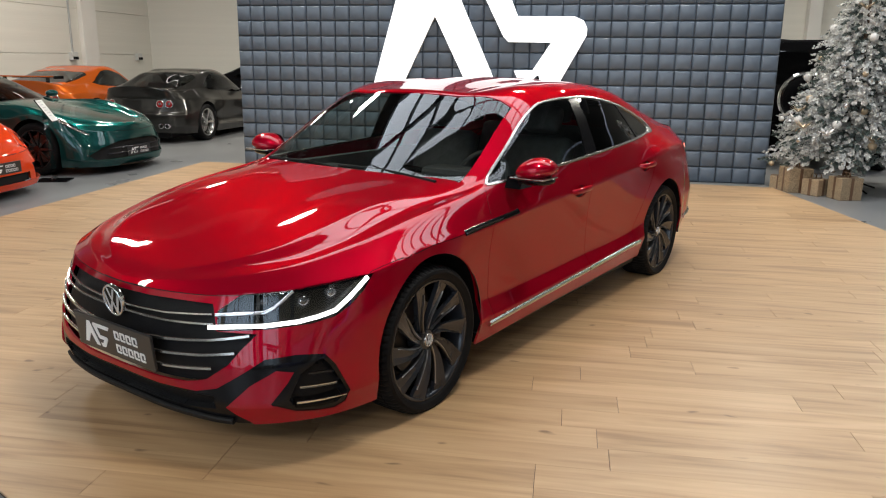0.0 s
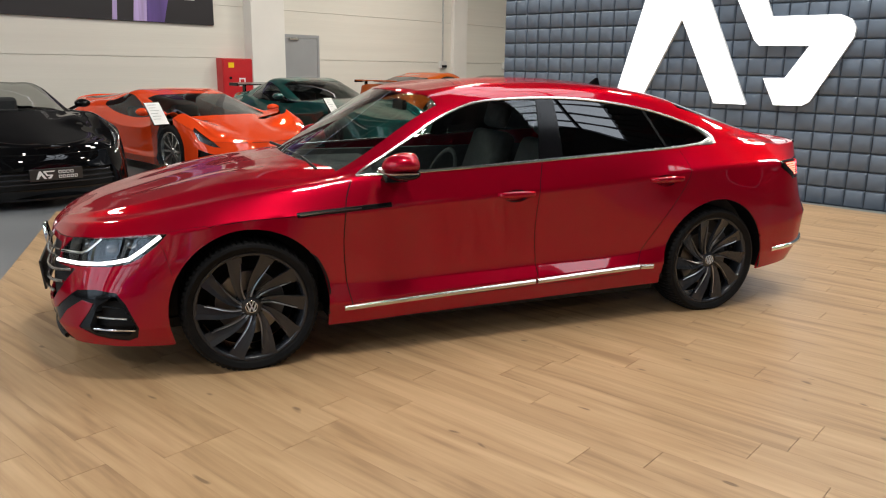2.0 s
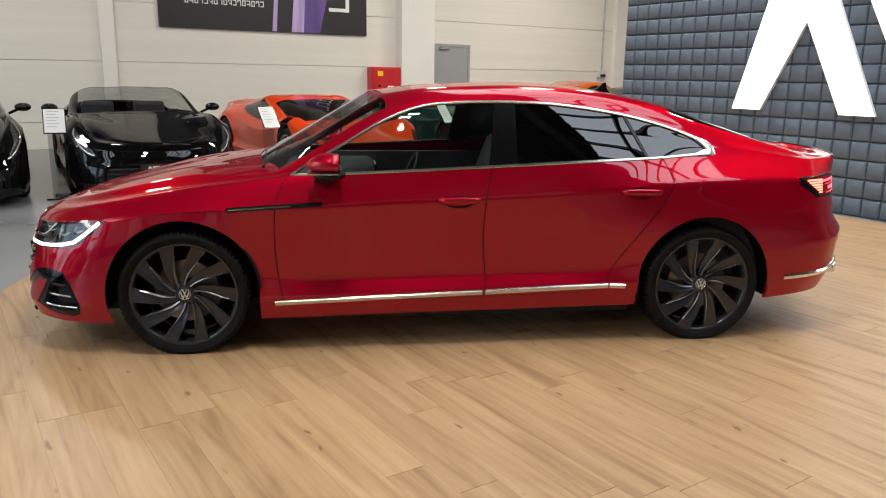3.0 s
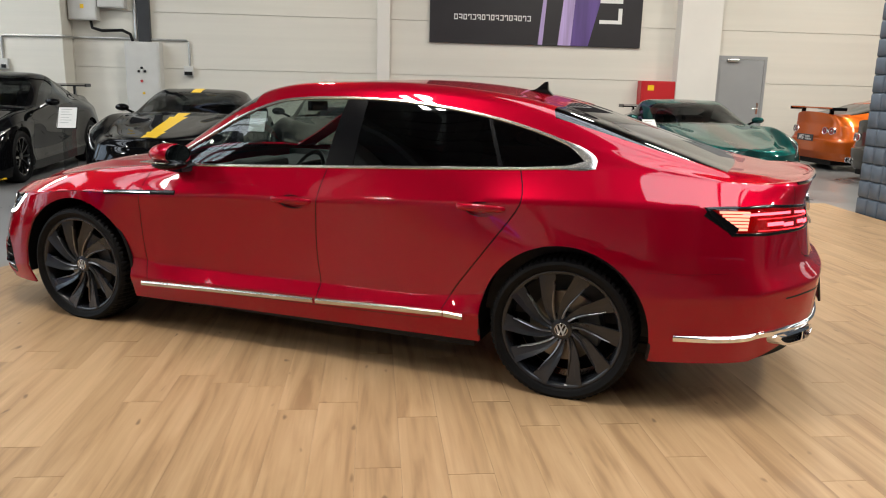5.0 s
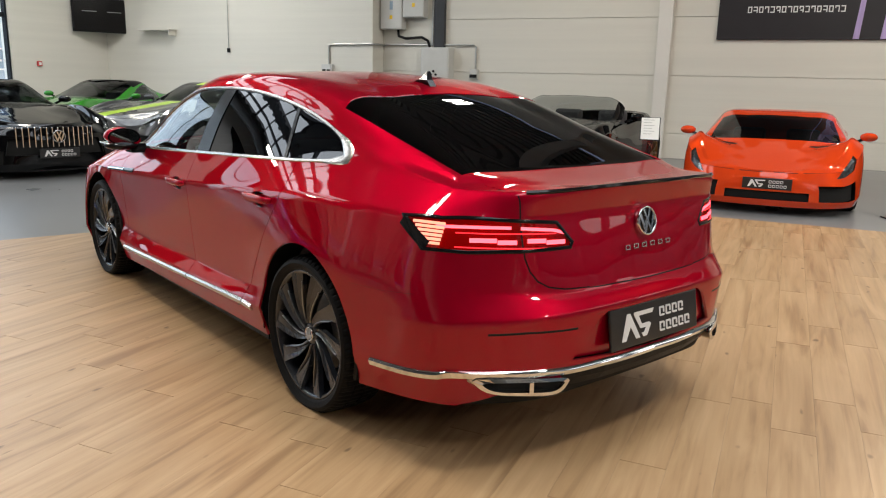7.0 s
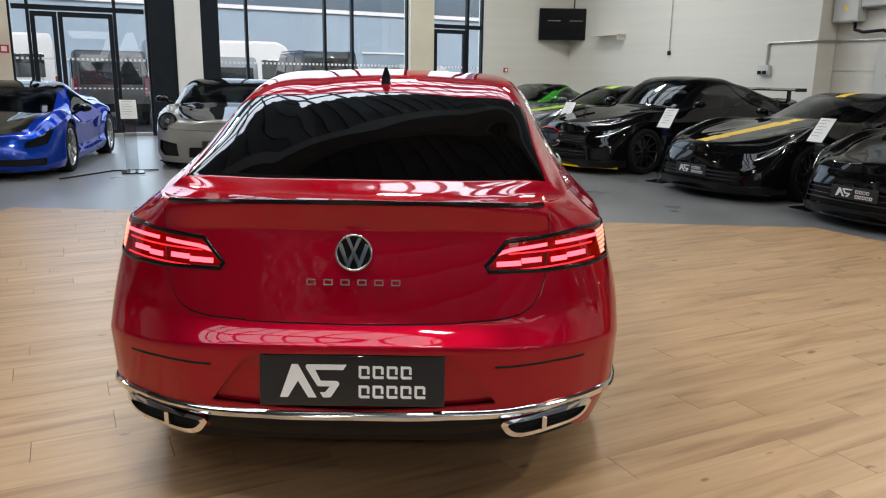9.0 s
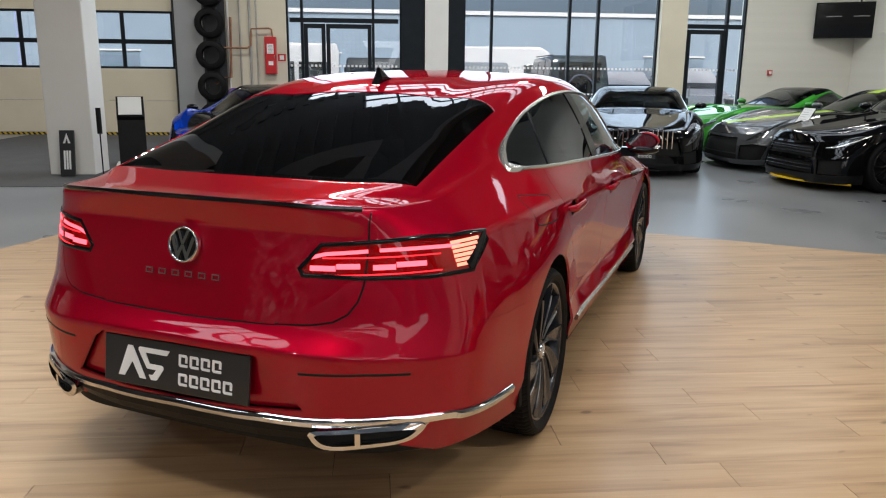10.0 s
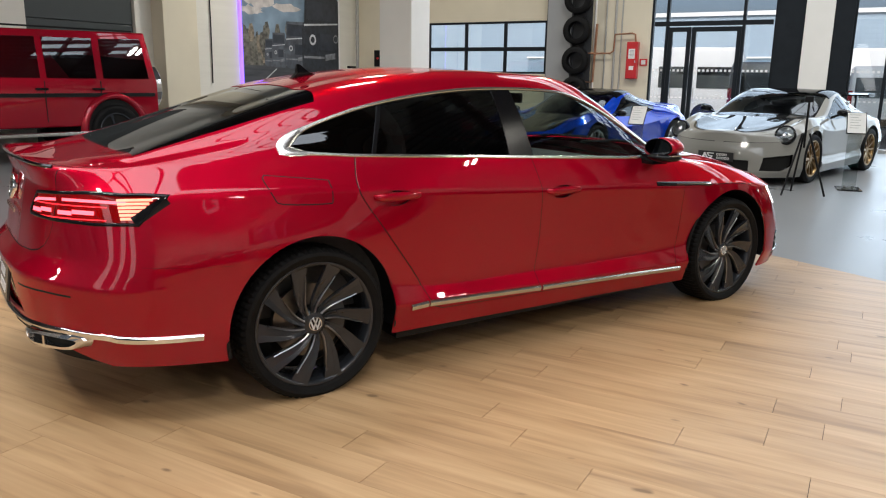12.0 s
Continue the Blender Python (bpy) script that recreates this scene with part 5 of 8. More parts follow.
for k in range(6):
    part("gate_panel", box(4.32, 6.58, Y_N + .06, Y_N + .10, .01 + k * .58, .575 + k * .58, .006), "blue_door", gate)
structure("column_7", box(7.0, 7.9, Y_N - .35, Y_N, 0, HALL_H, .01), "cream", "cream column on the wall", "column")
structure("wall_north_block", box(7.9, 13.5, Y_N - .12, Y_N, 0, HALL_H, .01), "wall", "white plastered wall field", "wall")

# ceiling: ribbed sheet between the rooflights, steel beams, ducts and lamps
ceil = bmesh.new()
cuts = [X_W] + [v for span in ROOFLIGHTS for v in span[:2]] + [X_E + .3]
for a, b in zip(cuts[::2], cuts[1::2]):
    add_box(ceil, a, b, Y_S, Y_N, HALL_H + .08, HALL_H + .25)
    for k in range(60):
        add_box(ceil, a, b, Y_S + .2 + k * .38, Y_S + .36 + k * .38, HALL_H, HALL_H + .08)
for x0, x1, y0, y1 in ROOFLIGHTS:
    add_box(ceil, x0, x1, Y_S, y0, HALL_H + .08, HALL_H + .25)
    add_box(ceil, x0, x1, y1, Y_N, HALL_H + .08, HALL_H + .25)
# ceiling of the added bay
add_box(ceil, X_W, X_BAY + .3, Y_N, Y_FAR, HALL_H + .08, HALL_H + .25)
structure("ceiling", ceil, "ceiling", "grey ribbed sheet ceiling", "ceiling")
for n, (x0, x1, y0, y1) in enumerate(ROOFLIGHTS):
    count = round((y1 - y0) / .8)
    rl = thing("rooflight_%d" % (n + 1), pose(0, 0, HALL_H), "long glazed rooflight strip with grey bars", "window", kind="structure")
    for k in range(count + 1):
        y = y0 + k * (y1 - y0) / count
        part("glazing_bar", box(x0, x1, y - .035, y + .035, .05, .17), "steel_dark", rl)
    part("ridge_bar", box((x0 + x1) / 2 - .05, (x0 + x1) / 2 + .05, y0, y1, .02, .14), "steel_dark", rl)
    for k in range(count):
        y = y0 + k * (y1 - y0) / count
        part("pane", box(x0, x1, y + .036, y + (y1 - y0) / count - .036, .18, .20), "opal", rl)
for n, x in enumerate((-12.9, -7.1, -.6, 4.5, 12.6)):
    bm = box(x - .15, x + .15, Y_S, Y_N, HALL_H - .55, HALL_H - .52)
    add_box(bm, x - .15, x + .15, Y_S, Y_N, HALL_H - .03, HALL_H)
    add_box(bm, x - .02, x + .02, Y_S, Y_N, HALL_H - .52, HALL_H - .03)
    structure("beam_%d" % (n + 1), bm, "grey_door", "grey steel roof beam", "beam")
# a fitting for every lamp, the added one by the fir too
for x, y in LAMPS:
    f = thing("ceiling_light", pose(x, y, LAMP_Z), "twin-panel ceiling light hung on thin wires", "lamp", "ceiling lights")
    part("light_housing", box(-.22, .22, -.46, .46, -.02, .03, .01), "white_paint", f)
    for s in (-.13, .13):
        part("light_panel", box(s - .065, s + .065, -.425, .425, -.03, -.0205), "tube", f)
    for s in (-.4, .4):
        part("hanger", tube([(0, s, .03), (0, s, HALL_H - LAMP_Z + .085)], .004, 5), "pipe", f)

# ---- glazed front ----
XE = X_E


def wall_e(name, y0, y1, z0, z1, material="wall", label="white front wall"):
    return structure(name, box(XE, XE + .3, y0, y1, z0, z1), material, label, "wall")


wall_e("wall_east_south", Y_S - .3, -8.5, 0, HALL_H)
wall_e("wall_east_mid", 2.62, 4.75, 0, HALL_H, "cream", "cream front wall with pipes")
wall_e("wall_east_over", 4.75, 9.80, 3.70, HALL_H, "cream", "cream wall over the gate")
wall_e("wall_east_north", 9.80, Y_N + .3, 0, HALL_H, "cream", "cream front wall")
wall_e("wall_east_top", -8.5, 2.62, 5.95, HALL_H)
structure("column_8", box(XE - .22, XE + .3, 4.48, 5.10, 0, HALL_H, .01), "grey_door", "grey steel column beside the gate", "column")
structure("column_9", box(XE - .10, XE + .3, -1.17, -.62, 0, 5.95, .01), "column", "white column between dark window frames", "column")
structure("column_10", box(XE - .12, XE + .3, -6.97, -6.31, 0, 5.95, .01), "cream", "cream column between windows", "column")
structure("column_11", box(6.62, 7.20, 4.50, 5.12, 0, HALL_H, .015), "column", "white square hall pillar", "column")


def window(n, y0, y1, mullions, transoms, label, door=()):
    """A fixed window of dark frames; door holds the leaves' spans."""
    w = thing("window_%d" % n, pose(XE + .10, 0, 0), label, "window", kind="structure")
    d, fw = .06, .045
    part("window_frame", add_box(add_box(box(-d, d, y0, y0 + fw, 0, 5.95), -d, d, y1 - fw, y1, 0, 5.95), -d, d, y0 + fw, y1 - fw, 5.88, 5.95), "frame", w)
    part("window_sill", box(-d - .04, d + .04, y0 + fw, y1 - fw, 0, .07, .005), "pipe", w)
    cuts = [y0 + fw] + sorted(mullions) + [y1 - fw]
    for y in mullions:
        part("mullion", box(-d, d, y - .032, y + .032, .07, 5.88), "frame", w)
    for a, b in zip(cuts, cuts[1:]):
        zs = [.07] + [z for z in transoms] + [5.88]
        for z in transoms:
            part("transom", box(-d, d, a + .03, b - .03, z - .05, z + .05), "frame", w)
        for c, e in zip(zs, zs[1:]):
            p = part("pane", box(-.006, .006, a, b, c, e), "pane", w)
            p.visible_shadow = False
    bm = bmesh.new()
    y = y0 + .1
    while y < y1 - .1:
        add_box(bm, -.012, -.008, y, y + .05, 1.62, 1.67)
        add_box(bm, -.012, -.008, y, y + .05, 1.02, 1.05)
        y += .095
    part("marker_dots", bm, "dot", w)["kind"] = "stuff"
    for a, b in door:
        lf = part("door_leaf", add_box(add_box(add_box(box(-.05, .03, a, a + .09, .02, 2.60), -.05, .03, b - .09, b, .02, 2.60), -.05, .03, a + .09, b - .09, 2.50, 2.60), -.05, .03, a + .09, b - .09, .02, .14), "frame", w, "dark framed glass door leaf")
        part("door_handle", tube([(-.09, b - .14, 1.0), (-.09, b - .14, 1.25)], .012, 6), "pipe", lf)
    return w


window(1, -.07, 2.62, [.60, 2.26], [2.68], "dark framed double glass door with side panes", [(.64, 1.70), (1.72, 2.22)])
structure("panel_1", box(XE - .04, XE + .2, -.62, -.07, 0, 5.95), "frame", "dark cladding panel beside the glass door", "panel")
structure("panel_2", box(XE - .04, XE + .2, -1.54, -1.17, 0, 5.95), "frame", "dark cladding panel beside the window", "panel")
window(2, -6.31, -1.54, [-2.22, -4.11, -4.81], [], "tall dark framed shop window")
window(3, -8.50, -6.97, [-8.04], [2.68], "dark framed glass door and side pane", [(-8.00, -7.05)])

# sectional gate with two rows of panes
g = thing("door_1", pose(XE + .06, 0, 0), "cream sectional gate with two rows of windows", "door", kind="structure")
for c, e in ((.06, .80), (.80, 1.53), (2.82, 3.70)):
    part("gate_panel", box(0, .05, 5.22, 9.74, c + .004, e - .004, .006), "cream", g)
for c, e in ((1.53, 2.14), (2.14, 2.82)):
    for k in range(4):
        a = 5.22 + k * 1.13
        part("gate_pane_frame", add_box(add_box(add_box(box(0, .05, a, a + 1.13, c, c + .05), 0, .05, a, a + 1.13, e - .05, e), 0, .05, a, a + .04, c + .05, e - .05), 0, .05, a + 1.09, a + 1.13, c + .05, e - .05), "frame", g)
        p = part("gate_pane", box(.02, .03, a + .04, a + 1.09, c + .05, e - .05), "pane", g)
        p.visible_shadow = False
bm = bmesh.new()
for k in range(38):
    y = 5.24 + k * .118
    add_prism(bm, [(y, .0), (y + .06, .0), (y + .11, .058), (y + .05, .058)], -.004, .05, "x")
part("hazard_stripes", bm, "hazard", g)["kind"] = "stuff"
part("gate_seal", box(.002, .048, 5.22, 9.74, .0, .056), "dark", g)
for y in (5.16, 9.80):
    part("gate_rail", box(-.06, .0, y - .04, y + .04, 0, 3.9, .004), "steel_dark", g)

# ---- yard seen through the windows ----
bd = thing("cladding_building", pose(48, 0, 0), "long blue-grey clad hall across the yard", "building")
part("wall", box(0, 12, -90, 90, -.1, 5.5), "facade_blue", bd)
part("roof_edge", box(-.15, 12, -90, 90, 5.5, 5.75), "sky_white", bd)
for y in (-36, -22, -9, 3, 16, 33):
    wdw = part("window", box(-.06, -.01, y, y + 4.2, 1.6, 2.9), "pane", bd)
    part("window_frame", add_box(box(-.08, -.02, y - .1, y + 4.3, 1.5, 1.6), -.08, -.02, y - .1, y + 4.3, 2.9, 3.0), "white_paint", wdw)
# ---- other cars ----
WHEEL_CACHE = {}


def car_wheel(parent, x, y, r, side, rim_mat, spokes, w=.26, rim_f=.74):
    key = (round(r, 3), rim_mat, spokes, w)
    if key not in WHEEL_CACHE:
        rr = r * rim_f
        meshes = []
        bm = lathe([(rr, -w * .42), ((r + rr) / 2, -w * .5), (r - .02, -w * .48), (r, -w * .36), (r, w * .36), (r - .02, w * .48), ((r + rr) / 2, w * .5), (rr, w * .42)], 56)
        meshes.append(("tyre", bm, "rubber", True))
        bm = lathe([(rr - .03, -w * .4), (rr - .022, w * .25), (rr - .012, w * .43), (rr + .004, w * .44), (rr + .006, w * .38)], 56)
        meshes.append(("rim", bm, rim_mat, True))
        bm = bmesh.new()
        for i in range(spokes):
            a = math.tau * i / spokes
            blade(bm, a, 0.0, .03, rr - .012, .030, .034 if spokes > 7 else .05, w * .30, w * .40, .004)
        add_lathe(bm, [(.0005, w * .34), (.045, w * .34), (.06, w * .28), (.065, w * .1)], 24)
        bmesh.ops.recalc_face_normals(bm, faces=bm.faces[:])
        meshes.append(("spoke_star", bm, rim_mat, False))
        meshes.append(("brake_disc", lathe([(.05, .012), (rr * .72, .012), (rr * .72, -.012), (.05, -.012)], 36), "disc", False))
        # dark disc closes the wheel in place of the shade inside it
        meshes.append(("wheel_back", lathe([(.0005, -.05), (rr - .03, -.06)], 32), "dark", False))
        WHEEL_CACHE[key] = []
        for nm, bm, mt, sm in meshes:
            me = bpy.data.meshes.new(nm)
            bm.to_mesh(me)
            bm.free()
            if sm:
                me.shade_smooth()
            me.materials.append(M[mt])
            WHEEL_CACHE[key].append((nm, me))
    wh = new("wheel")
    wh.parent, wh.matrix_basis = parent, pose(x, y, r) @ Matrix.Diagonal((1, side, 1, 1))
    for nm, me in WHEEL_CACHE[key]:
        o = new(nm, me)
        o.parent = wh
    return wh


A_LOW = [2.36, 1.4185, -1.4185, -2.51]
A_TOP = [2.30, 1.08, .43, -.2, -1.22, -2.08, -2.44]


def warped_rings(sp):
    """Feature lines of another car, drawn from those of the fastback by its own proportions."""
    f, wb, r = sp["front"], sp["wb"], sp["rear"]
    low = [wb / 2 + f, wb / 2, -wb / 2, -wb / 2 - r]
    top = [low[0] - .04, sp["cowl"], sp["ws"], (sp["ws"] + sp["rg"]) / 2, sp["rg"], sp["deck"], low[3] + .04]
    R = np.array(RINGS, float)
    C = R[10].copy()
    ws, zs = sp["w"] / .9355, sp.get("belt", 1.0)
    zc = np.interp(-R[10, :, 0], [-2.285, -1.08, -.43, .2, 1.22, 2.08, 2.42], [sp["nose_z"], sp["cowl_z"], sp["roof"] - sp.get("ws_drop", .045), sp["roof"], sp["rg_z"], sp["deck_z"], sp["tail_z"]])
    out = R.copy()
    for k in range(11):
        xl = np.interp(-R[k, :, 0], [-a for a in A_LOW], low)
        xt = np.interp(-R[k, :, 0], [-a for a in A_TOP], top)
        mix = 0.0 if k <= 4 else 1.0 if k >= 6 else 0.5
        out[k, :, 0] = xl * (1 - mix) + xt * mix
        out[k, :, 1] = R[k, :, 1] * ws * (1 if k < 7 else sp.get("house", 1.0))
        zl = sp.get("clear", .12) + (R[k, :, 2] - .185) * zs if k <= 4 else R[k, :, 2]
        out[k, :, 2] = zl
    sh4 = out[4, :, 2]
    for j in range(16):
        zb0, zb1 = R[4, j, 2], C[j, 2]
        span = max(zb1 - zb0, .004)
        t1 = max(zc[j], sh4[j] + .004)
        for k in range(5, 11):
            fr = (R[k, j, 2] - zb0) / span
            out[k, j, 2] = sh4[j] + fr * (t1 - sh4[j])
    # fenders rise over the wheels
    share = {1: .1, 2: .35, 3: .75, 4: 1.0, 5: .9, 6: .6, 7: .3}
    for j, near in ((5, ((4, .55), (5, 1.0), (6, .45))), (10, ((9, .5), (10, 1.0), (11, .4)))):
        lift = max(0.0, 2 * sp["wheel"] + .115 - out[4, j, 2])
        for i, f in near:
            for k, q in share.items():
                out[k, i, 2] += lift * f * q
    bulge = sp.get("hips", 0.0)
    for k in range(1, 5):
        out[k, 10, 1] += bulge
        out[k, 9, 1] -= bulge * .5
        out[k, 5, 1] += bulge * .5
    return out.tolist()


DLO_COUPE = [(6.28, 5.12), (7.2, 5.1), (8.5, 5.12), (9.35, 5.2), (9.75, 5.7), (9.3, 6.5), (8.6, 6.98), (7.7, 7.0), (7.1, 6.85), (6.7, 6.3)]
DLO_SALOON = [(6.28, 5.12), (8.0, 5.1), (9.6, 5.12), (10.2, 5.3), (10.1, 5.9), (9.5, 6.8), (8.4, 7.02), (7.4, 6.98), (6.9, 6.7), (6.55, 6.0)]


def other_car(name, at, heading, sp, label, category="car", group="cars on show"):
    rings = warped_rings(sp)
    sh = Shell(rings, crease_rings=(1, 4), crease_stations=((6, 8), (12, 7)), ns=84, nt=44, table=(181, 91))
    wb, wr = sp["wb"], sp["wheel"]
    c, s = math.cos(radians(heading)), math.sin(radians(heading))
    anchor = wb / 2 if sp.get("by", "front") == "front" else -wb / 2
    car = thing(name, pose(at[0] - c * anchor, at[1] - s * anchor, 0, 0, 0, heading), label, category, group)
    O = sh.outline
    arches = []
    for xc in (wb / 2, -wb / 2):
        ln = sh.side([(xc + (wr + .045) * math.cos(a), wr + .01 + (wr + .045) * math.sin(a)) for a in np.linspace(radians(-5), radians(185), 22)], 9)
        arches.append(O([(ln[0][0], -.3)] + ln + [(ln[-1][0], -.3)]))
    dlo = O(list(sp.get("dlo", DLO_COUPE)))
    for line in (5.985, 6.97, 10.06, 12.0):
        sh.split((line, 5.0), (line, 10.0))
    sh.split((5.9, 7.6), (7.1, 7.6))
    sh.split((10, 7.7), (12.1, 7.7))
    rules = [(None, arches[0]), (None, arches[1])]
    rules += [("glass_ws", lambda s, t, P: (s > 5.985) & (s < 6.97) & (t > 7.6))]
    if sp.get("open"):
        rules += [(None, lambda s, t, P: (s > 6.97) & (s < 11.0) & (t > 5.35)), (None, dlo)]
    else:
        rules += [("glass_rw", lambda s, t, P: (s > 10.06) & (s < 12.0) & (t > 7.7)), ("glass_side", dlo)]
    extra = []
    for nm, poly, mt, lift in sp.get("patches", ()):
        rules.append((nm, O(list(poly))))
        extra.append((nm, mt, lift))
    if "stripe" in sp:
        y0, y1 = sp["stripe"]
        rules.append(("roof_stripe", lambda s, t, P: (t > 7.2) & (s > 6.9) & (s < 10.1) & (P[:, 1] < y1) & (P[:, 1] > y0 if y0 > 0 else P[:, 1] > -1)))
        rules.append(("stripe", lambda s, t, P: (t > 6.2) & (s < 6.0) & (s > .8) & (P[:, 1] < y1) & (P[:, 1] > y0 if y0 > 0 else P[:, 1] > -1)))
    if "top_mat" in sp:
        rules.append(("roof_skin", lambda s, t, P: (t > 7.3) & (s > 6.9) & (s < 10.1)))
    if "hood_mat" in sp:
        rules.append(("hood_skin", lambda s, t, P: (t > 6.6) & (s > 1.2) & (s < 5.98)))
    for ln in ([(6.05, t) for t in np.linspace(1.1, 5.0, 16)], [(sp.get("door_end", 8.9), t) for t in np.linspace(1.1, 5.1, 16)], [(s, 4.02) for s in np.linspace(.2, 5.9, 40)]):
        sh.gap(ln, .008)
    sh.sort(rules)
    mk = lambda nm, keys, material, sides="both", lift=0.0, label="": link_mesh(nm, sh.mesh(nm, keys, sides, lift, .008), material, car, label) if any(k in sh.groups for k in keys) else None
    mk("body_shell", ["body"], sp["paint"])
    mk("shut_line", ["gap"], "dark", "both", -.006)
    mk("windscreen", ["glass_ws"], sp.get("glass", "glass_bg"), "both", -.002)
    mk("rear_screen", ["glass_rw"], sp.get("glass", "glass_bg"), "both", -.002)
    for sd in ("L", "R"):
        mk("side_window", ["glass_side"], sp.get("glass", "glass_bg"), sd, -.003)
    mk("hood_stripe", ["stripe"], sp.get("stripe_mat", "black_gloss"))
    mk("roof_stripe", ["roof_stripe"], sp.get("stripe_mat", "black_gloss"))
    mk("roof_skin", ["roof_skin"], sp.get("top_mat", "black_gloss"))
    mk("hood_skin", ["hood_skin"], sp.get("hood_mat", "black_gloss"))
    for nm, mt, lift in extra:
        if nm in ("headlamp", "tail_lamp", "side_intake", "front_intake"):
            for sd in ("L", "R"):
                o = mk(nm, [nm], mt, sd, lift)
                if nm == "headlamp" and o:
                    link_mesh("lamp_lens", sh.mesh("lamp_lens", [nm], sd, -.001), "glass_lamp", o)
        else:
            mk(nm, [nm], mt, "both", lift)
    for x in (wb / 2, -wb / 2):
        for side in (1, -1):
            tr = sp["w"] - .145
            car_wheel(car, x, side * tr, wr, side, sp.get("rim", "rim"), sp.get("spokes", 10))
            bm = bmesh.new()
            add_lathe(bm, [(wr + .05, sp["w"] * .6), (wr + .05, sp["w"] - .10)], 20, a0=radians(5), a1=radians(175), m=pose(x, 0, wr + .01) @ Matrix.Diagonal((1, side, 1, 1)))
            part("arch_liner", bm, "black_plastic", car)
    part("underbody", box(-wb / 2 - sp["rear"] * .8, wb / 2 + sp["front"] * .75, -sp["w"] * .62, sp["w"] * .62, .10, .20), "black_plastic", car)
    bm = box(-wb / 2, sp["cowl"], -sp["w"] * .72, sp["w"] * .72, .2, .34)
    add_box(bm, sp["ws"] - .05, sp["cowl"] - .1, -sp["w"] * .66, sp["w"] * .66, .34, sp["cowl_z"] - .10, .04)
    for y in (.36, -.36):
        add_box(bm, sp["ws"] - .75, sp["ws"] - .28, y - .23, y + .23, .34, .48, .04)
        add_box(bm, sp["ws"] - .95, sp["ws"] - .78, y - .22, y + .22, .34, sp["roof"] - .28, .05)
    part("interior", bm, "cabin", car)
    zm = sp["cowl_z"] + .02
    for side in (1, -1):
        bm = bmesh.new()
        bmesh.ops.create_uvsphere(bm, u_segments=14, v_segments=8, radius=1)
        for v in bm.verts:
            v.co = Vector((sp["cowl"] - .42 + v.co.x * .09, side * (sp["w"] + .07 + v.co.y * .10), zm + .03 + v.co.z * .055))
        mo = part("door_mirror", bm, sp.get("mirror", sp["paint"]), car, smooth=True)
        part("mirror_foot", tube([(sp["cowl"] - .42, side * (sp["w"] - .10), zm - .05), (sp["cowl"] - .42, side * (sp["w"] + .05), zm + .02)], .02, 6), "black_gloss", mo)
    if sp.get("plate"):
        px, pz = sp["plate"]
        number_plate(car, pose(px, 0, pz, 0, 0, 90 if px > 0 else -90), .52, .125)
    if sp.get("round_lamp"):
        ls, lt, r = sp["round_lamp"]
        P, N = Vector(sh.at(np.array([ls]), np.array([lt]))[0]), Vector(sh.normal(np.array([ls]), np.array([lt]))[0])
        turn = (N + Vector((1.1, 0, 0))).normalized().to_track_quat("Z", "Y").to_matrix().to_4x4()
        for side in (1, -1):
            m = Matrix.Diagonal((1, side, 1, 1)) @ Matrix.Translation(P + N * .02 + Vector((.015, 0, .012))) @ turn
            lp = part("round_headlamp", lathe([(r * .80, .0), (r * .88, .016), (r, .012), (r * 1.06, -.02), (r, -.06)], 30, "z"), "black_gloss", car, "round headlamp", m, smooth=True)
            part("lamp_bowl", lathe([(.0005, -.01), (r * .5, -.004), (r * .84, .006)], 30, "z"), "headlamp", lp, smooth=True)
            part("lamp_core", lathe([(.0005, .012), (r * .22, .010), (r * .30, -.004)], 20, "z"), "chrome", lp, smooth=True)
            part("lamp_lens", lathe([(.0005, .026), (r * .5, .022), (r * .86, .012)], 30, "z"), "glass_lamp", lp, smooth=True)
    for t, s1 in sp.get("bars", ()):
        for sd in ("L", "R"):
            link_mesh("grille_bar", sh.ribbon("grille_bar", [(s, t) for s in np.linspace(0, s1, 12)], .012, .004, sd), "rim", car)
    if "drl" in sp:
        a, b, c = (np.array(q) for q in sp["drl"])
        line = [tuple((1 - u) ** 2 * a + 2 * u * (1 - u) * b + u * u * c) for u in np.linspace(0, 1, 10)]
        for sd in ("L", "R"):
            link_mesh("lamp_strip", sh.ribbon("lamp_strip", line, .020, .004, sd), "silver_rim", car, "bright headlamp strip")
    for ls, lt, r in sp.get("rear_lamps", ()):
        P, N = Vector(sh.at(np.array([ls]), np.array([lt]))[0]), Vector(sh.normal(np.array([ls]), np.array([lt]))[0])
        turn = (N + Vector((-1.2, 0, 0))).normalized().to_track_quat("Z", "Y").to_matrix().to_4x4()
        for side in (1, -1):
            m = Matrix.Diagonal((1, side, 1, 1)) @ Matrix.Translation(P + N * .02 + Vector((.015, 0, .012))) @ turn
            lp = part("tail_lamp", lathe([(.0005, .010), (r * .5, .014), (r * .84, .010)], 26, "z"), "tail_dark", car, "round red tail lamp", m, smooth=True)
            part("lamp_ring", lathe([(r * .82, .006), (r * .88, .018), (r, .012), (r * 1.04, -.04)], 26, "z"), "chrome", lp, smooth=True)
            part("lamp_core", lathe([(.0005, .018), (r * .28, .017), (r * .34, .010)], 18, "z"), "lamp_inner", lp, smooth=True)
    for y in sp.get("pipes", ()):
        part("tail_pipe", lathe([(.036, .05), (.036, -.02), (.044, -.03), (.048, -.02), (.048, .05)], 20, "x", m=pose(-wb / 2 - sp["rear"] + .05, y, .33)), "chrome", car, "round chrome tail pipe", smooth=True)
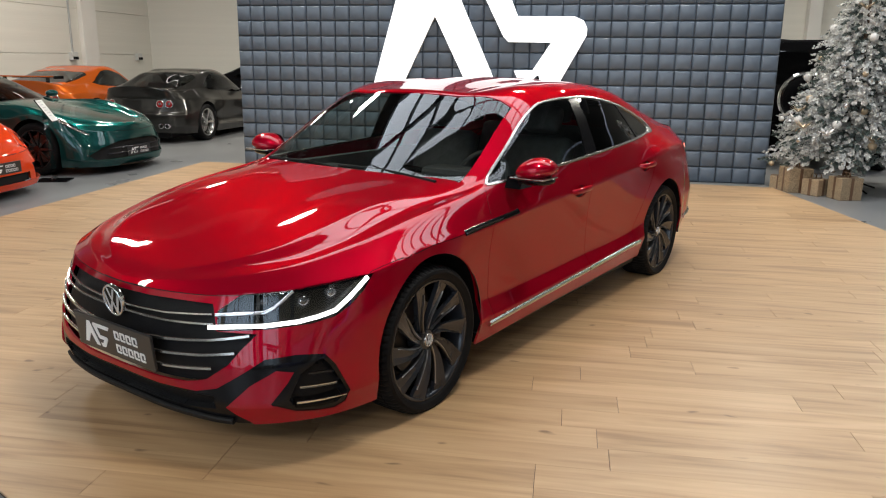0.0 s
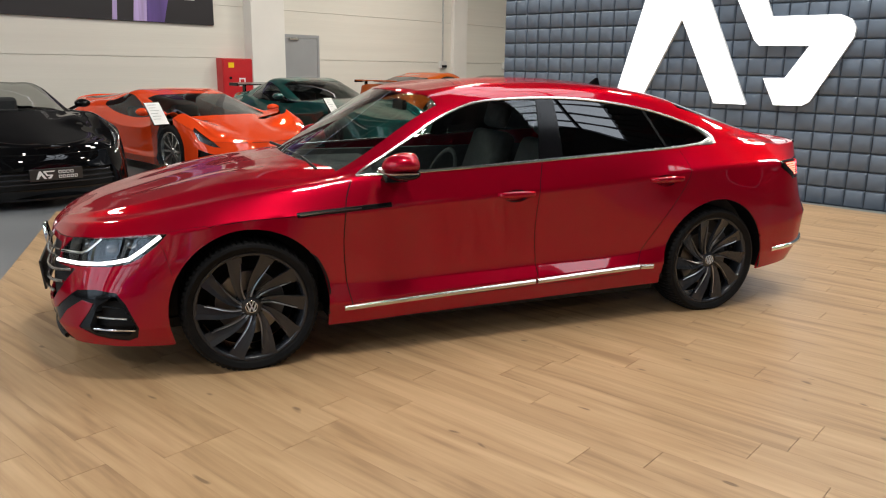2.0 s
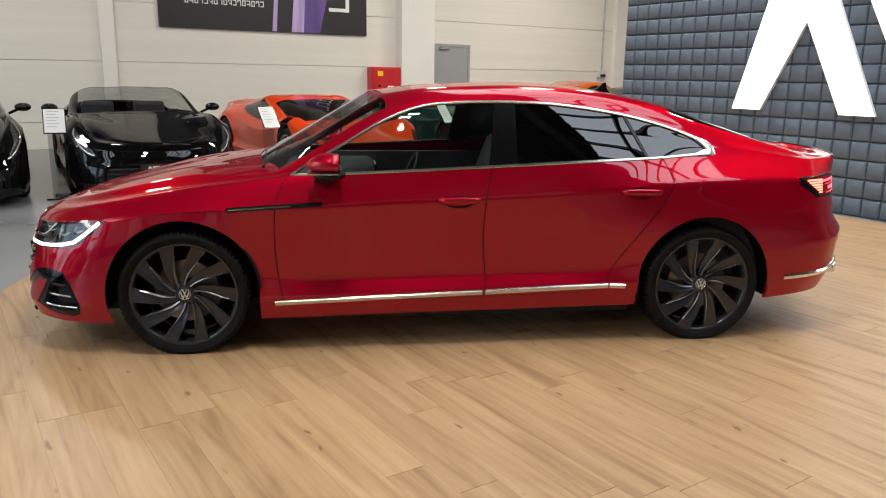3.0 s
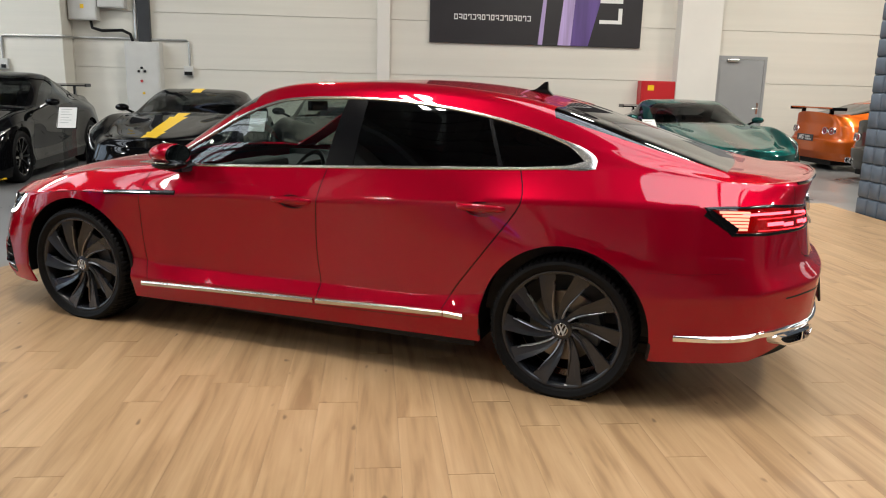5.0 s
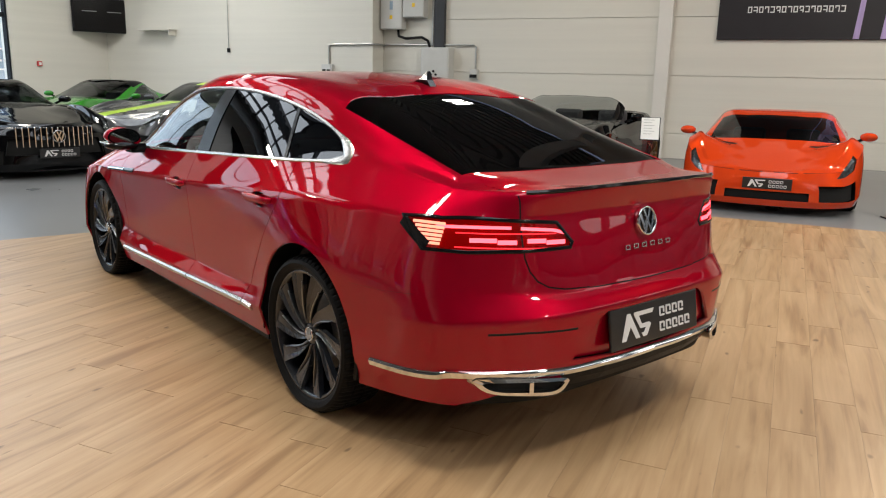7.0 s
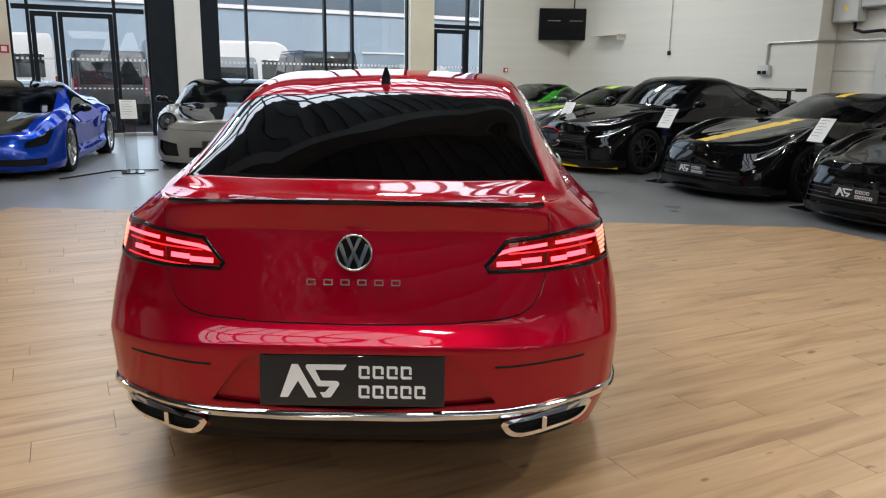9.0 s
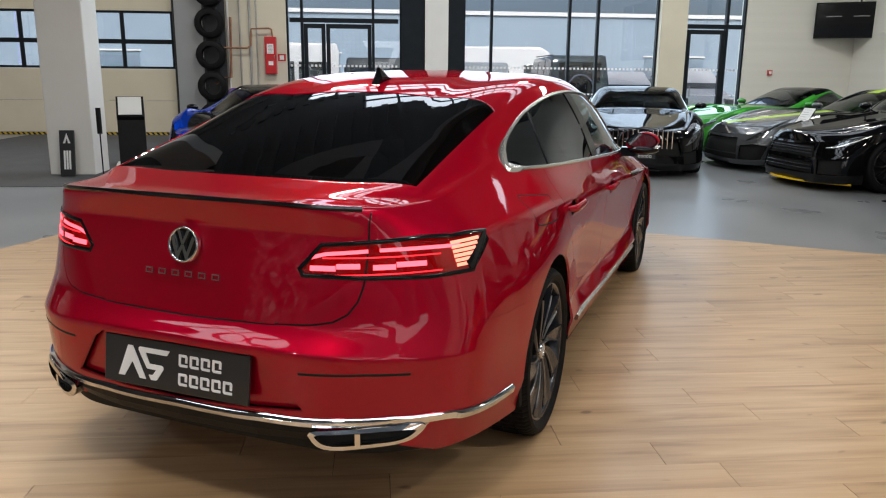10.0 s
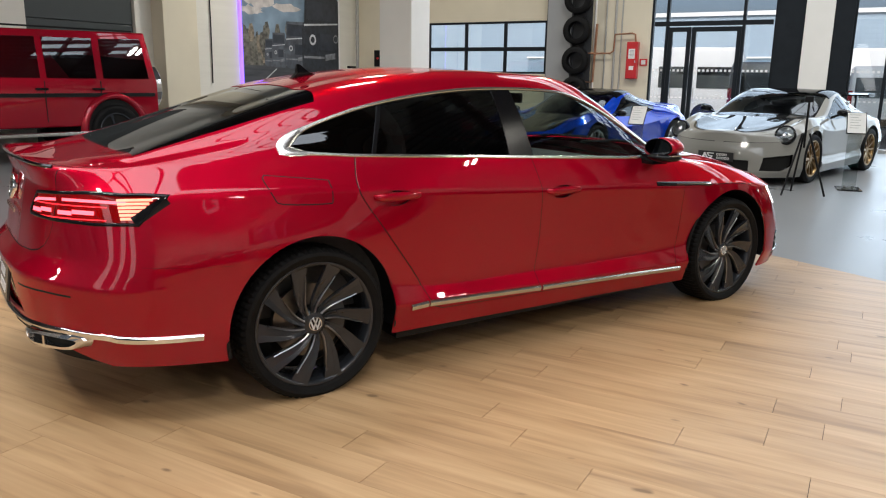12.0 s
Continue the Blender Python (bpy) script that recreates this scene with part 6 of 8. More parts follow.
        part("pipe_void", lathe([(.0005, -.005), (.037, -.005)], 20, "x", m=pose(-wb / 2 - sp["rear"] + .05, y, .33)), "dark", car)
    if sp.get("splitter"):
        xf = wb / 2 + sp["front"]
        bm = bmesh.new()
        pts = [(xf + .03 - (abs(u) ** 2.2) * .42, u * sp["w"] * .93) for u in np.linspace(-1, 1, 17)]
        add_prism(bm, pts + [(xf - .5, sp["w"] * .6), (xf - .5, -sp["w"] * .6)], sp["clear_z"], sp["clear_z"] + .022, "z")
        part("front_splitter", bm, sp["splitter"], car, "thin front splitter")
    if sp.get("wing"):
        xw, zw = sp["wing"]
        w = part("rear_wing", box(-.14, .14, -.68, .68, -.012, .012, .006, pose(xw, 0, zw, 0, 6, 0)), sp.get("wing_mat", "black_gloss"), car)
        for y in (-.45, .45):
            part("wing_strut", box(xw - .05, xw + .03, y - .015, y + .015, zw - .30, zw - .01), "black_gloss", w)
        for y in (-.68, .68):
            part("wing_plate", box(xw - .16, xw + .14, y - .008, y + .008, zw - .035, zw + .025, .004), "black_gloss", w)
    return car


def ring_poly(s0, s1, t0, t1):
    return [(s0, t0), (s1, t0), (s1, t1), (s0, t1)]


M.update({
    "glass_bg": glass("dark_car_glass", (0.27, 0.285, 0.285)),
    "glass_clear": glass("clear_bg_glass", (0.5, 0.52, 0.51)),
    "p_black": paint("black_paint", (0.0030, 0.0030, 0.0035), 0.0, 0.3, 0.75),
    "p_orange": paint("orange_red_paint", (0.72, 0.060, 0.010), 0.1, 0.25),
    "p_green": paint("deep_teal_paint", (0.008, 0.050, 0.047), 0.5, 0.3),
    "p_grey": paint("dark_grey_paint", (0.032, 0.031, 0.029), 0.6, 0.3),
    "p_copper": paint("copper_orange_paint", (0.52, 0.105, 0.012), 0.45, 0.3),
    "p_silver": mat("satin_grey_paint", (0.20, 0.20, 0.19), 0.42, 0.6, coat=0.2, var=0.04, scale=600),
    "p_steel": paint("steel_grey_paint", (0.085, 0.088, 0.092), 0.5, 0.34),
    "p_chalk": paint("chalk_grey_paint", (0.27, 0.265, 0.245), 0.05, 0.3),
    "p_lime": paint("bright_green_paint", (0.034, 0.205, 0.022), 0.3, 0.3),
    "p_blue": paint("electric_blue_paint", (0.006, 0.043, 0.360), 0.4, 0.25),
    "p_darkred": paint("cherry_red_paint", (0.33, 0.006, 0.020), 0.3, 0.25),
    # dark paint lifted and blued for window haze and sky reflection
    "p_hazed": paint("hazed_dark_paint", (0.06, 0.078, 0.09), 0.1, 0.3),
    "p_white": paint("white_van_paint", (0.70, 0.71, 0.72), 0.0, 0.3),
    "yellow": mat("yellow_stripe", (0.88, 0.56, 0.004), 0.35, coat=0.15, var=0.03),
    "lime": mat("lime_stripe", (0.40, 0.62, 0.02), 0.4, coat=0.4, var=0.03),
    "gold_rim": mat("bronze_rim", (0.33, 0.21, 0.09), 0.3, 0.9, var=0.06),
    "silver_rim": mat("silver_rim", (0.55, 0.55, 0.54), 0.25, 0.95, var=0.05),
    "black_rim": mat("black_rim", (0.012, 0.012, 0.013), 0.25, 0.5, coat=0.5, var=0.05),
    "carbon": mat("carbon_weave", (0.012, 0.012, 0.012), 0.3, coat=0.8, var=0.5, scale=260, spec=0.0),
    "headlamp": mat("headlamp_inner", (0.24, 0.25, 0.26), 0.18, 0.7, var=0.5, scale=25),
    "tail_dark": mat("tail_lamp_red", (0.25, 0.008, 0.010), 0.15, coat=1.0, var=0.1),
})

BASE = dict(front=.95, wb=2.65, rear=.95, w=.97, wheel=.345, roof=1.28, cowl=.95, cowl_z=.93, ws=.15, rg=-.95, rg_z=1.16, deck=-1.75, deck_z=.98, tail_z=.96, nose_z=.66, belt=.94, clear=.11, clear_z=.10, hips=.02)
LAMP_GT = [(2.6, 3.35), (3.9, 3.65), (4.35, 4.6), (3.6, 4.5), (2.9, 3.95)]


def spec(**kw):
    d = dict(BASE)
    d.update(kw)
    return d


# south row, all nose to the stage
other_car("orange_sports_car", (-2.48, -6.28), 90, spec(paint="p_orange", front=1.0, wb=2.70, rear=1.05, w=1.0, roof=1.13, cowl=1.30, cowl_z=.80, ws=.35, rg=-.55, rg_z=1.09, deck=-1.75, deck_z=.96, tail_z=.93, nose_z=.50, belt=.80, ws_drop=.06, house=1.0, rim="silver_rim", spokes=10, plate=(2.36, .36),
    patches=(("front_intake", ring_poly(1.55, 3.6, 1.05, 2.5), "dark", -.05), ("grille", ring_poly(-.2, 1.2, 1.0, 1.8), "dark", -.03), ("headlamp", [(2.5, 3.3), (3.6, 3.4), (4.0, 4.5), (3.2, 4.35)], "headlamp", -.02))), "orange wedge-shaped sports car parked beside the stage")
other_car("teal_coupe", (-5.2, -6.2), 87, spec(paint="p_green", front=.93, wb=2.70, rear=.85, w=.97, roof=1.28, cowl=.50, ws=-.25, rg=-1.15, rim="black_rim", plate=(2.27, .28), wing=(-1.95, 1.13), drl=((2.9, 3.6), (3.7, 3.75), (4.4, 4.65)), bars=((1.6, 1.9), (2.1, 1.7)), top_mat="p_green", stripe=(-.16, .16), stripe_mat="p_grey", splitter="black_gloss",
    patches=(("grille", [(-.2, 1.15), (2.6, 1.15), (2.95, 1.5), (2.2, 2.2), (1.2, 2.75), (-.2, 2.8)], "dark", -.04), ("headlamp", [(2.75, 3.5), (3.9, 3.8), (4.5, 4.75), (3.7, 4.5)], "headlamp", -.02))), "dark teal coupe with grey hood stripe beside the stage")
other_car("black_convertible", (.42, -5.98), 86, spec(paint="p_black", front=.98, wb=2.67, rear=.95, w=.97, roof=1.30, cowl=.72, ws=.0, rg=-1.0, rg_z=1.0, open=True, glass="glass_clear", rim="gold_rim", plate=(2.33, .36), bars=((1.55, 1.9), (1.9, 1.9), (2.25, 1.8)), drl=((2.7, 3.45), (3.6, 3.6), (4.3, 4.5)), splitter="black_gloss",
    patches=(("grille", ring_poly(-.2, 2.0, 1.15, 2.5), "dark", -.04), ("headlamp", LAMP_GT, "headlamp", -.02))), "glossy black open convertible with bronze wheels")
other_car("black_striped_coupe", (2.75, -6.12), 88, spec(paint="p_black", front=.98, wb=2.72, rear=.92, w=.97, roof=1.27, cowl=.55, ws=-.15, rg=-1.15, rim="black_rim", plate=(2.36, .34), bars=((1.5, 2.1), (1.8, 2.1), (2.1, 2.0)), drl=((2.9, 3.35), (3.8, 3.6), (4.8, 4.8)), stripe=(-.10, .10), stripe_mat="yellow", splitter="black_gloss", nose_z=.68,
    patches=(("grille", ring_poly(-.2, 2.2, 1.2, 2.4), "dark", -.04), ("headlamp", [(2.8, 3.3), (3.7, 3.4), (4.9, 4.9), (4.2, 4.8), (3.4, 4.0)], "headlamp", -.02))), "black coupe with a yellow stripe along its hood")
other_car("black_saloon", (5.56, -5.98), 93, spec(paint="p_black", front=.90, wb=2.98, rear=1.10, w=.95, roof=1.46, cowl=.95, cowl_z=1.0, ws=.30, rg=-1.05, rg_z=1.33, deck=-1.85, deck_z=1.10, tail_z=1.08, nose_z=.76, belt=1.06, dlo=DLO_SALOON, door_end=8.1, rim="black_rim", bars=((2.75, 1.5), (3.05, 1.5), (3.35, 1.5), (1.5, 1.5), (1.8, 1.5)), drl=((2.3, 3.4), (3.2, 3.45), (4.2, 3.95)), splitter="yellow", wing=(-2.3, 1.27),
    patches=(("grille", ring_poly(-.2, 1.6, 2.45, 3.75), "dark", -.03), ("front_intake", ring_poly(1.9, 3.2, 1.2, 2.3), "dark", -.03), ("lower_grille", ring_poly(-.2, 1.6, 1.2, 2.1), "dark", -.03), ("headlamp", [(2.2, 3.3), (3.6, 3.5), (4.3, 4.0), (3.2, 3.98)], "headlamp", -.02))), "black sports saloon with a yellow-edged splitter")
other_car("grey_green_coupe", (7.75, -6.0), 91, spec(paint="p_steel", front=.90, wb=2.63, rear=.90, w=.98, roof=1.28, cowl=.30, ws=-.45, rg=-1.25, rg_z=1.12, nose_z=.74, rim="black_rim", top_mat="p_black", stripe=(-.16, .16), stripe_mat="lime", splitter="black_gloss",
    patches=(("grille", ring_poly(-.2, 1.7, 1.6, 3.5), "dark", -.03), ("lower_grille", ring_poly(-.2, 1.75, .9, 1.5), "dark", -.02), ("front_intake", [(1.85, 1.0), (3.4, 1.0), (3.75, 2.2), (2.9, 2.75), (1.95, 2.5)], "dark", -.03), ("headlamp", [(2.3, 3.1), (3.7, 3.6), (4.3, 4.6), (3.2, 4.1)], "headlamp", -.02))), "satin grey coupe with a lime hood stripe")
other_car("green_coupe", (10.15, -6.0), 99, spec(paint="p_lime", front=.90, wb=2.63, rear=.90, w=.98, roof=1.28, cowl=.30, ws=-.45, rg=-1.25, rg_z=1.12, nose_z=.74, rim="black_rim", top_mat="p_black", splitter="black_gloss",
    patches=(("grille", ring_poly(-.2, 1.7, 1.6, 3.3), "dark", -.03), ("headlamp", [(2.3, 3.1), (3.7, 3.6), (4.3, 4.6), (3.2, 4.1)], "headlamp", -.02))), "bright green coupe with black roof")
# small yellow badges and lower grille bars on the two black sports cars
for ob, x, z in ((bpy.data.objects["black_convertible"], 2.02, .665), (bpy.data.objects["black_striped_coupe"], 2.07, .695)):
    part("nose_badge", box(-.030, .030, -.022, .022, -.004, .004, .002, pose(x, 0, z, 0, 18, 0)), "yellow", ob, "small yellow badge")
# east row, nose to the stage
amg = other_car("black_roadster", (7.17, -3.54), 162, spec(paint="p_black", front=.90, wb=2.63, rear=.90, w=.98, roof=1.28, cowl=.30, ws=-.45, rg=-1.25, rg_z=1.12, nose_z=.72, rim="black_rim", plate=(2.25, .34), splitter="black_gloss",
    patches=(("grille", ring_poly(-.2, 2.0, 1.9, 3.5), "dark", -.04), ("front_intake", ring_poly(2.1, 3.4, 1.1, 2.3), "dark", -.03), ("headlamp", [(2.4, 3.0), (3.6, 3.4), (4.4, 4.6), (3.3, 4.2)], "headlamp", -.02))), "glossy black coupe with a barred chrome grille")
for k in range(15):
    y = -.49 + k * .07
    part("grille_slat", box(2.205 - abs(y) ** 2 * .42, 2.235 - abs(y) ** 2 * .42, y - .008, y + .008, .42, .68, .004), "chrome", amg)
round_badge(amg, "front_badge", pose(2.255, 0, .56, 0, 0, 90), .085)
other_car("chalk_rear_engine_coupe", (8.15, -.52), 164, spec(paint="p_chalk", front=.98, wb=2.46, rear=1.10, w=1.0, roof=1.31, cowl=.92, cowl_z=.93, ws=.25, rg=-.75, rg_z=1.20, deck=-1.85, deck_z=.86, tail_z=.84, nose_z=.72, belt=.96, rim="gold_rim", plate=(2.245, .37), hood_mat="carbon", top_mat="p_black", wing=(-1.95, 1.22), mirror="black_gloss", splitter="black_gloss",
    patches=(("front_intake", [(1.75, 1.1), (2.9, 1.1), (3.55, 1.5), (3.6, 2.35), (2.9, 2.5), (1.95, 2.3)], "dark", -.05), ("grille", ring_poly(-.2, 1.25, .95, 2.0), "dark", -.05)), round_lamp=(3.25, 4.45, .135)), "chalk grey coupe with a black carbon hood and bronze wheels")
other_car("blue_supercar", (8.08, 2.68), 166, spec(paint="p_blue", front=1.05, wb=2.67, rear=.95, w=1.03, roof=1.25, cowl=1.25, cowl_z=.82, ws=.35, rg=-.60, rg_z=1.14, deck=-1.70, deck_z=.96, tail_z=.94, nose_z=.56, belt=.83, house=.9, rim="silver_rim", plate=(2.44, .36), hood_mat="carbon", top_mat="p_black", mirror="black_gloss", splitter="black_gloss",
    patches=(("headlamp", [(2.0, 2.9), (3.3, 3.0), (3.9, 4.2), (3.0, 4.3), (2.2, 3.6)], "dark", -.03), ("grille", ring_poly(-.2, 3.0, 1.0, 1.7), "dark", -.03))), "electric blue supercar with a dark carbon hood")
# behind the feature wall
other_car("grey_grand_tourer", (-9.1, -7.1), 179, spec(by="rear", paint="p_grey", front=.95, wb=2.95, rear=1.0, w=.96, roof=1.34, cowl=.55, ws=-.1, rg=-1.25, rg_z=1.26, deck=-2.1, deck_z=1.0, tail_z=1.0, rim="silver_rim", spokes=5, pipes=(-.62, -.50, .50, .62), rear_lamps=((13.30, 3.55, .072), (12.75, 3.55, .072))), "dark grey grand tourer with round red tail lamps")
other_car("copper_coupe", (-9.45, -9.7), 182, spec(by="rear", paint="p_copper", front=.95, wb=2.78, rear=.95, w=.95, roof=1.37, cowl=.70, ws=.05, rg=-1.1, rg_z=1.27, deck=-1.9, deck_z=1.06, tail_z=1.06, belt=1.0, rim="silver_rim", wing=(-2.15, 1.16), wing_mat="p_copper", plate=(-2.36, .60), rear_lamps=((13.35, 3.5, .07), (12.8, 3.5, .07))), "copper orange coupe with a rear wing and round lamps")
other_car("black_estate", (-14.2, -7.6), 100, spec(by="rear", paint="p_black", front=.9, wb=2.9, rear=1.0, w=.94, roof=1.48, cowl=.9, cowl_z=1.02, ws=.3, rg=-1.4, rg_z=1.38, deck=-2.0, deck_z=1.12, tail_z=1.1, belt=1.08, dlo=DLO_SALOON, rim="silver_rim"), "black car parked behind the grey tourer")
other_car("red_hatchback", (-9.0, -3.55), 152, spec(by="rear", paint="p_darkred", front=.9, wb=2.7, rear=.9, w=.93, roof=1.30, cowl=.8, ws=.2, rg=-1.1), "red car mostly hidden by the feature wall")


def off_roader(name, m, paint_mat, label, seen_from_outside=False):
    """Upright boxy 4x4: flat sides, flared arches, spare wheel on the tail."""
    g = thing(name, m, label, "car", "" if not seen_from_outside else "cars in the yard")
    side = [(2.05, .50), (2.15, .62), (2.15, 1.02), (1.0, 1.10), (.93, 1.13), (.50, 1.86), (-2.10, 1.90), (-2.22, 1.12), (-2.22, .50)]
    bm = bmesh.new()
    add_prism(bm, side, -.86, .86)
    for v in bm.verts:
        if v.co.z > 1.2:
            v.co.y *= .86
    bmesh.ops.bevel(bm, geom=[e for e in bm.edges], offset=.03, segments=3, affect="EDGES", profile=.5)
    part("body_shell", bm, paint_mat, g, smooth=True)
    for sgn in (1, -1):
        def quad(pts, mt, nm, off=.006, parent=g):
            bm = bmesh.new()
            vs = []
            for x, z in pts:
                y = .86 - max(0, z - 1.12) / .76 * .12
                vs.append(((x, y), z))
            a = [bm.verts.new((x, sgn * (y + off), z)) for (x, y), z in vs]
            b = [bm.verts.new((x, sgn * (y - .01), z)) for (x, y), z in vs]
            n = len(a)
            bm.faces.new(a)
            bm.faces.new(b[::-1])
            for i in range(n):
                bm.faces.new((a[i], b[i], b[(i + 1) % n], a[(i + 1) % n]))
            bmesh.ops.recalc_face_normals(bm, faces=bm.faces[:])
            return part(nm, bm, mt, parent)
        quad([(.78, 1.20), (.50, 1.76), (-.32, 1.77), (-.32, 1.20)], "glass_bg", "side_window")
        quad([(-.42, 1.20), (-.42, 1.77), (-1.18, 1.78), (-1.18, 1.20)], "glass_bg", "side_window")
        quad([(-1.30, 1.20), (-1.30, 1.78), (-2.00, 1.80), (-2.07, 1.20)], "glass_bg", "side_window")
        for x in (.86, -.37, -1.24):
            quad([(x, .58), (x, 1.16), (x - .008, 1.16), (x - .008, .58)], "dark", "door_gap", .007)
        quad([(1.95, .93), (1.95, .985), (-2.15, .985), (-2.15, .93)], "black_plastic", "rub_strip", .016)
        for x in (-.25, -1.12):
            h = quad([(x + .02, 1.03), (x + .02, 1.06), (x - .16, 1.06), (x - .16, 1.03)], "black_gloss", "door_handle", .03)
        part("running_board", box(-.95, .90, .80 * sgn - .10, .80 * sgn + .14, .38, .43, .01), "alu", g, "bright running board")
        for x in (1.42, -1.43):
            bm = bmesh.new()
            add_lathe(bm, [(.46, .80), (.47, .92), (.53, .93), (.56, .84)], 22, a0=radians(-8), a1=radians(188), m=pose(x, 0, .44) @ Matrix.Diagonal((1, sgn, 1, 1)))
            part("wheel_flare", bm, paint_mat, g, smooth=True)
            bm = bmesh.new()
            add_prism(bm, [(x + .455 * math.cos(a), .44 + .455 * math.sin(a)) for a in np.linspace(0, math.tau, 25)[:-1]], sgn * .70, sgn * .872)
            part("arch_void", bm, "dark", g)
            car_wheel(g, x, sgn * .80, .405, sgn, "rim", 5, .27, .70)
    part("rear_bumper", box(-2.34, -2.20, -.84, .84, .48, .66, .03), paint_mat, g)
    part("front_bumper", box(2.10, 2.32, -.86, .86, .48, .72, .03), paint_mat, g)
    part("rear_window", box(-2.225, -2.165, -.58, .58, 1.24, 1.74, .01, None), "glass_bg", g)
    sw = part("spare_wheel_cover", lathe([(.0005, .20), (.30, .20), (.36, .17), (.37, .0), (.33, -.06)], 36, "x", m=pose(-2.38, .05, 1.06, 0, 0, 180)), "black_gloss", g, "round spare wheel cover", smooth=True)
    part("cover_rim", lathe([(.34, .18), (.365, .195), (.385, .17), (.385, .0)], 36, "x", m=pose(-2.38, .05, 1.06, 0, 0, 180)), "chrome", sw)
    bm = bmesh.new()
    add_prism(bm, [(.95, 1.15), (.55, 1.78), (.53, 1.78), (.93, 1.15)], -.70, .70)
    part("windscreen", bm, "glass_bg", g)
    for sgn in (1, -1):
        part("roof_rail", box(-1.9, .4, sgn * .70 - .012, sgn * .70 + .012, 1.90, 1.925, .006), "black_plastic", g)
        part("tail_lamp", box(-2.235, -2.21, sgn * .74 - .07, sgn * .74 + .07, .72, .92, .006), "tail_dark", g)
    return g


off_roader("red_off_roader", pose(3.0, 9.95, 0, 0, 0, 170) @ Matrix.Diagonal((1.02, 1.05, 1.08, 1)), "p_darkred", "cherry red boxy off-roader with a spare wheel on its tail")
off_roader("black_off_roader", pose(-9.3, 5.4, 0, 0, 0, 150), "p_black", "black boxy off-roader behind the fir tree")


def van(name, m, L, W, H, hood, paint_mat, label, windows=True):
    """Panel van: sloped nose, flat sides, wheel arches, panes and lamps."""
    v = thing(name, m, label, "van", "vans in the yard")
    side = [(L / 2, .45), (L / 2, .85), (L / 2 - hood, 1.18), (L / 2 - hood - .75, H - .18), (L / 2 - hood - 1.1, H), (-L / 2 + .08, H - .02), (-L / 2, H - .3), (-L / 2, .42)]
    bm = bmesh.new()
    add_prism(bm, side, -W / 2, W / 2)
    for q in bm.verts:
        if q.co.z > 1.2:
            q.co.y *= .92
    bmesh.ops.bevel(bm, geom=bm.edges[:], offset=.08, segments=3, affect="EDGES", profile=.5)
    part("body_shell", bm, paint_mat, v, smooth=True)
    for sgn in (1, -1):
        y = sgn * W / 2 * .975
        spans = [(L / 2 - hood - 1.7, L / 2 - hood - .75)]
        if windows:
            n = int((L - hood - 2.2) / 1.25)
            spans += [(-L / 2 + .3 + k * 1.25, -L / 2 + 1.4 + k * 1.25) for k in range(n)]
        for a, b in spans:
            part("side_window", box(a, b, y - .02, y + .02, 1.25, min(1.95, H - .25), .01), "glass_bg", v)
        for x in (L / 2 - .95, -L / 2 + 1.1):
            bm = bmesh.new()
            add_prism(bm, [(x + .40 * math.cos(a), .36 + .40 * math.sin(a)) for a in np.linspace(0, math.tau, 21)[:-1]], sgn * (W / 2 - .2), sgn * (W / 2 + .01))
            part("arch_void", bm, "dark", v)
            car_wheel(v, x, sgn * (W / 2 - .12), .345, sgn, "silver_rim", 5, .24)
        part("tail_lamp", box(-L / 2 - .02, -L / 2 + .04, sgn * (W / 2 - .09) - .06, sgn * (W / 2 - .09) + .06, .8, 1.3, .01), "tail_dark", v)
        part("headlamp", box(L / 2 - .12, L / 2 + .02, sgn * (W / 2 - .22) - .16, sgn * (W / 2 - .22) + .16, .72, .92, .02), "headlamp", v)
    part("rear_window", box(-L / 2 - .015, -L / 2 + .03, -W / 2 * .80, W / 2 * .80, 1.12, min(1.9, H - .30), .01), "glass_bg", v)
    bm = bmesh.new()
    x0, x1 = L / 2 - hood - .02, L / 2 - hood - .72
    add_prism(bm, [(x0 + .02, 1.20), (x1 + .02, H - .24), (x1 - .04, H - .24), (x0 - .04, 1.20)], -W / 2 * .84, W / 2 * .84)
    part("windscreen", bm, "glass_bg", v)
    part("bumper", box(-L / 2 - .06, -L / 2 + .1, -W / 2 * .95, W / 2 * .95, .40, .62, .03), "black_plastic", v)
    return v


van("white_high_van", pose(25.3, -4.3, -.06, 0, 0, 270), 6.6, 2.0, 2.62, .95, "p_white", "white high-roof passenger van in the yard")
van("white_low_van", pose(20.35, -2.39, -.06, 0, 0, 0), 5.1, 1.92, 1.92, .95, "p_white", "white van parked beyond the window")
van("white_curved_van", pose(23.5, 5.0, -.06, 0, 0, 95), 6.2, 2.0, 2.60, 1.1, "p_white", "white high van beyond the glass door")
van("grey_van", pose(20.5, .53, -.06, 0, 0, 0), 4.9, 1.9, 2.02, .95, "p_silver", "grey van beyond the glass door")
van("pale_van", pose(20.8, -9.6, -.06, 0, 0, 178), 4.9, 1.9, 1.85, .95, "p_white", "white van beyond the side door")
off_roader("dark_off_roader", pose(18.75, -5.05, -.06, 0, 0, 0) @ Matrix.Diagonal((1, 1, 1.1, 1)), "p_hazed", "dark boxy off-roader parked beyond the window", True)
van("white_city_van", pose(20.6, -7.4, -.06, 0, 0, 178), 4.5, 1.85, 1.72, 1.0, "p_white", "small white van parked beyond the window")
van("white_gate_van", pose(20.5, 7.0, -.06, 0, 0, 90), 4.6, 1.85, 1.62, 1.0, "p_white", "white car beyond the gate")
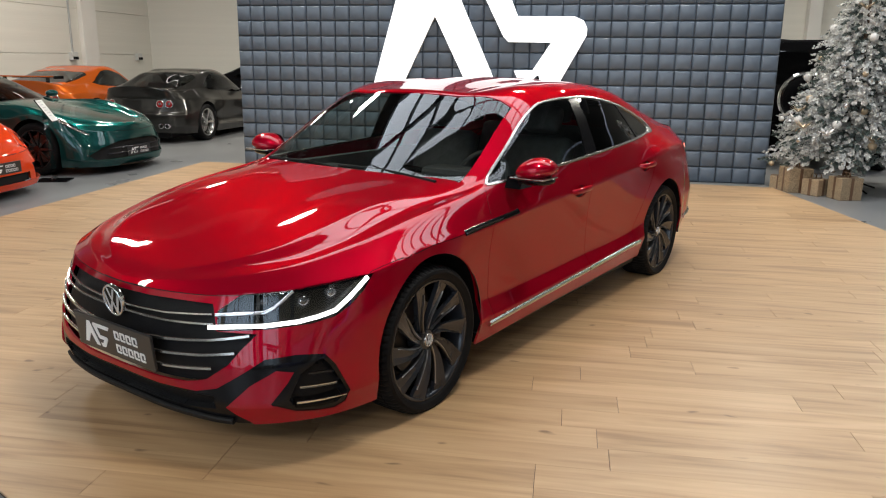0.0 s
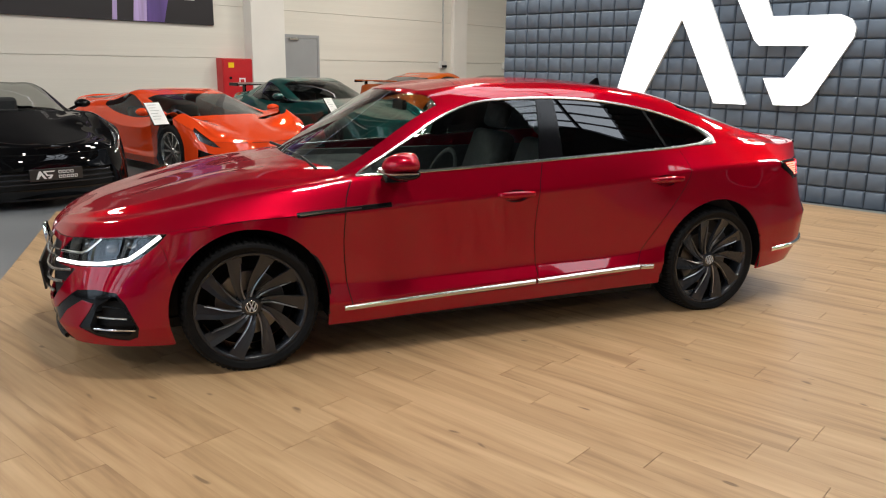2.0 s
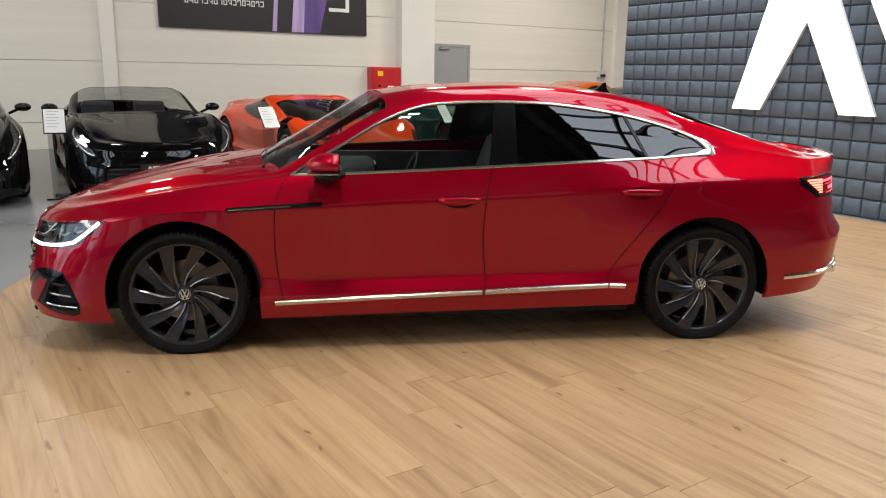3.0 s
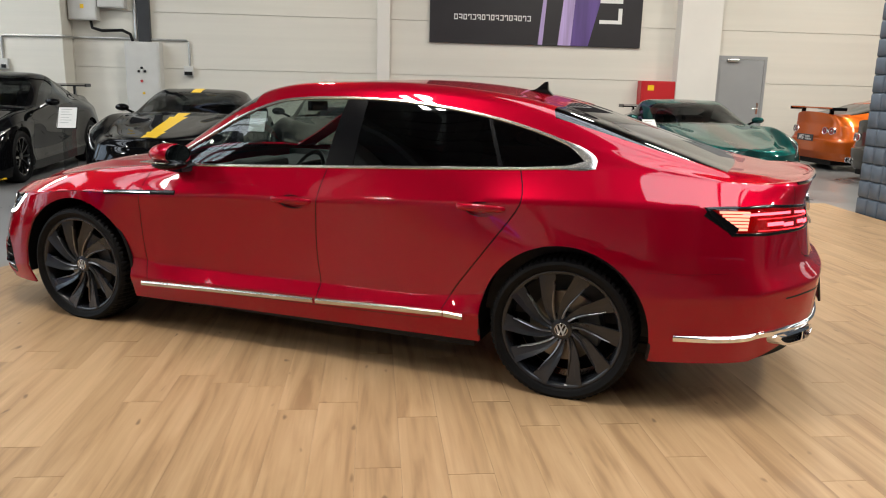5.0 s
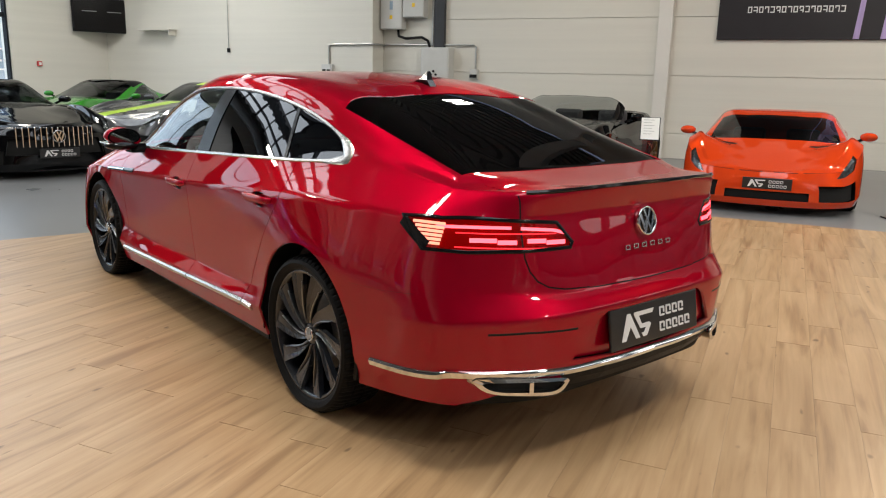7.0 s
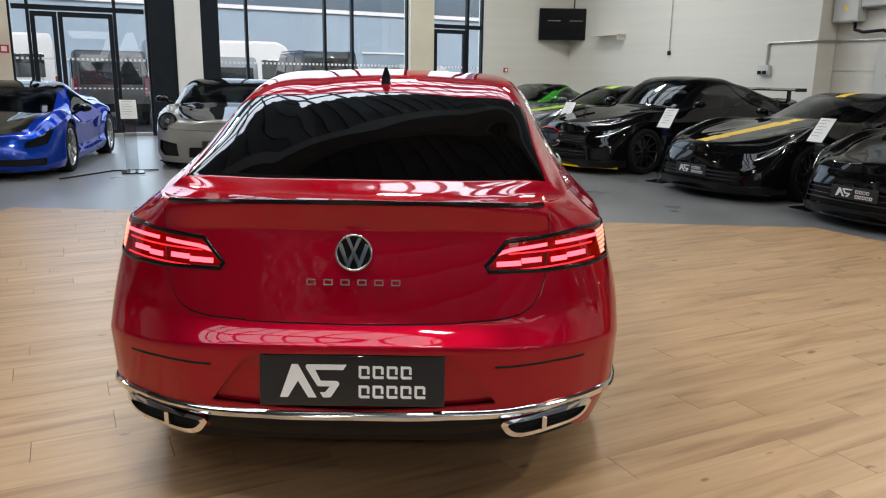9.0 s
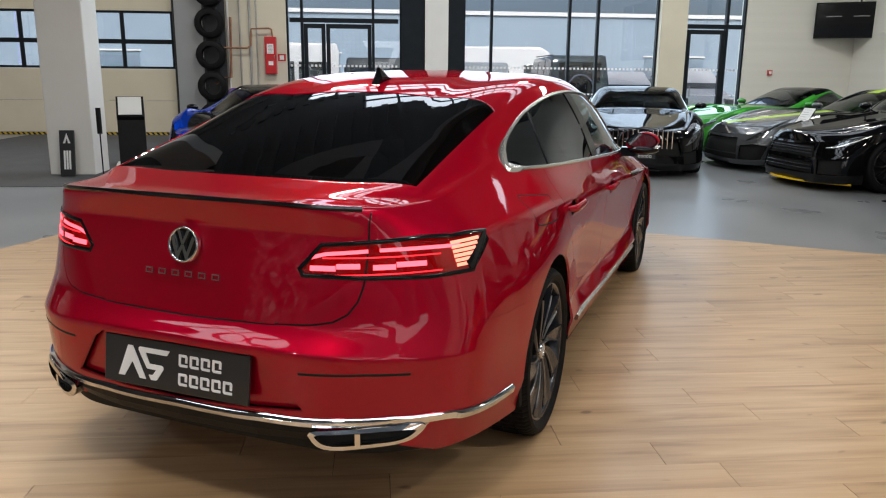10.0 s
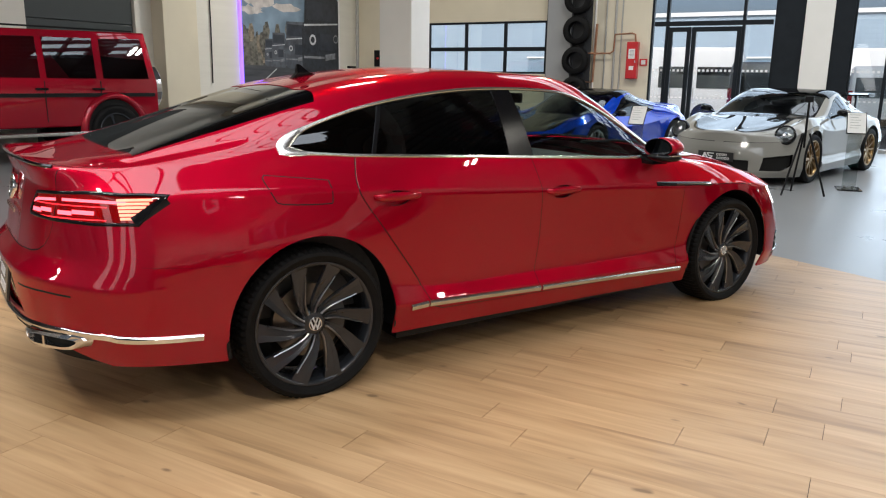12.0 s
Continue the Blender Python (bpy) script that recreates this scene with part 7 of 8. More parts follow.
# ---- feature wall with its mark ----
M_AS = pose(-5.795, -.35, 0, 0, 0, 88)
as_wall = structure("feature_wall", box(-3.71, 3.66, .03, .30, 0, 4.14), "steel_dark", "slate blue padded feature wall behind the car", "wall", m=M_AS)
mark = thing("wall_mark", M_AS, "large glowing white two-stroke mark on the padded wall", "sign")
for nm, pts in (("first_stroke", MARK_A),
                ("second_stroke", MARK_S)):
    part(nm, prism(pts, -.060, -.055), "sign_glow", mark, "glowing white face")
    part(nm + "_body", prism(pts, -.0545, -.008), "sign_side", mark)

# ---- fittings on the south wall ----
f = thing("fire_hose_cabinet", pose(-6.23, Y_S, 0), "red fire hose cabinet on the white wall", "cabinet")
part("cabinet_body", box(-.46, .46, 0, .24, .70, 1.62, .01), "fire_red", f)
part("cabinet_door", box(-.44, .44, .242, .256, .72, 1.60, .004), "fire_red", f)
part("sticker", box(-.10, .06, .257, .259, 1.02, 1.20), "white_paint", f)
part("sticker_mark", box(-.07, .03, .2595, .261, 1.05, 1.17), "fire_red", f)
part("notice", box(.18, .32, .257, .259, 1.42, 1.53), "yellow", f)
part("lock", lathe([(.0005, .02), (.03, .02), (.03, 0)], 16, m=pose(.28, .256, 1.2)), "black_plastic", f)

d = thing("door_2", pose(-8.09, Y_S, 0), "plain grey steel door in the wall", "door", kind="structure")
part("door_frame", add_box(add_box(box(-.56, -.50, 0, .03, 0, 2.20), .50, .56, 0, .03, 0, 2.20), -.50, .50, 0, .03, 2.13, 2.20), "grey_door", d)
part("door_leaf", box(-.495, .495, .002, .022, .01, 2.125, .003), "grey_door", d)
part("door_closer", box(.10, .36, .03, .075, 2.07, 2.125, .006), "alu", d)
h = part("door_plate", box(-.45, -.41, .023, .028, .96, 1.20), "alu", d)
part("lever", tube([(-.43, .03, 1.08), (-.43, .07, 1.08), (-.31, .07, 1.08)], .009, 6), "alu", h)

sg = thing("wall_banner", pose(-3.47, Y_S + .01, 0), "black banner with purple streaks and pale letter blocks", "sign")
part("banner_cloth", box(-2.27, 2.27, 0, .045, 2.30, 4.90, .006), "banner_black", sg)
def streak(x0b, x1b, x0t, x1t, mt, dy):
    part("print_streak", prism([(x0b, 2.31), (x1b, 2.31), (x1t, 4.88), (x0t, 4.88)], .046, .046 + dy), mt, sg)
streak(-1.12, -.72, -1.75, -.95, "banner_purple", .002)
streak(-.74, -.46, -.90, -.70, "banner_lilac", .003)
streak(-.13, -.03, -.30, -.26, "banner_lilac", .002)
for k in range(17):
    x = .14 + k * .0967
    bm = box(x, x + .0725, .046, .049, 2.871, 2.891)
    add_box(bm, x, x + .017, .046, .049, 2.779, 2.871)
    if k % 3:
        add_box(bm, x + .0555, x + .0725, .046, .049, 2.845 if k % 2 else 2.779, 2.871)
    if k % 4 != 1:
        add_box(bm, x + .017, x + .0555 + .017 * (k % 3 == 0), .046, .049, 2.779 + .03 * (k % 2), 2.797 + .03 * (k % 2))
    part("letter_block", bm, "plate_ink", sg)
for k in range(5):
    z = 2.78 + k * .42
    bm = box(-1.83, -1.34, .046, .050, z, z + .075)
    add_box(bm, -1.83, -1.745, .046, .050, z + .075, z + .32)
    if k % 2:
        add_box(bm, -1.425, -1.34, .046, .050, z + .075, z + .32)
    part("large_letter_block", bm, "plate_ink", sg)

e = thing("switch_cabinet", pose(4.59, Y_S, 0), "grey steel electrical cabinet on the wall", "cabinet")
part("cabinet_body", box(-.34, .34, 0, .28, .55, 2.13, .01), "box_grey", e)
part("cabinet_door", box(-.31, .31, .281, .296, .58, 2.09, .004), "box_grey", e)
for x, z, mt in ((.02, 1.62, "black_plastic"), (.08, 1.55, "black_plastic"), (-.04, 1.55, "black_plastic"), (.03, 1.36, "fire_red"), (.0, 1.12, "yellow")):
    part("switch", lathe([(.0005, .03), (.022, .03), (.026, 0)], 14, m=pose(x, .296, z)), mt, e)
for x0, x1, z0 in ((5.44, 5.99, 2.52), (4.90, 5.42, 2.77)):
    b = thing("junction_box", pose((x0 + x1) / 2, Y_S, 0), "pale grey wall-mounted electrical box", "box", "electrical boxes")
    part("box_body", box((x0 - x1) / 2, (x1 - x0) / 2, 0, .22, z0, z0 + .95, .012), "box_grey", b)
    part("box_lid", box((x0 - x1) / 2 + .02, (x1 - x0) / 2 - .02, .221, .232, z0 + .02, z0 + .93, .006), "box_grey", b)
    part("box_label", box(-.05, .03, .233, .235, z0 + .42, z0 + .60), "facade_blue", b)
    part("box_warning", box(-.04, .03, .233, .235, z0 + .22, z0 + .30), "yellow", b)
for nm, pts, r, mt, lab in (("conduit", [(7.15, Y_S + .53, 1.72), (7.15, Y_S + .53, 2.13), (7.10, Y_S + .53, 2.17), (6.04, Y_S + .53, 2.18), (5.98, Y_S + .50, 2.18), (5.97, Y_S + .06, 2.19), (5.9, Y_S + .03, 2.19), (3.77, Y_S + .03, 2.19), (3.72, Y_S + .03, 2.15), (3.72, Y_S + .03, 1.66)], .022, "pipe", "grey conduit pipe along the wall"),
                            ("cable", [(5.62, Y_S + .05, 2.52), (5.58, Y_S + .10, 2.38), (5.40, Y_S + .10, 2.33), (5.0, Y_S + .10, 2.35), (4.86, Y_S + .08, 2.28), (4.82, Y_S + .06, 2.14)], .03, "black_plastic", "thick black cable loop on the wall"),
                            ("hanging_cable", [(10.04, Y_S + .52, 5.5), (10.04, Y_S + .52, 2.08)], .010, "pipe", "thin cable hanging down the wall"),
                            ("drop_conduit", [(-13.22, Y_S + .02, 5.5), (-13.22, Y_S + .02, 1.62)], .025, "pipe", "grey conduit dropping to a socket")):
    tagged(part(nm, tube(pts, r), mt), lab, "pipe")
dk = thing("cable_duct", pose(4.58, Y_S, 0), "dark vertical cable duct above the cabinet", "duct")
part("duct_tray", box(-.12, .12, 0, .10, 2.14, 6.2, .004), "steel_dark", dk)
part("duct_pipe", tube([(.17, .05, 2.2), (.17, .05, 6.2)], .03), "pipe", dk)
for x, y, z, w in ((7.18, Y_S + .50, 1.53, .28), (3.74, Y_S, 1.48, .18), (-13.2, Y_S, 1.46, .24), (-16.2, Y_S, 1.46, .24)):
    sk = thing("wall_socket", pose(x, y, z), "grey surface socket box on the wall", "socket", "sockets")
    part("socket_body", box(-w / 2, w / 2, 0, .10, 0, .20, .01), "box_grey", sk)
    for k in (-1, 1):
        part("socket_lid", box(k * w * .22 - .04, k * w * .22 + .04, .101, .13, .02, .09, .006), "black_plastic", sk)
tagged(part("hanging_switch", box(10.0, 10.08, Y_S + .502, Y_S + .54, 1.98, 2.08, .006), "black_plastic"), "small black pendant switch on a cable", "switch")
sh_ = thing("wall_shelf", pose(12.2, Y_S + .50, 2.50), "small white shelf bracket on the wall", "shelf")
part("shelf_board", box(-.54, .54, 0, .30, 0, .03, .004), "wall", sh_)
part("shelf_bracket", box(-.50, -.47, 0, .26, -.12, 0), "wall", sh_)
tvm = thing("wall_screen", pose(13.55, -11.05, 2.85, 0, 0, 62), "black switched-off screen on a wall arm", "television")
part("screen_body", box(-.98, .98, -.05, .02, -.42, .42, .01), "black_plastic", tvm)
part("screen_glass", box(-.95, .95, .021, .026, -.39, .39), "black_gloss", tvm)
for k in range(3):
    part("screen_slot", box(-.8 + k * .6, -.45 + k * .6, .027, .029, .08, .10), "ink", tvm)
part("screen_arm", tube([(0, -.05, .1), (0, -.25, .35), (0, -.25, 1.5)], .025), "steel_dark", tvm)
al = thing("alarm_call_point", pose(XE, -9.2, 1.60), "small red alarm call point on the wall", "alarm")
part("call_box", box(-.05, 0, -.06, .06, -.06, .06, .006), "fire_red", al)
part("call_glass", box(-.054, -.051, -.035, .035, -.035, .035), "white_paint", al)

# ---- pipe corner by the glass door ----
ex = thing("hydrant_cabinet", pose(XE, 2.98, 1.44), "narrow red fire hydrant cabinet on the cream wall", "cabinet")
part("cabinet_body", box(-.17, 0, -.13, .13, 0, .84, .01), "fire_red", ex)
dr = part("cabinet_door", box(-.186, -.171, -.12, .12, .01, .83, .004), "fire_red", ex)
part("label_plate", box(-.189, -.1865, -.075, .075, .46, .68), "white_paint", dr, "white instruction label")
bm = bmesh.new()
for k in range(6):
    add_box(bm, -.1905, -.1892, -.055, .055 - .02 * (k % 2), .49 + k * .03, .50 + k * .03)
part("label_bars", bm, "ink", dr)
part("label_plate", box(-.189, -.1865, -.06, .05, .20, .29), "white_paint", dr)
part("latch", box(-.20, -.187, -.10, -.08, .36, .42, .003), "chrome", dr)
sgn_ = thing("fire_sign", pose(XE, 2.74, 1.74), "small red pictogram plate beside the cabinet", "sign")
part("sign_plate", box(-.012, 0, -.09, .09, 0, .16), "fire_red", sgn_)
part("sign_mark", box(-.016, -.013, -.05, .05, .03, .13), "white_paint", sgn_)
for k, y in enumerate((3.30, 3.45, 3.68, 3.95, 4.15)):
    tagged(part("riser_pipe", tube([(XE - (.027 if k % 2 else .017), y, .4 if k % 2 else .9), (XE - (.027 if k % 2 else .017), y, 5.6)], .028 if k % 2 else .018), "pipe" if k != 3 else "column"), "vertical service pipe on the cream wall", "pipe", "service pipes")
tagged(part("heating_pipe", tube([(XE - .16, 4.2, 2.02), (XE - .18, 3.5, 2.02), (XE - .18, 3.42, 2.08), (XE - .18, 3.40, 2.45), (XE - .18, 3.0, 2.47), (XE - .08, 2.95, 2.45), (XE - .08, 2.92, 2.2)], .022), "copper"), "copper heating pipe on the cream wall", "pipe")
tagged(part("valve_pipe", tube([(XE - .16, 4.25, 1.2), (XE - .16, 4.1, 1.35), (XE - .16, 3.9, 1.35), (XE - .16, 3.86, 2.7)], .03), "copper"), "copper pipe with valves on the wall", "pipe")
rk = thing("tyre_rack", pose(XE - .32, 4.30, 0), "dark wall rack with stacked tyres beside the grey column", "rack")
for z in (.45, 1.15, 1.85, 2.55, 3.25):
    t = part("tyre", lathe([(.20, -.09), (.31, -.10), (.33, -.06), (.33, .06), (.31, .10), (.20, .09), (.20, -.09)], 28, "x", m=pose(0, 0, z)), "rubber", rk, smooth=True)
part("backing_panel", box(.145, .165, -.32, .32, .1, 3.65), "steel_dark", rk)
for y in (-.16, .16):
    part("rack_rail", box(.10, .14, y - .02, y + .02, .1, 3.6), "steel_dark", rk)
chr_ = thing("tool_trolley", pose(XE - .55, 3.45, 0), "dark trolley with a purple cover by the wall", "trolley")
part("trolley_frame", box(-.22, .22, -.40, .40, .12, .86, .02), "steel_dark", chr_)
part("cover", box(-.26, .26, -.44, .44, .861, 1.12, .10), M["banner_purple"], chr_, "crumpled purple cover")
for x in (-.17, .17):
    for y in (-.33, .33):
        part("castor", lathe([(.0005, -.02), (.06, -.02), (.06, .02), (.0005, .02)], 16, m=pose(x, y, .06)), "rubber", chr_)

# ---- north-east corner ----
po = thing("wall_poster", pose(11.22, Y_N - .12, 0), "large photo print of dark off-roaders in a violet-lit frame", "poster")
part("poster_board", box(-1.82, 1.82, -.05, 0, .90, 3.62), "print_sky", po)
leaf = random.Random(5)
for x, z, w, hh in ((-1.25, 3.12, .55, .16), (-.85, 3.32, .7, .12), (-1.5, 2.88, .4, .10), (-.25, 3.02, .5, .10), (1.35, 3.52, .6, .06)):
    outline = [(x + w * math.cos(q) * leaf.uniform(.8, 1.1), z + hh * math.sin(q) * leaf.uniform(.6, 1.2)) for q in np.linspace(0, math.tau, 22)[:-1]]
    part("print_cloud", prism(outline, -.0515, -.0502), "print_cloud", po)
ridge = [(1.80 - k * .045, 2.50 + .30 * math.sin(k * .075 + .4) + leaf.uniform(-.16, .12)) for k in range(81)]
part("print_treeline", prism([(-1.80, 1.60), (1.80, 1.60)] + ridge, -.053, -.0517), "print_trees", po)
for k in range(26):
    x = leaf.uniform(-1.75, .2)
    z = leaf.uniform(1.75, 2.55)
    part("print_tree", prism([(x - .05, z - .2), (x + .05, z - .2), (x + .11, z), (x + .04, z + .22), (x - .05, z + .20), (x - .10, z + .02)], -.0547 + k * .00006 - .0003, -.0532), "print_trees" if k % 3 else "print_bark", po)
part("print_road", box(-1.80, 1.80, -.057, -.0548, .92, 1.62), "print_road", po)
part("print_line", prism([(-1.62, .98), (-1.54, .98), (-.66, 1.55), (-.70, 1.55)], -.059, -.0572), "print_light", po)
part("print_line", prism([(.80, 1.50), (1.80, 1.60), (1.80, 1.63), (.80, 1.525)], -.059, -.0572), "print_light", po)
# four boxy cars in a row, the nearest largest: cab, hood, pane, lamp ring, bumper line
for n, (x, z, w, hh, mt) in enumerate(((-.92, 1.60, .34, .66, "print_mid"), (-.60, 1.58, .50, .84, "print_mid"), (.02, 1.56, .78, 1.16, "print_mid"), (1.04, 1.48, 1.52, 1.92, "print_dark"))):
    d = -.060 - n * .006
    pv = part("print_car", prism([(x - w / 2, z + hh * .08), (x - w * .3, z), (x + w / 2, z), (x + w / 2, z + hh * .97), (x + w * .44, z + hh), (x - w * .40, z + hh * .98), (x - w * .43, z + hh * .66), (x - w / 2, z + hh * .58)], d, d + .0015), mt, po)
    part("print_pane", prism([(x - w * .38, z + hh * .69), (x + w * .44, z + hh * .69), (x + w * .40, z + hh * .93), (x - w * .35, z + hh * .93)], d - .002, d - .0005), "print_pane", pv)
    part("print_hood_line", prism([(x - w * .44, z + hh * .60), (x + w * .48, z + hh * .655), (x + w * .48, z + hh * .675), (x - w * .44, z + hh * .625)], d - .002, d - .0005), "print_light", pv)
    part("print_bumper_line", box(x - w * .46, x + w * .1, d - .002, d - .0005, z + hh * .185, z + hh * .215), "print_grey", pv)
    part("print_grille", box(x - w * .02, x + w * .34, d - .002, d - .0005, z + hh * .30, z + hh * .52), "print_pane", pv)
    part("print_plate", prism([(x + w * .12, z + hh * .16), (x + w * .40, z + hh * .19), (x + w * .40, z + hh * .27), (x + w * .12, z + hh * .24)], d - .002, d - .0005), "print_grey", pv)
    part("print_lamp", lathe([(w * .052, d - .0025), (w * .088, d - .0025)], 20, m=pose(x - w * .22, 0, z + hh * .43)), "print_light", pv)
    part("print_lamp", lathe([(w * .052, d - .0025), (w * .070, d - .0025)], 20, m=pose(x + w * .42, 0, z + hh * .46)), "print_grey", pv)
part("lit_edge_left", box(-1.88, -1.825, -.075, 0, .84, 3.66, .006), "purple_glow", po, "violet light strip")
part("lit_edge_bottom", box(-1.825, 1.88, -.075, 0, .84, .895, .006), "purple_glow", po, "violet light strip")
part("lit_edge_right", box(1.825, 1.88, -.075, 0, .90, 3.66, .006), "sign_side", po)
rd = thing("wall_heater", pose(13.78, Y_N, 0), "white box with pipes on the wall", "box")
part("heater_body", box(-.20, .22, -.20, 0, .98, 1.62, .02), "white_paint", rd)
part("heater_cap", box(-.17, .10, -.16, -.04, 1.622, 1.68, .01), "black_plastic", rd)
part("heater_pipe", tube([(.0, -.08, .98), (.0, -.08, .55), (.25, -.08, .45)], .025), "pipe", rd)
bx = thing("gate_control", pose(XE, 10.15, 1.9), "black gate control box on the wall", "box")
part("control_body", box(-.14, 0, -.13, .13, -.22, .22, .01), "black_plastic", bx)
part("control_knob", lathe([(.0005, -.17), (.03, -.17), (.03, -.14)], 12, "x"), "fire_red", bx)
tagged(part("wall_cable", tube([(8.45, Y_N - .15, 5.0), (8.47, Y_N - .15, 2.4), (8.45, Y_N - .15, 1.2)], .014), "black_plastic"), "cable hanging down the white wall", "cable")
tagged(part("floor_tap", tube([(7.45, Y_N - .38, .15), (7.45, Y_N - .38, .75), (7.45, Y_N - .52, .78)], .02), "pipe"), "standing tap pipe by the column", "tap")
tagged(part("corner_pipe", tube([(13.9, Y_N - .2, .0), (13.9, Y_N - .2, 5.0)], .045), "pipe"), "grey pipe in the corner", "pipe")


# ---- price stands and small stage gear ----
def info_stand(x, y, turn):
    s = thing("info_stand", pose(x, y, 0, 0, 0, turn), "clear acrylic stand with a white price card", "stand", "price stands")
    part("stand_base", box(-.20, .20, -.15, .15, 0, .016, .004), "black_gloss", s, "black base plate")
    part("acrylic_blade", box(-.003, .003, -.085, .085, .016, .86, 0, pose(.02, 0, 0, 0, -3, 0)), "acrylic", s, "clear acrylic upright")
    for k in (-1, 1):
        part("blade_clamp", box(-.012, .012, k * .05 - .015, k * .05 + .015, .016, .05, .003), "alu", s)
    card = part("card_holder", box(-.165, .165, -.12, .12, -.006, .004, .003), "black_gloss", s, "", pose(0, 0, .885, 0, 56, 0))
    part("card", box(-.154, .154, -.109, .109, .0045, .0065), "card", card, "white printed card")
    bm = bmesh.new()
    for k in range(6):
        add_box(bm, -.125 + k * .04, -.120 + k * .04, -.08, .05 - .03 * (k % 2), .007, .0076)
    part("print_rows", bm, "ink", card)
    return s


for x, y, turn in ((-3.9, -5.75, 108), (-1.07, -5.75, 100), (1.5, -5.75, 82), (3.93, -5.75, 98), (6.3, -5.75, 104), (7.45, -1.95, 188), (7.4, .96, 178)):
    info_stand(x, y, turn)
tp = thing("tripod", pose(6.45, -1.42, 0), "black camera tripod standing on the grey floor", "tripod")
for k in range(3):
    a = math.tau * k / 3 + .4
    part("leg", tube([(.05 * math.cos(a), .05 * math.sin(a), .78), (.30 * math.cos(a), .30 * math.sin(a), .01)], .013), "black_plastic", tp)
part("centre_post", tube([(0, 0, .60), (0, 0, 1.18)], .014), "black_plastic", tp)
part("tripod_head", box(-.03, .03, -.05, .05, 1.16, 1.24, .01), "black_plastic", tp)
ks = thing("info_kiosk", pose(8.05, 4.40, 0, 0, 0, 195), "dark slanted kiosk with a pale top panel", "kiosk")
part("kiosk_body", prism([(-.20, 0), (-.06, 0), (.0, .38), (.06, 0), (.20, 0), (.14, .70), (.22, .76), (.08, 1.06), (.0, 1.06), (-.22, .74), (-.10, .62)], -.20, .20), "black_plastic", ks)
part("kiosk_base", box(-.28, .30, -.26, .26, 0, .012, .003), "white_paint", ks, "white base plate")
part("kiosk_panel", prism([(.214, .785), (.228, .79), (.102, 1.055), (.090, 1.048)], -.17, .17), "card", ks)
bn = thing("leaning_plate", pose(6.42, 4.80, 0, 0, 8, 0), "dark narrow plate with a pale mark leaning on the pillar", "sign")
part("plate_board", box(-.015, .015, -.10, .10, 0, .64, .004), "plate", bn)
bm = bmesh.new()
add_prism(bm, [(-.05, .46), (0, .60), (.05, .46), (.02, .46), (0, .53), (-.02, .46)], -.019, -.016, "x")
for k in range(3):
    add_box(bm, -.019, -.016, -.05 + k * .035, -.025 + k * .035, .10, .36)
part("plate_blocks", bm, "plate_ink", bn)
ph = thing("light_stick", pose(6.35, 4.30, 0), "black stick light on a small foot", "lamp")
part("foot", lathe([(.0005, 0), (.13, 0), (.12, .02), (.0005, .03)], 20, "z"), "black_plastic", ph)
part("stick", tube([(0, 0, .02), (0, 0, .60)], .010), "black_plastic", ph)
part("head", tube([(0, 0, .60), (0, 0, .95)], .035), "black_plastic", ph)
tagged(part("floor_cable", tube([(6.9, 1.9, .012), (7.3, 1.5, .012), (7.6, 1.2, .012), (7.5, .6, .012)], .010), "black_plastic"), "thin black cable lying on the grey floor", "cable")

# ---- flocked fir and parcels ----
M.update({
    "flock": mat("flocked_needles", (0.60, 0.60, 0.58), 0.85, var=0.35, scale=30),
    "needle": mat("grey_green_needles", (0.085, 0.11, 0.10), 0.8, var=0.3, scale=20),
    "champagne": mat("champagne_leaf", (0.46, 0.36, 0.24), 0.45, 0.3, var=0.2, scale=20),
    "bauble_white": mat("white_bauble", (0.75, 0.73, 0.70), 0.35, var=0.05, scale=10),
    "bauble_silver": mat("silver_bauble", (0.6, 0.6, 0.6), 0.15, 0.9, var=0.05),
    "parcel": mat("glitter_parcel", (0.40, 0.30, 0.19), 0.5, 0.25, var=0.5, scale=90),
    "ribbon": mat("brown_ribbon", (0.16, 0.09, 0.05), 0.4, var=0.1),
    "bark": mat("bark", (0.09, 0.06, 0.04), 0.9, var=0.3, scale=20),
})
rng = random.Random(7)
TX, TY, TH_, TR = -5.55, 4.25, 2.75, .98
tr = thing("fir_tree", pose(TX, TY, 0), "snow-flocked fir tree with pale baubles behind gift parcels", "tree")
part("trunk", lathe([(.0005, .02), (.045, .02), (.03, 1.5), (.008, TH_)], 12, "z"), "bark", tr)
bm_a, bm_b = bmesh.new(), bmesh.new()


def sprig(bm, base, way, length, width):
    """A bushy twig: needles fanned round a short stem."""
    way = way.normalized()
    u = way.cross(Vector((0, 0, 1))).normalized()
    w = way.cross(u)
    for k in range(9):
        f = .12 + .88 * k / 8
        a = rng.random() * math.tau
        out = (u * math.cos(a) + w * math.sin(a)) * .75 + way * .8
        p = base + way * length * f
        q = p + out.normalized() * width * (1.1 - .45 * f)
        sdir = out.cross(way).normalized() * .0165
        n2 = out.cross(sdir).normalized() * .010
        v = [bm.verts.new(p - sdir), bm.verts.new(p + sdir), bm.verts.new((p + q) / 2 + n2 + sdir * .8), bm.verts.new(q), bm.verts.new((p + q) / 2 + n2 - sdir * .8)]
        bm.faces.new(v)


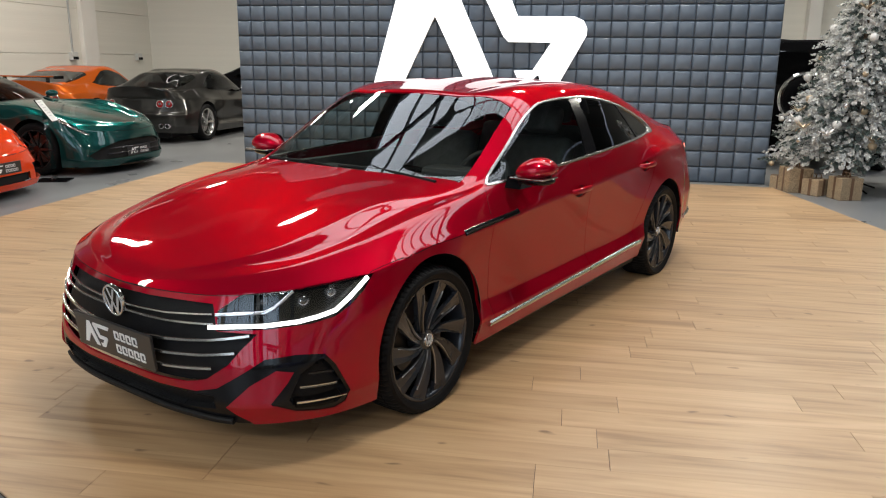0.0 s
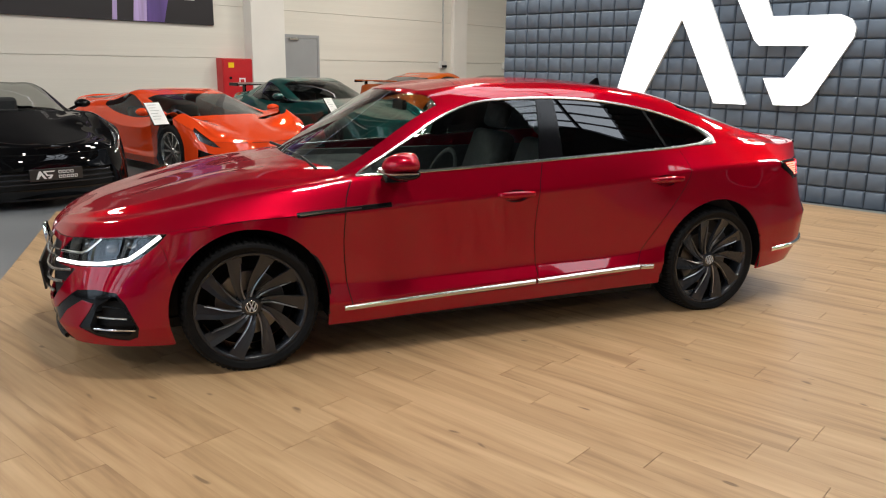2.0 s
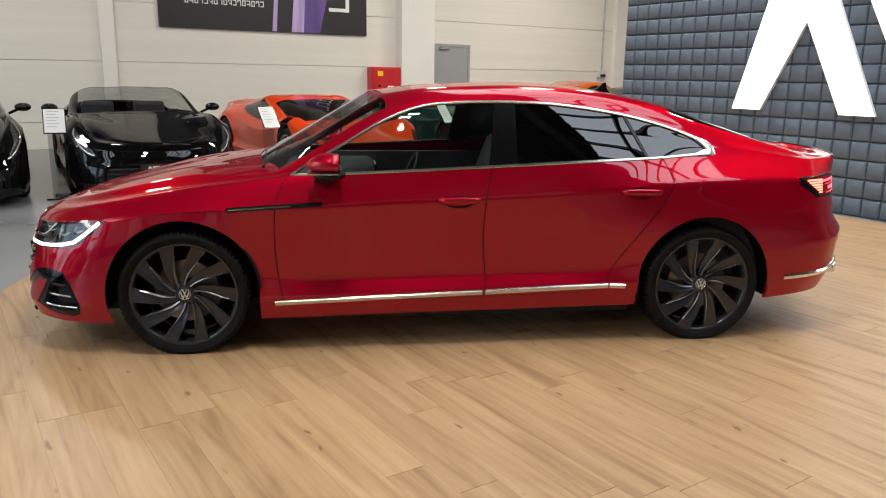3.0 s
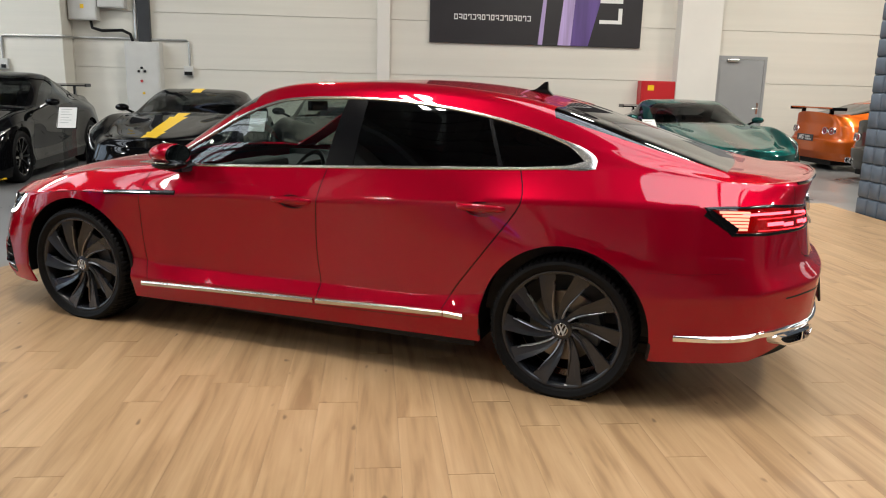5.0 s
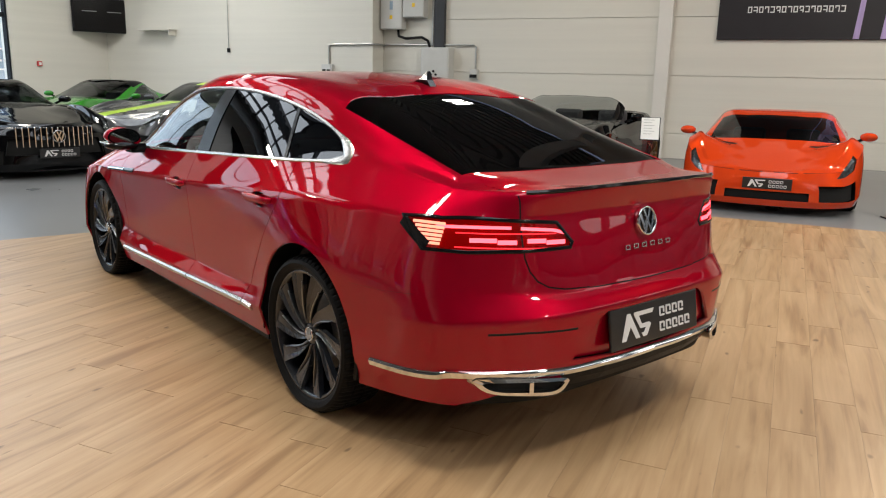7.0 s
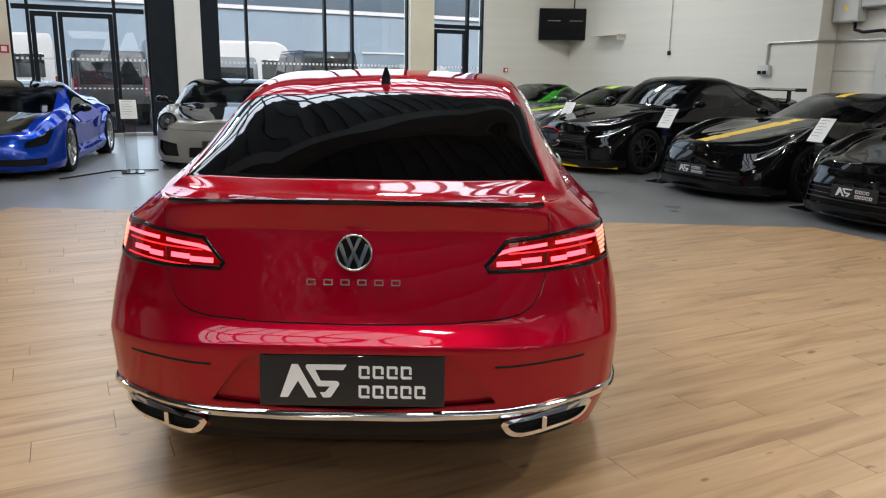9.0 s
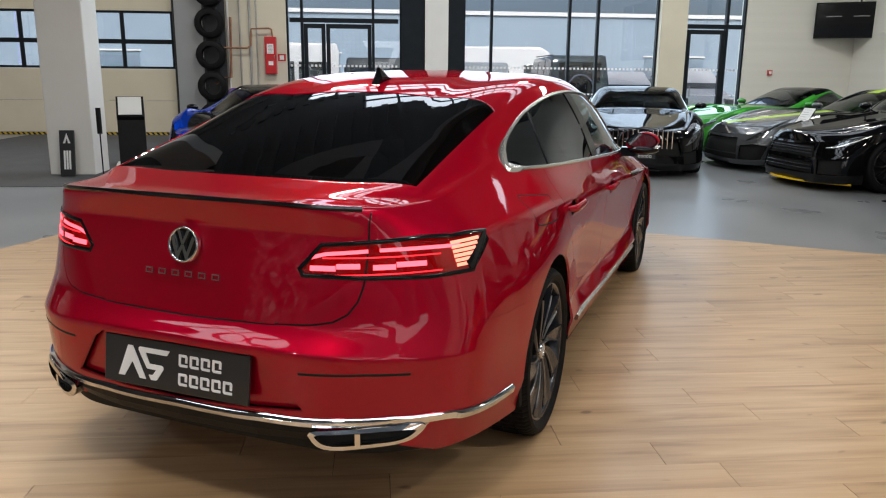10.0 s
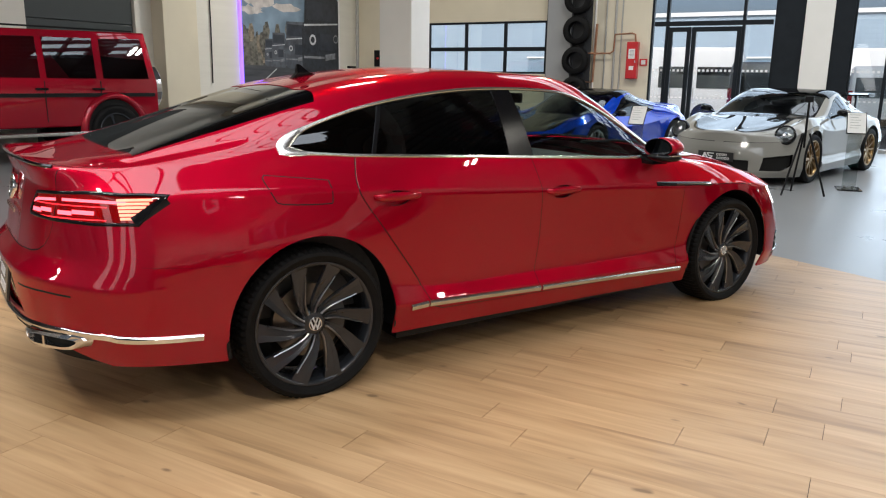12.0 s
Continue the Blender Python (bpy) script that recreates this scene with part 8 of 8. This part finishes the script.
branches = 620
tips = []
for i in range(branches):
    f = (i + .5) / branches
    z = .42 + (TH_ - .5) * (1 - (1 - f) ** .62)
    rad = TR * (1 - (z - .38) / (TH_ - .30)) ** .9 + .05
    a = i * 2.39996 + rng.uniform(-.3, .3)
    rr = rad * rng.uniform(.72, 1.08)
    root = Vector((math.cos(a) * rr * .35, math.sin(a) * rr * .35, z + rr * .10))
    tip = Vector((math.cos(a) * rr, math.sin(a) * rr, z - rr * .16 + rng.uniform(-.05, .05)))
    way = tip - root
    n = max(2, int(way.length / .085))
    for k in range(n):
        p = root + way * (k / n)
        side = Vector((-math.sin(a), math.cos(a), 0)) * rng.choice((-1, 1)) * (.55 if k < n - 1 else .0)
        sprig(bm_a if rng.random() < .72 else bm_b, p, way.normalized() + side + Vector((0, 0, .12)), .13, .052)
    tips.append(tip)
part("flocked_crown", bm_a, "flock", tr, "white flocked twigs")["kind"] = "stuff"
part("green_crown", bm_b, "needle", tr, "grey-green inner twigs")["kind"] = "stuff"
for k, i in enumerate(range(9, branches - 20, 9)):
    t = tips[i]
    r = rng.choice((.035, .042, .05))
    bm = bmesh.new()
    bmesh.ops.create_uvsphere(bm, u_segments=14, v_segments=9, radius=r, matrix=Matrix.Translation(t * 1.0 + Vector((0, 0, -.03))))
    part("bauble", bm, ("bauble_white", "bauble_silver", "bauble_white", "champagne")[k % 4], tr, smooth=True)
for k, i in enumerate(range(14, branches - 40, 26)):
    t = tips[i]
    bm = bmesh.new()
    for q in range(9):
        a = math.tau * q / 9
        d1 = Vector((math.cos(a), math.sin(a), .5 + .3 * (q % 2)))
        d2 = d1.cross(Vector((0, 0, 1))).normalized() * .018
        p = t * 1.02
        v = [bm.verts.new(p), bm.verts.new(p + d1 * .06 + d2), bm.verts.new(p + d1 * .12), bm.verts.new(p + d1 * .06 - d2)]
        bm.faces.new(v)
    part("pale_bloom", bm, "champagne" if k % 2 else "bauble_white", tr)
for k in range(4):
    a = math.tau * k / 4 + .3
    part("stand_leg", tube([(0, 0, .16), (.28 * math.cos(a), .28 * math.sin(a), .05), (.42 * math.cos(a), .42 * math.sin(a), .008)], .012), "black_plastic", tr)
for x, y, s, hh, rot in ((-5.22, 3.55, .30, .30, 10), (-4.98, 3.72, .22, .20, 40), (-4.75, 3.98, .27, .26, 15), (-5.45, 3.42, .20, .16, 70)):
    gp = thing("gift_parcel", pose(x, y, 0, 0, 0, rot), "glittering gold parcel with a brown ribbon", "parcel", "gift parcels")
    part("carton", box(-s / 2, s / 2, -s / 2, s / 2, 0, hh, .008), "parcel", gp)
    bm = box(-s / 2 - .003, s / 2 + .003, -.018, .018, -.0, hh + .004)
    add_box(bm, -.018, .018, -s / 2 - .003, s / 2 + .003, .0, hh + .006)
    part("ribbon", bm, "ribbon", gp)
    bm = bmesh.new()
    for sg2 in (1, -1):
        add_lathe(bm, [(.035, -.012), (.035, .012)], 14, "y", m=pose(sg2 * .035, 0, hh + .025, 0, 0, 0))
    part("bow", bm, "ribbon", gp)
# ---- planks of the stage ----
EDGE = [(-5.95, -4.72), (.64, -4.72), (4.67, 2.35), (1.0, 3.83), (-2.8, 3.75), (-5.32, 3.32)]
stage = structure("stage", prism(EDGE, .0005, .010, "z"), "wood_gap", "oak vinyl plank stage under the car", "floor")


def clip(poly, edge):
    for (ax, ay), (bx_, by) in zip(edge, edge[1:] + edge[:1]):
        res = []
        for i in range(len(poly)):
            p, q = poly[i], poly[(i + 1) % len(poly)]
            dp = (bx_ - ax) * (p[1] - ay) - (by - ay) * (p[0] - ax)
            dq = (bx_ - ax) * (q[1] - ay) - (by - ay) * (q[0] - ax)
            if dp >= 0:
                res.append(p)
            if dp * dq < 0:
                f = dp / (dp - dq)
                res.append((p[0] + (q[0] - p[0]) * f, p[1] + (q[1] - p[1]) * f))
        poly = res
        if len(poly) < 3:
            return []
    return poly


def area(p):
    return abs(sum(a[0] * b[1] - b[0] * a[1] for a, b in zip(p, p[1:] + p[:1]))) / 2


PW, PL, GAP, END = .171, 1.22, .0007, .0012
full = box(-PW / 2 + GAP / 2, PW / 2 - GAP / 2, -PL / 2 + END, PL / 2 - END, -.004, .004)
full_me = bpy.data.meshes.new("plank")
full.to_mesh(full_me)
full.free()
full_me.materials.append(M["wood"])
rng = random.Random(3)
rest = bmesh.new()
count = 0
cells = []
x = -5.95
while x < 4.6:
    y = -4.72 - rng.random() * PL
    while y < 3.9:
        cells.append((x, y))
        y += PL
    x += PW
cells.sort(key=lambda c: abs(c[0] + .3) + abs(c[1] - .4))
for x, y in cells:
    rect = [(x + GAP / 2, y + END), (x + PW - GAP / 2, y + END), (x + PW - GAP / 2, y + PL - END), (x + GAP / 2, y + PL - END)]
    p = clip(rect, EDGE)
    if not p or area(p) < .003:
        continue
    whole = abs(area(p) - area(rect)) < 1e-6
    if whole and count < 300:
        o = new("plank", full_me)
        o.parent, o.matrix_basis = stage, pose(x + PW / 2, y + PL / 2, .0142)
        count += 1
    else:
        add_prism(rest, p, .0102, .0182, "z")
o = part("plank_rest", rest, "wood_rest", stage)
o["kind"] = "stuff"
# ---- cushions of the feature wall ----
PX, PZ = 7.37 / 35, 4.14 / 20


def cushion_profile(bm, cx, cz, w, h, d):
    """A padded square: steep rounded sides, a nearly flat face."""
    steps = (-1, -.93, -.78, .78, .93, 1)
    lift = {1: 0.0, .93: .62, .78: 1.0}
    grid = [[bm.verts.new((cx + u * w / 2, -d * min(lift[abs(u)], lift[abs(v)]), cz + v * h / 2)) for v in steps] for u in steps]
    for i in range(5):
        for j in range(5):
            bm.faces.new((grid[i][j], grid[i + 1][j], grid[i + 1][j + 1], grid[i][j + 1]))


bm = bmesh.new()
cushion_profile(bm, 0, 0, PX - .004, PZ - .004, .034)
one = bpy.data.meshes.new("cushion")
bm.to_mesh(one)
bm.free()
one.shade_smooth()
one.materials.append(M["tile"])
rest = bmesh.new()
for j in range(20):
    for i in range(35):
        cx, cz = -3.71 + (i + .5) * PX, (j + .5) * PZ
        if j < 8:
            o = new("cushion", one)
            o.parent, o.matrix_basis = as_wall, pose(cx, .0285, cz)
        else:
            k = len(rest.verts)
            cushion_profile(rest, cx, cz, PX - .004, PZ - .004, .034)
            rest.verts.ensure_lookup_table()
            for v in rest.verts[k:]:
                v.co.y += .0285
o = part("cushion_rest", rest, "tile", as_wall, smooth=True)
o["kind"] = "stuff"
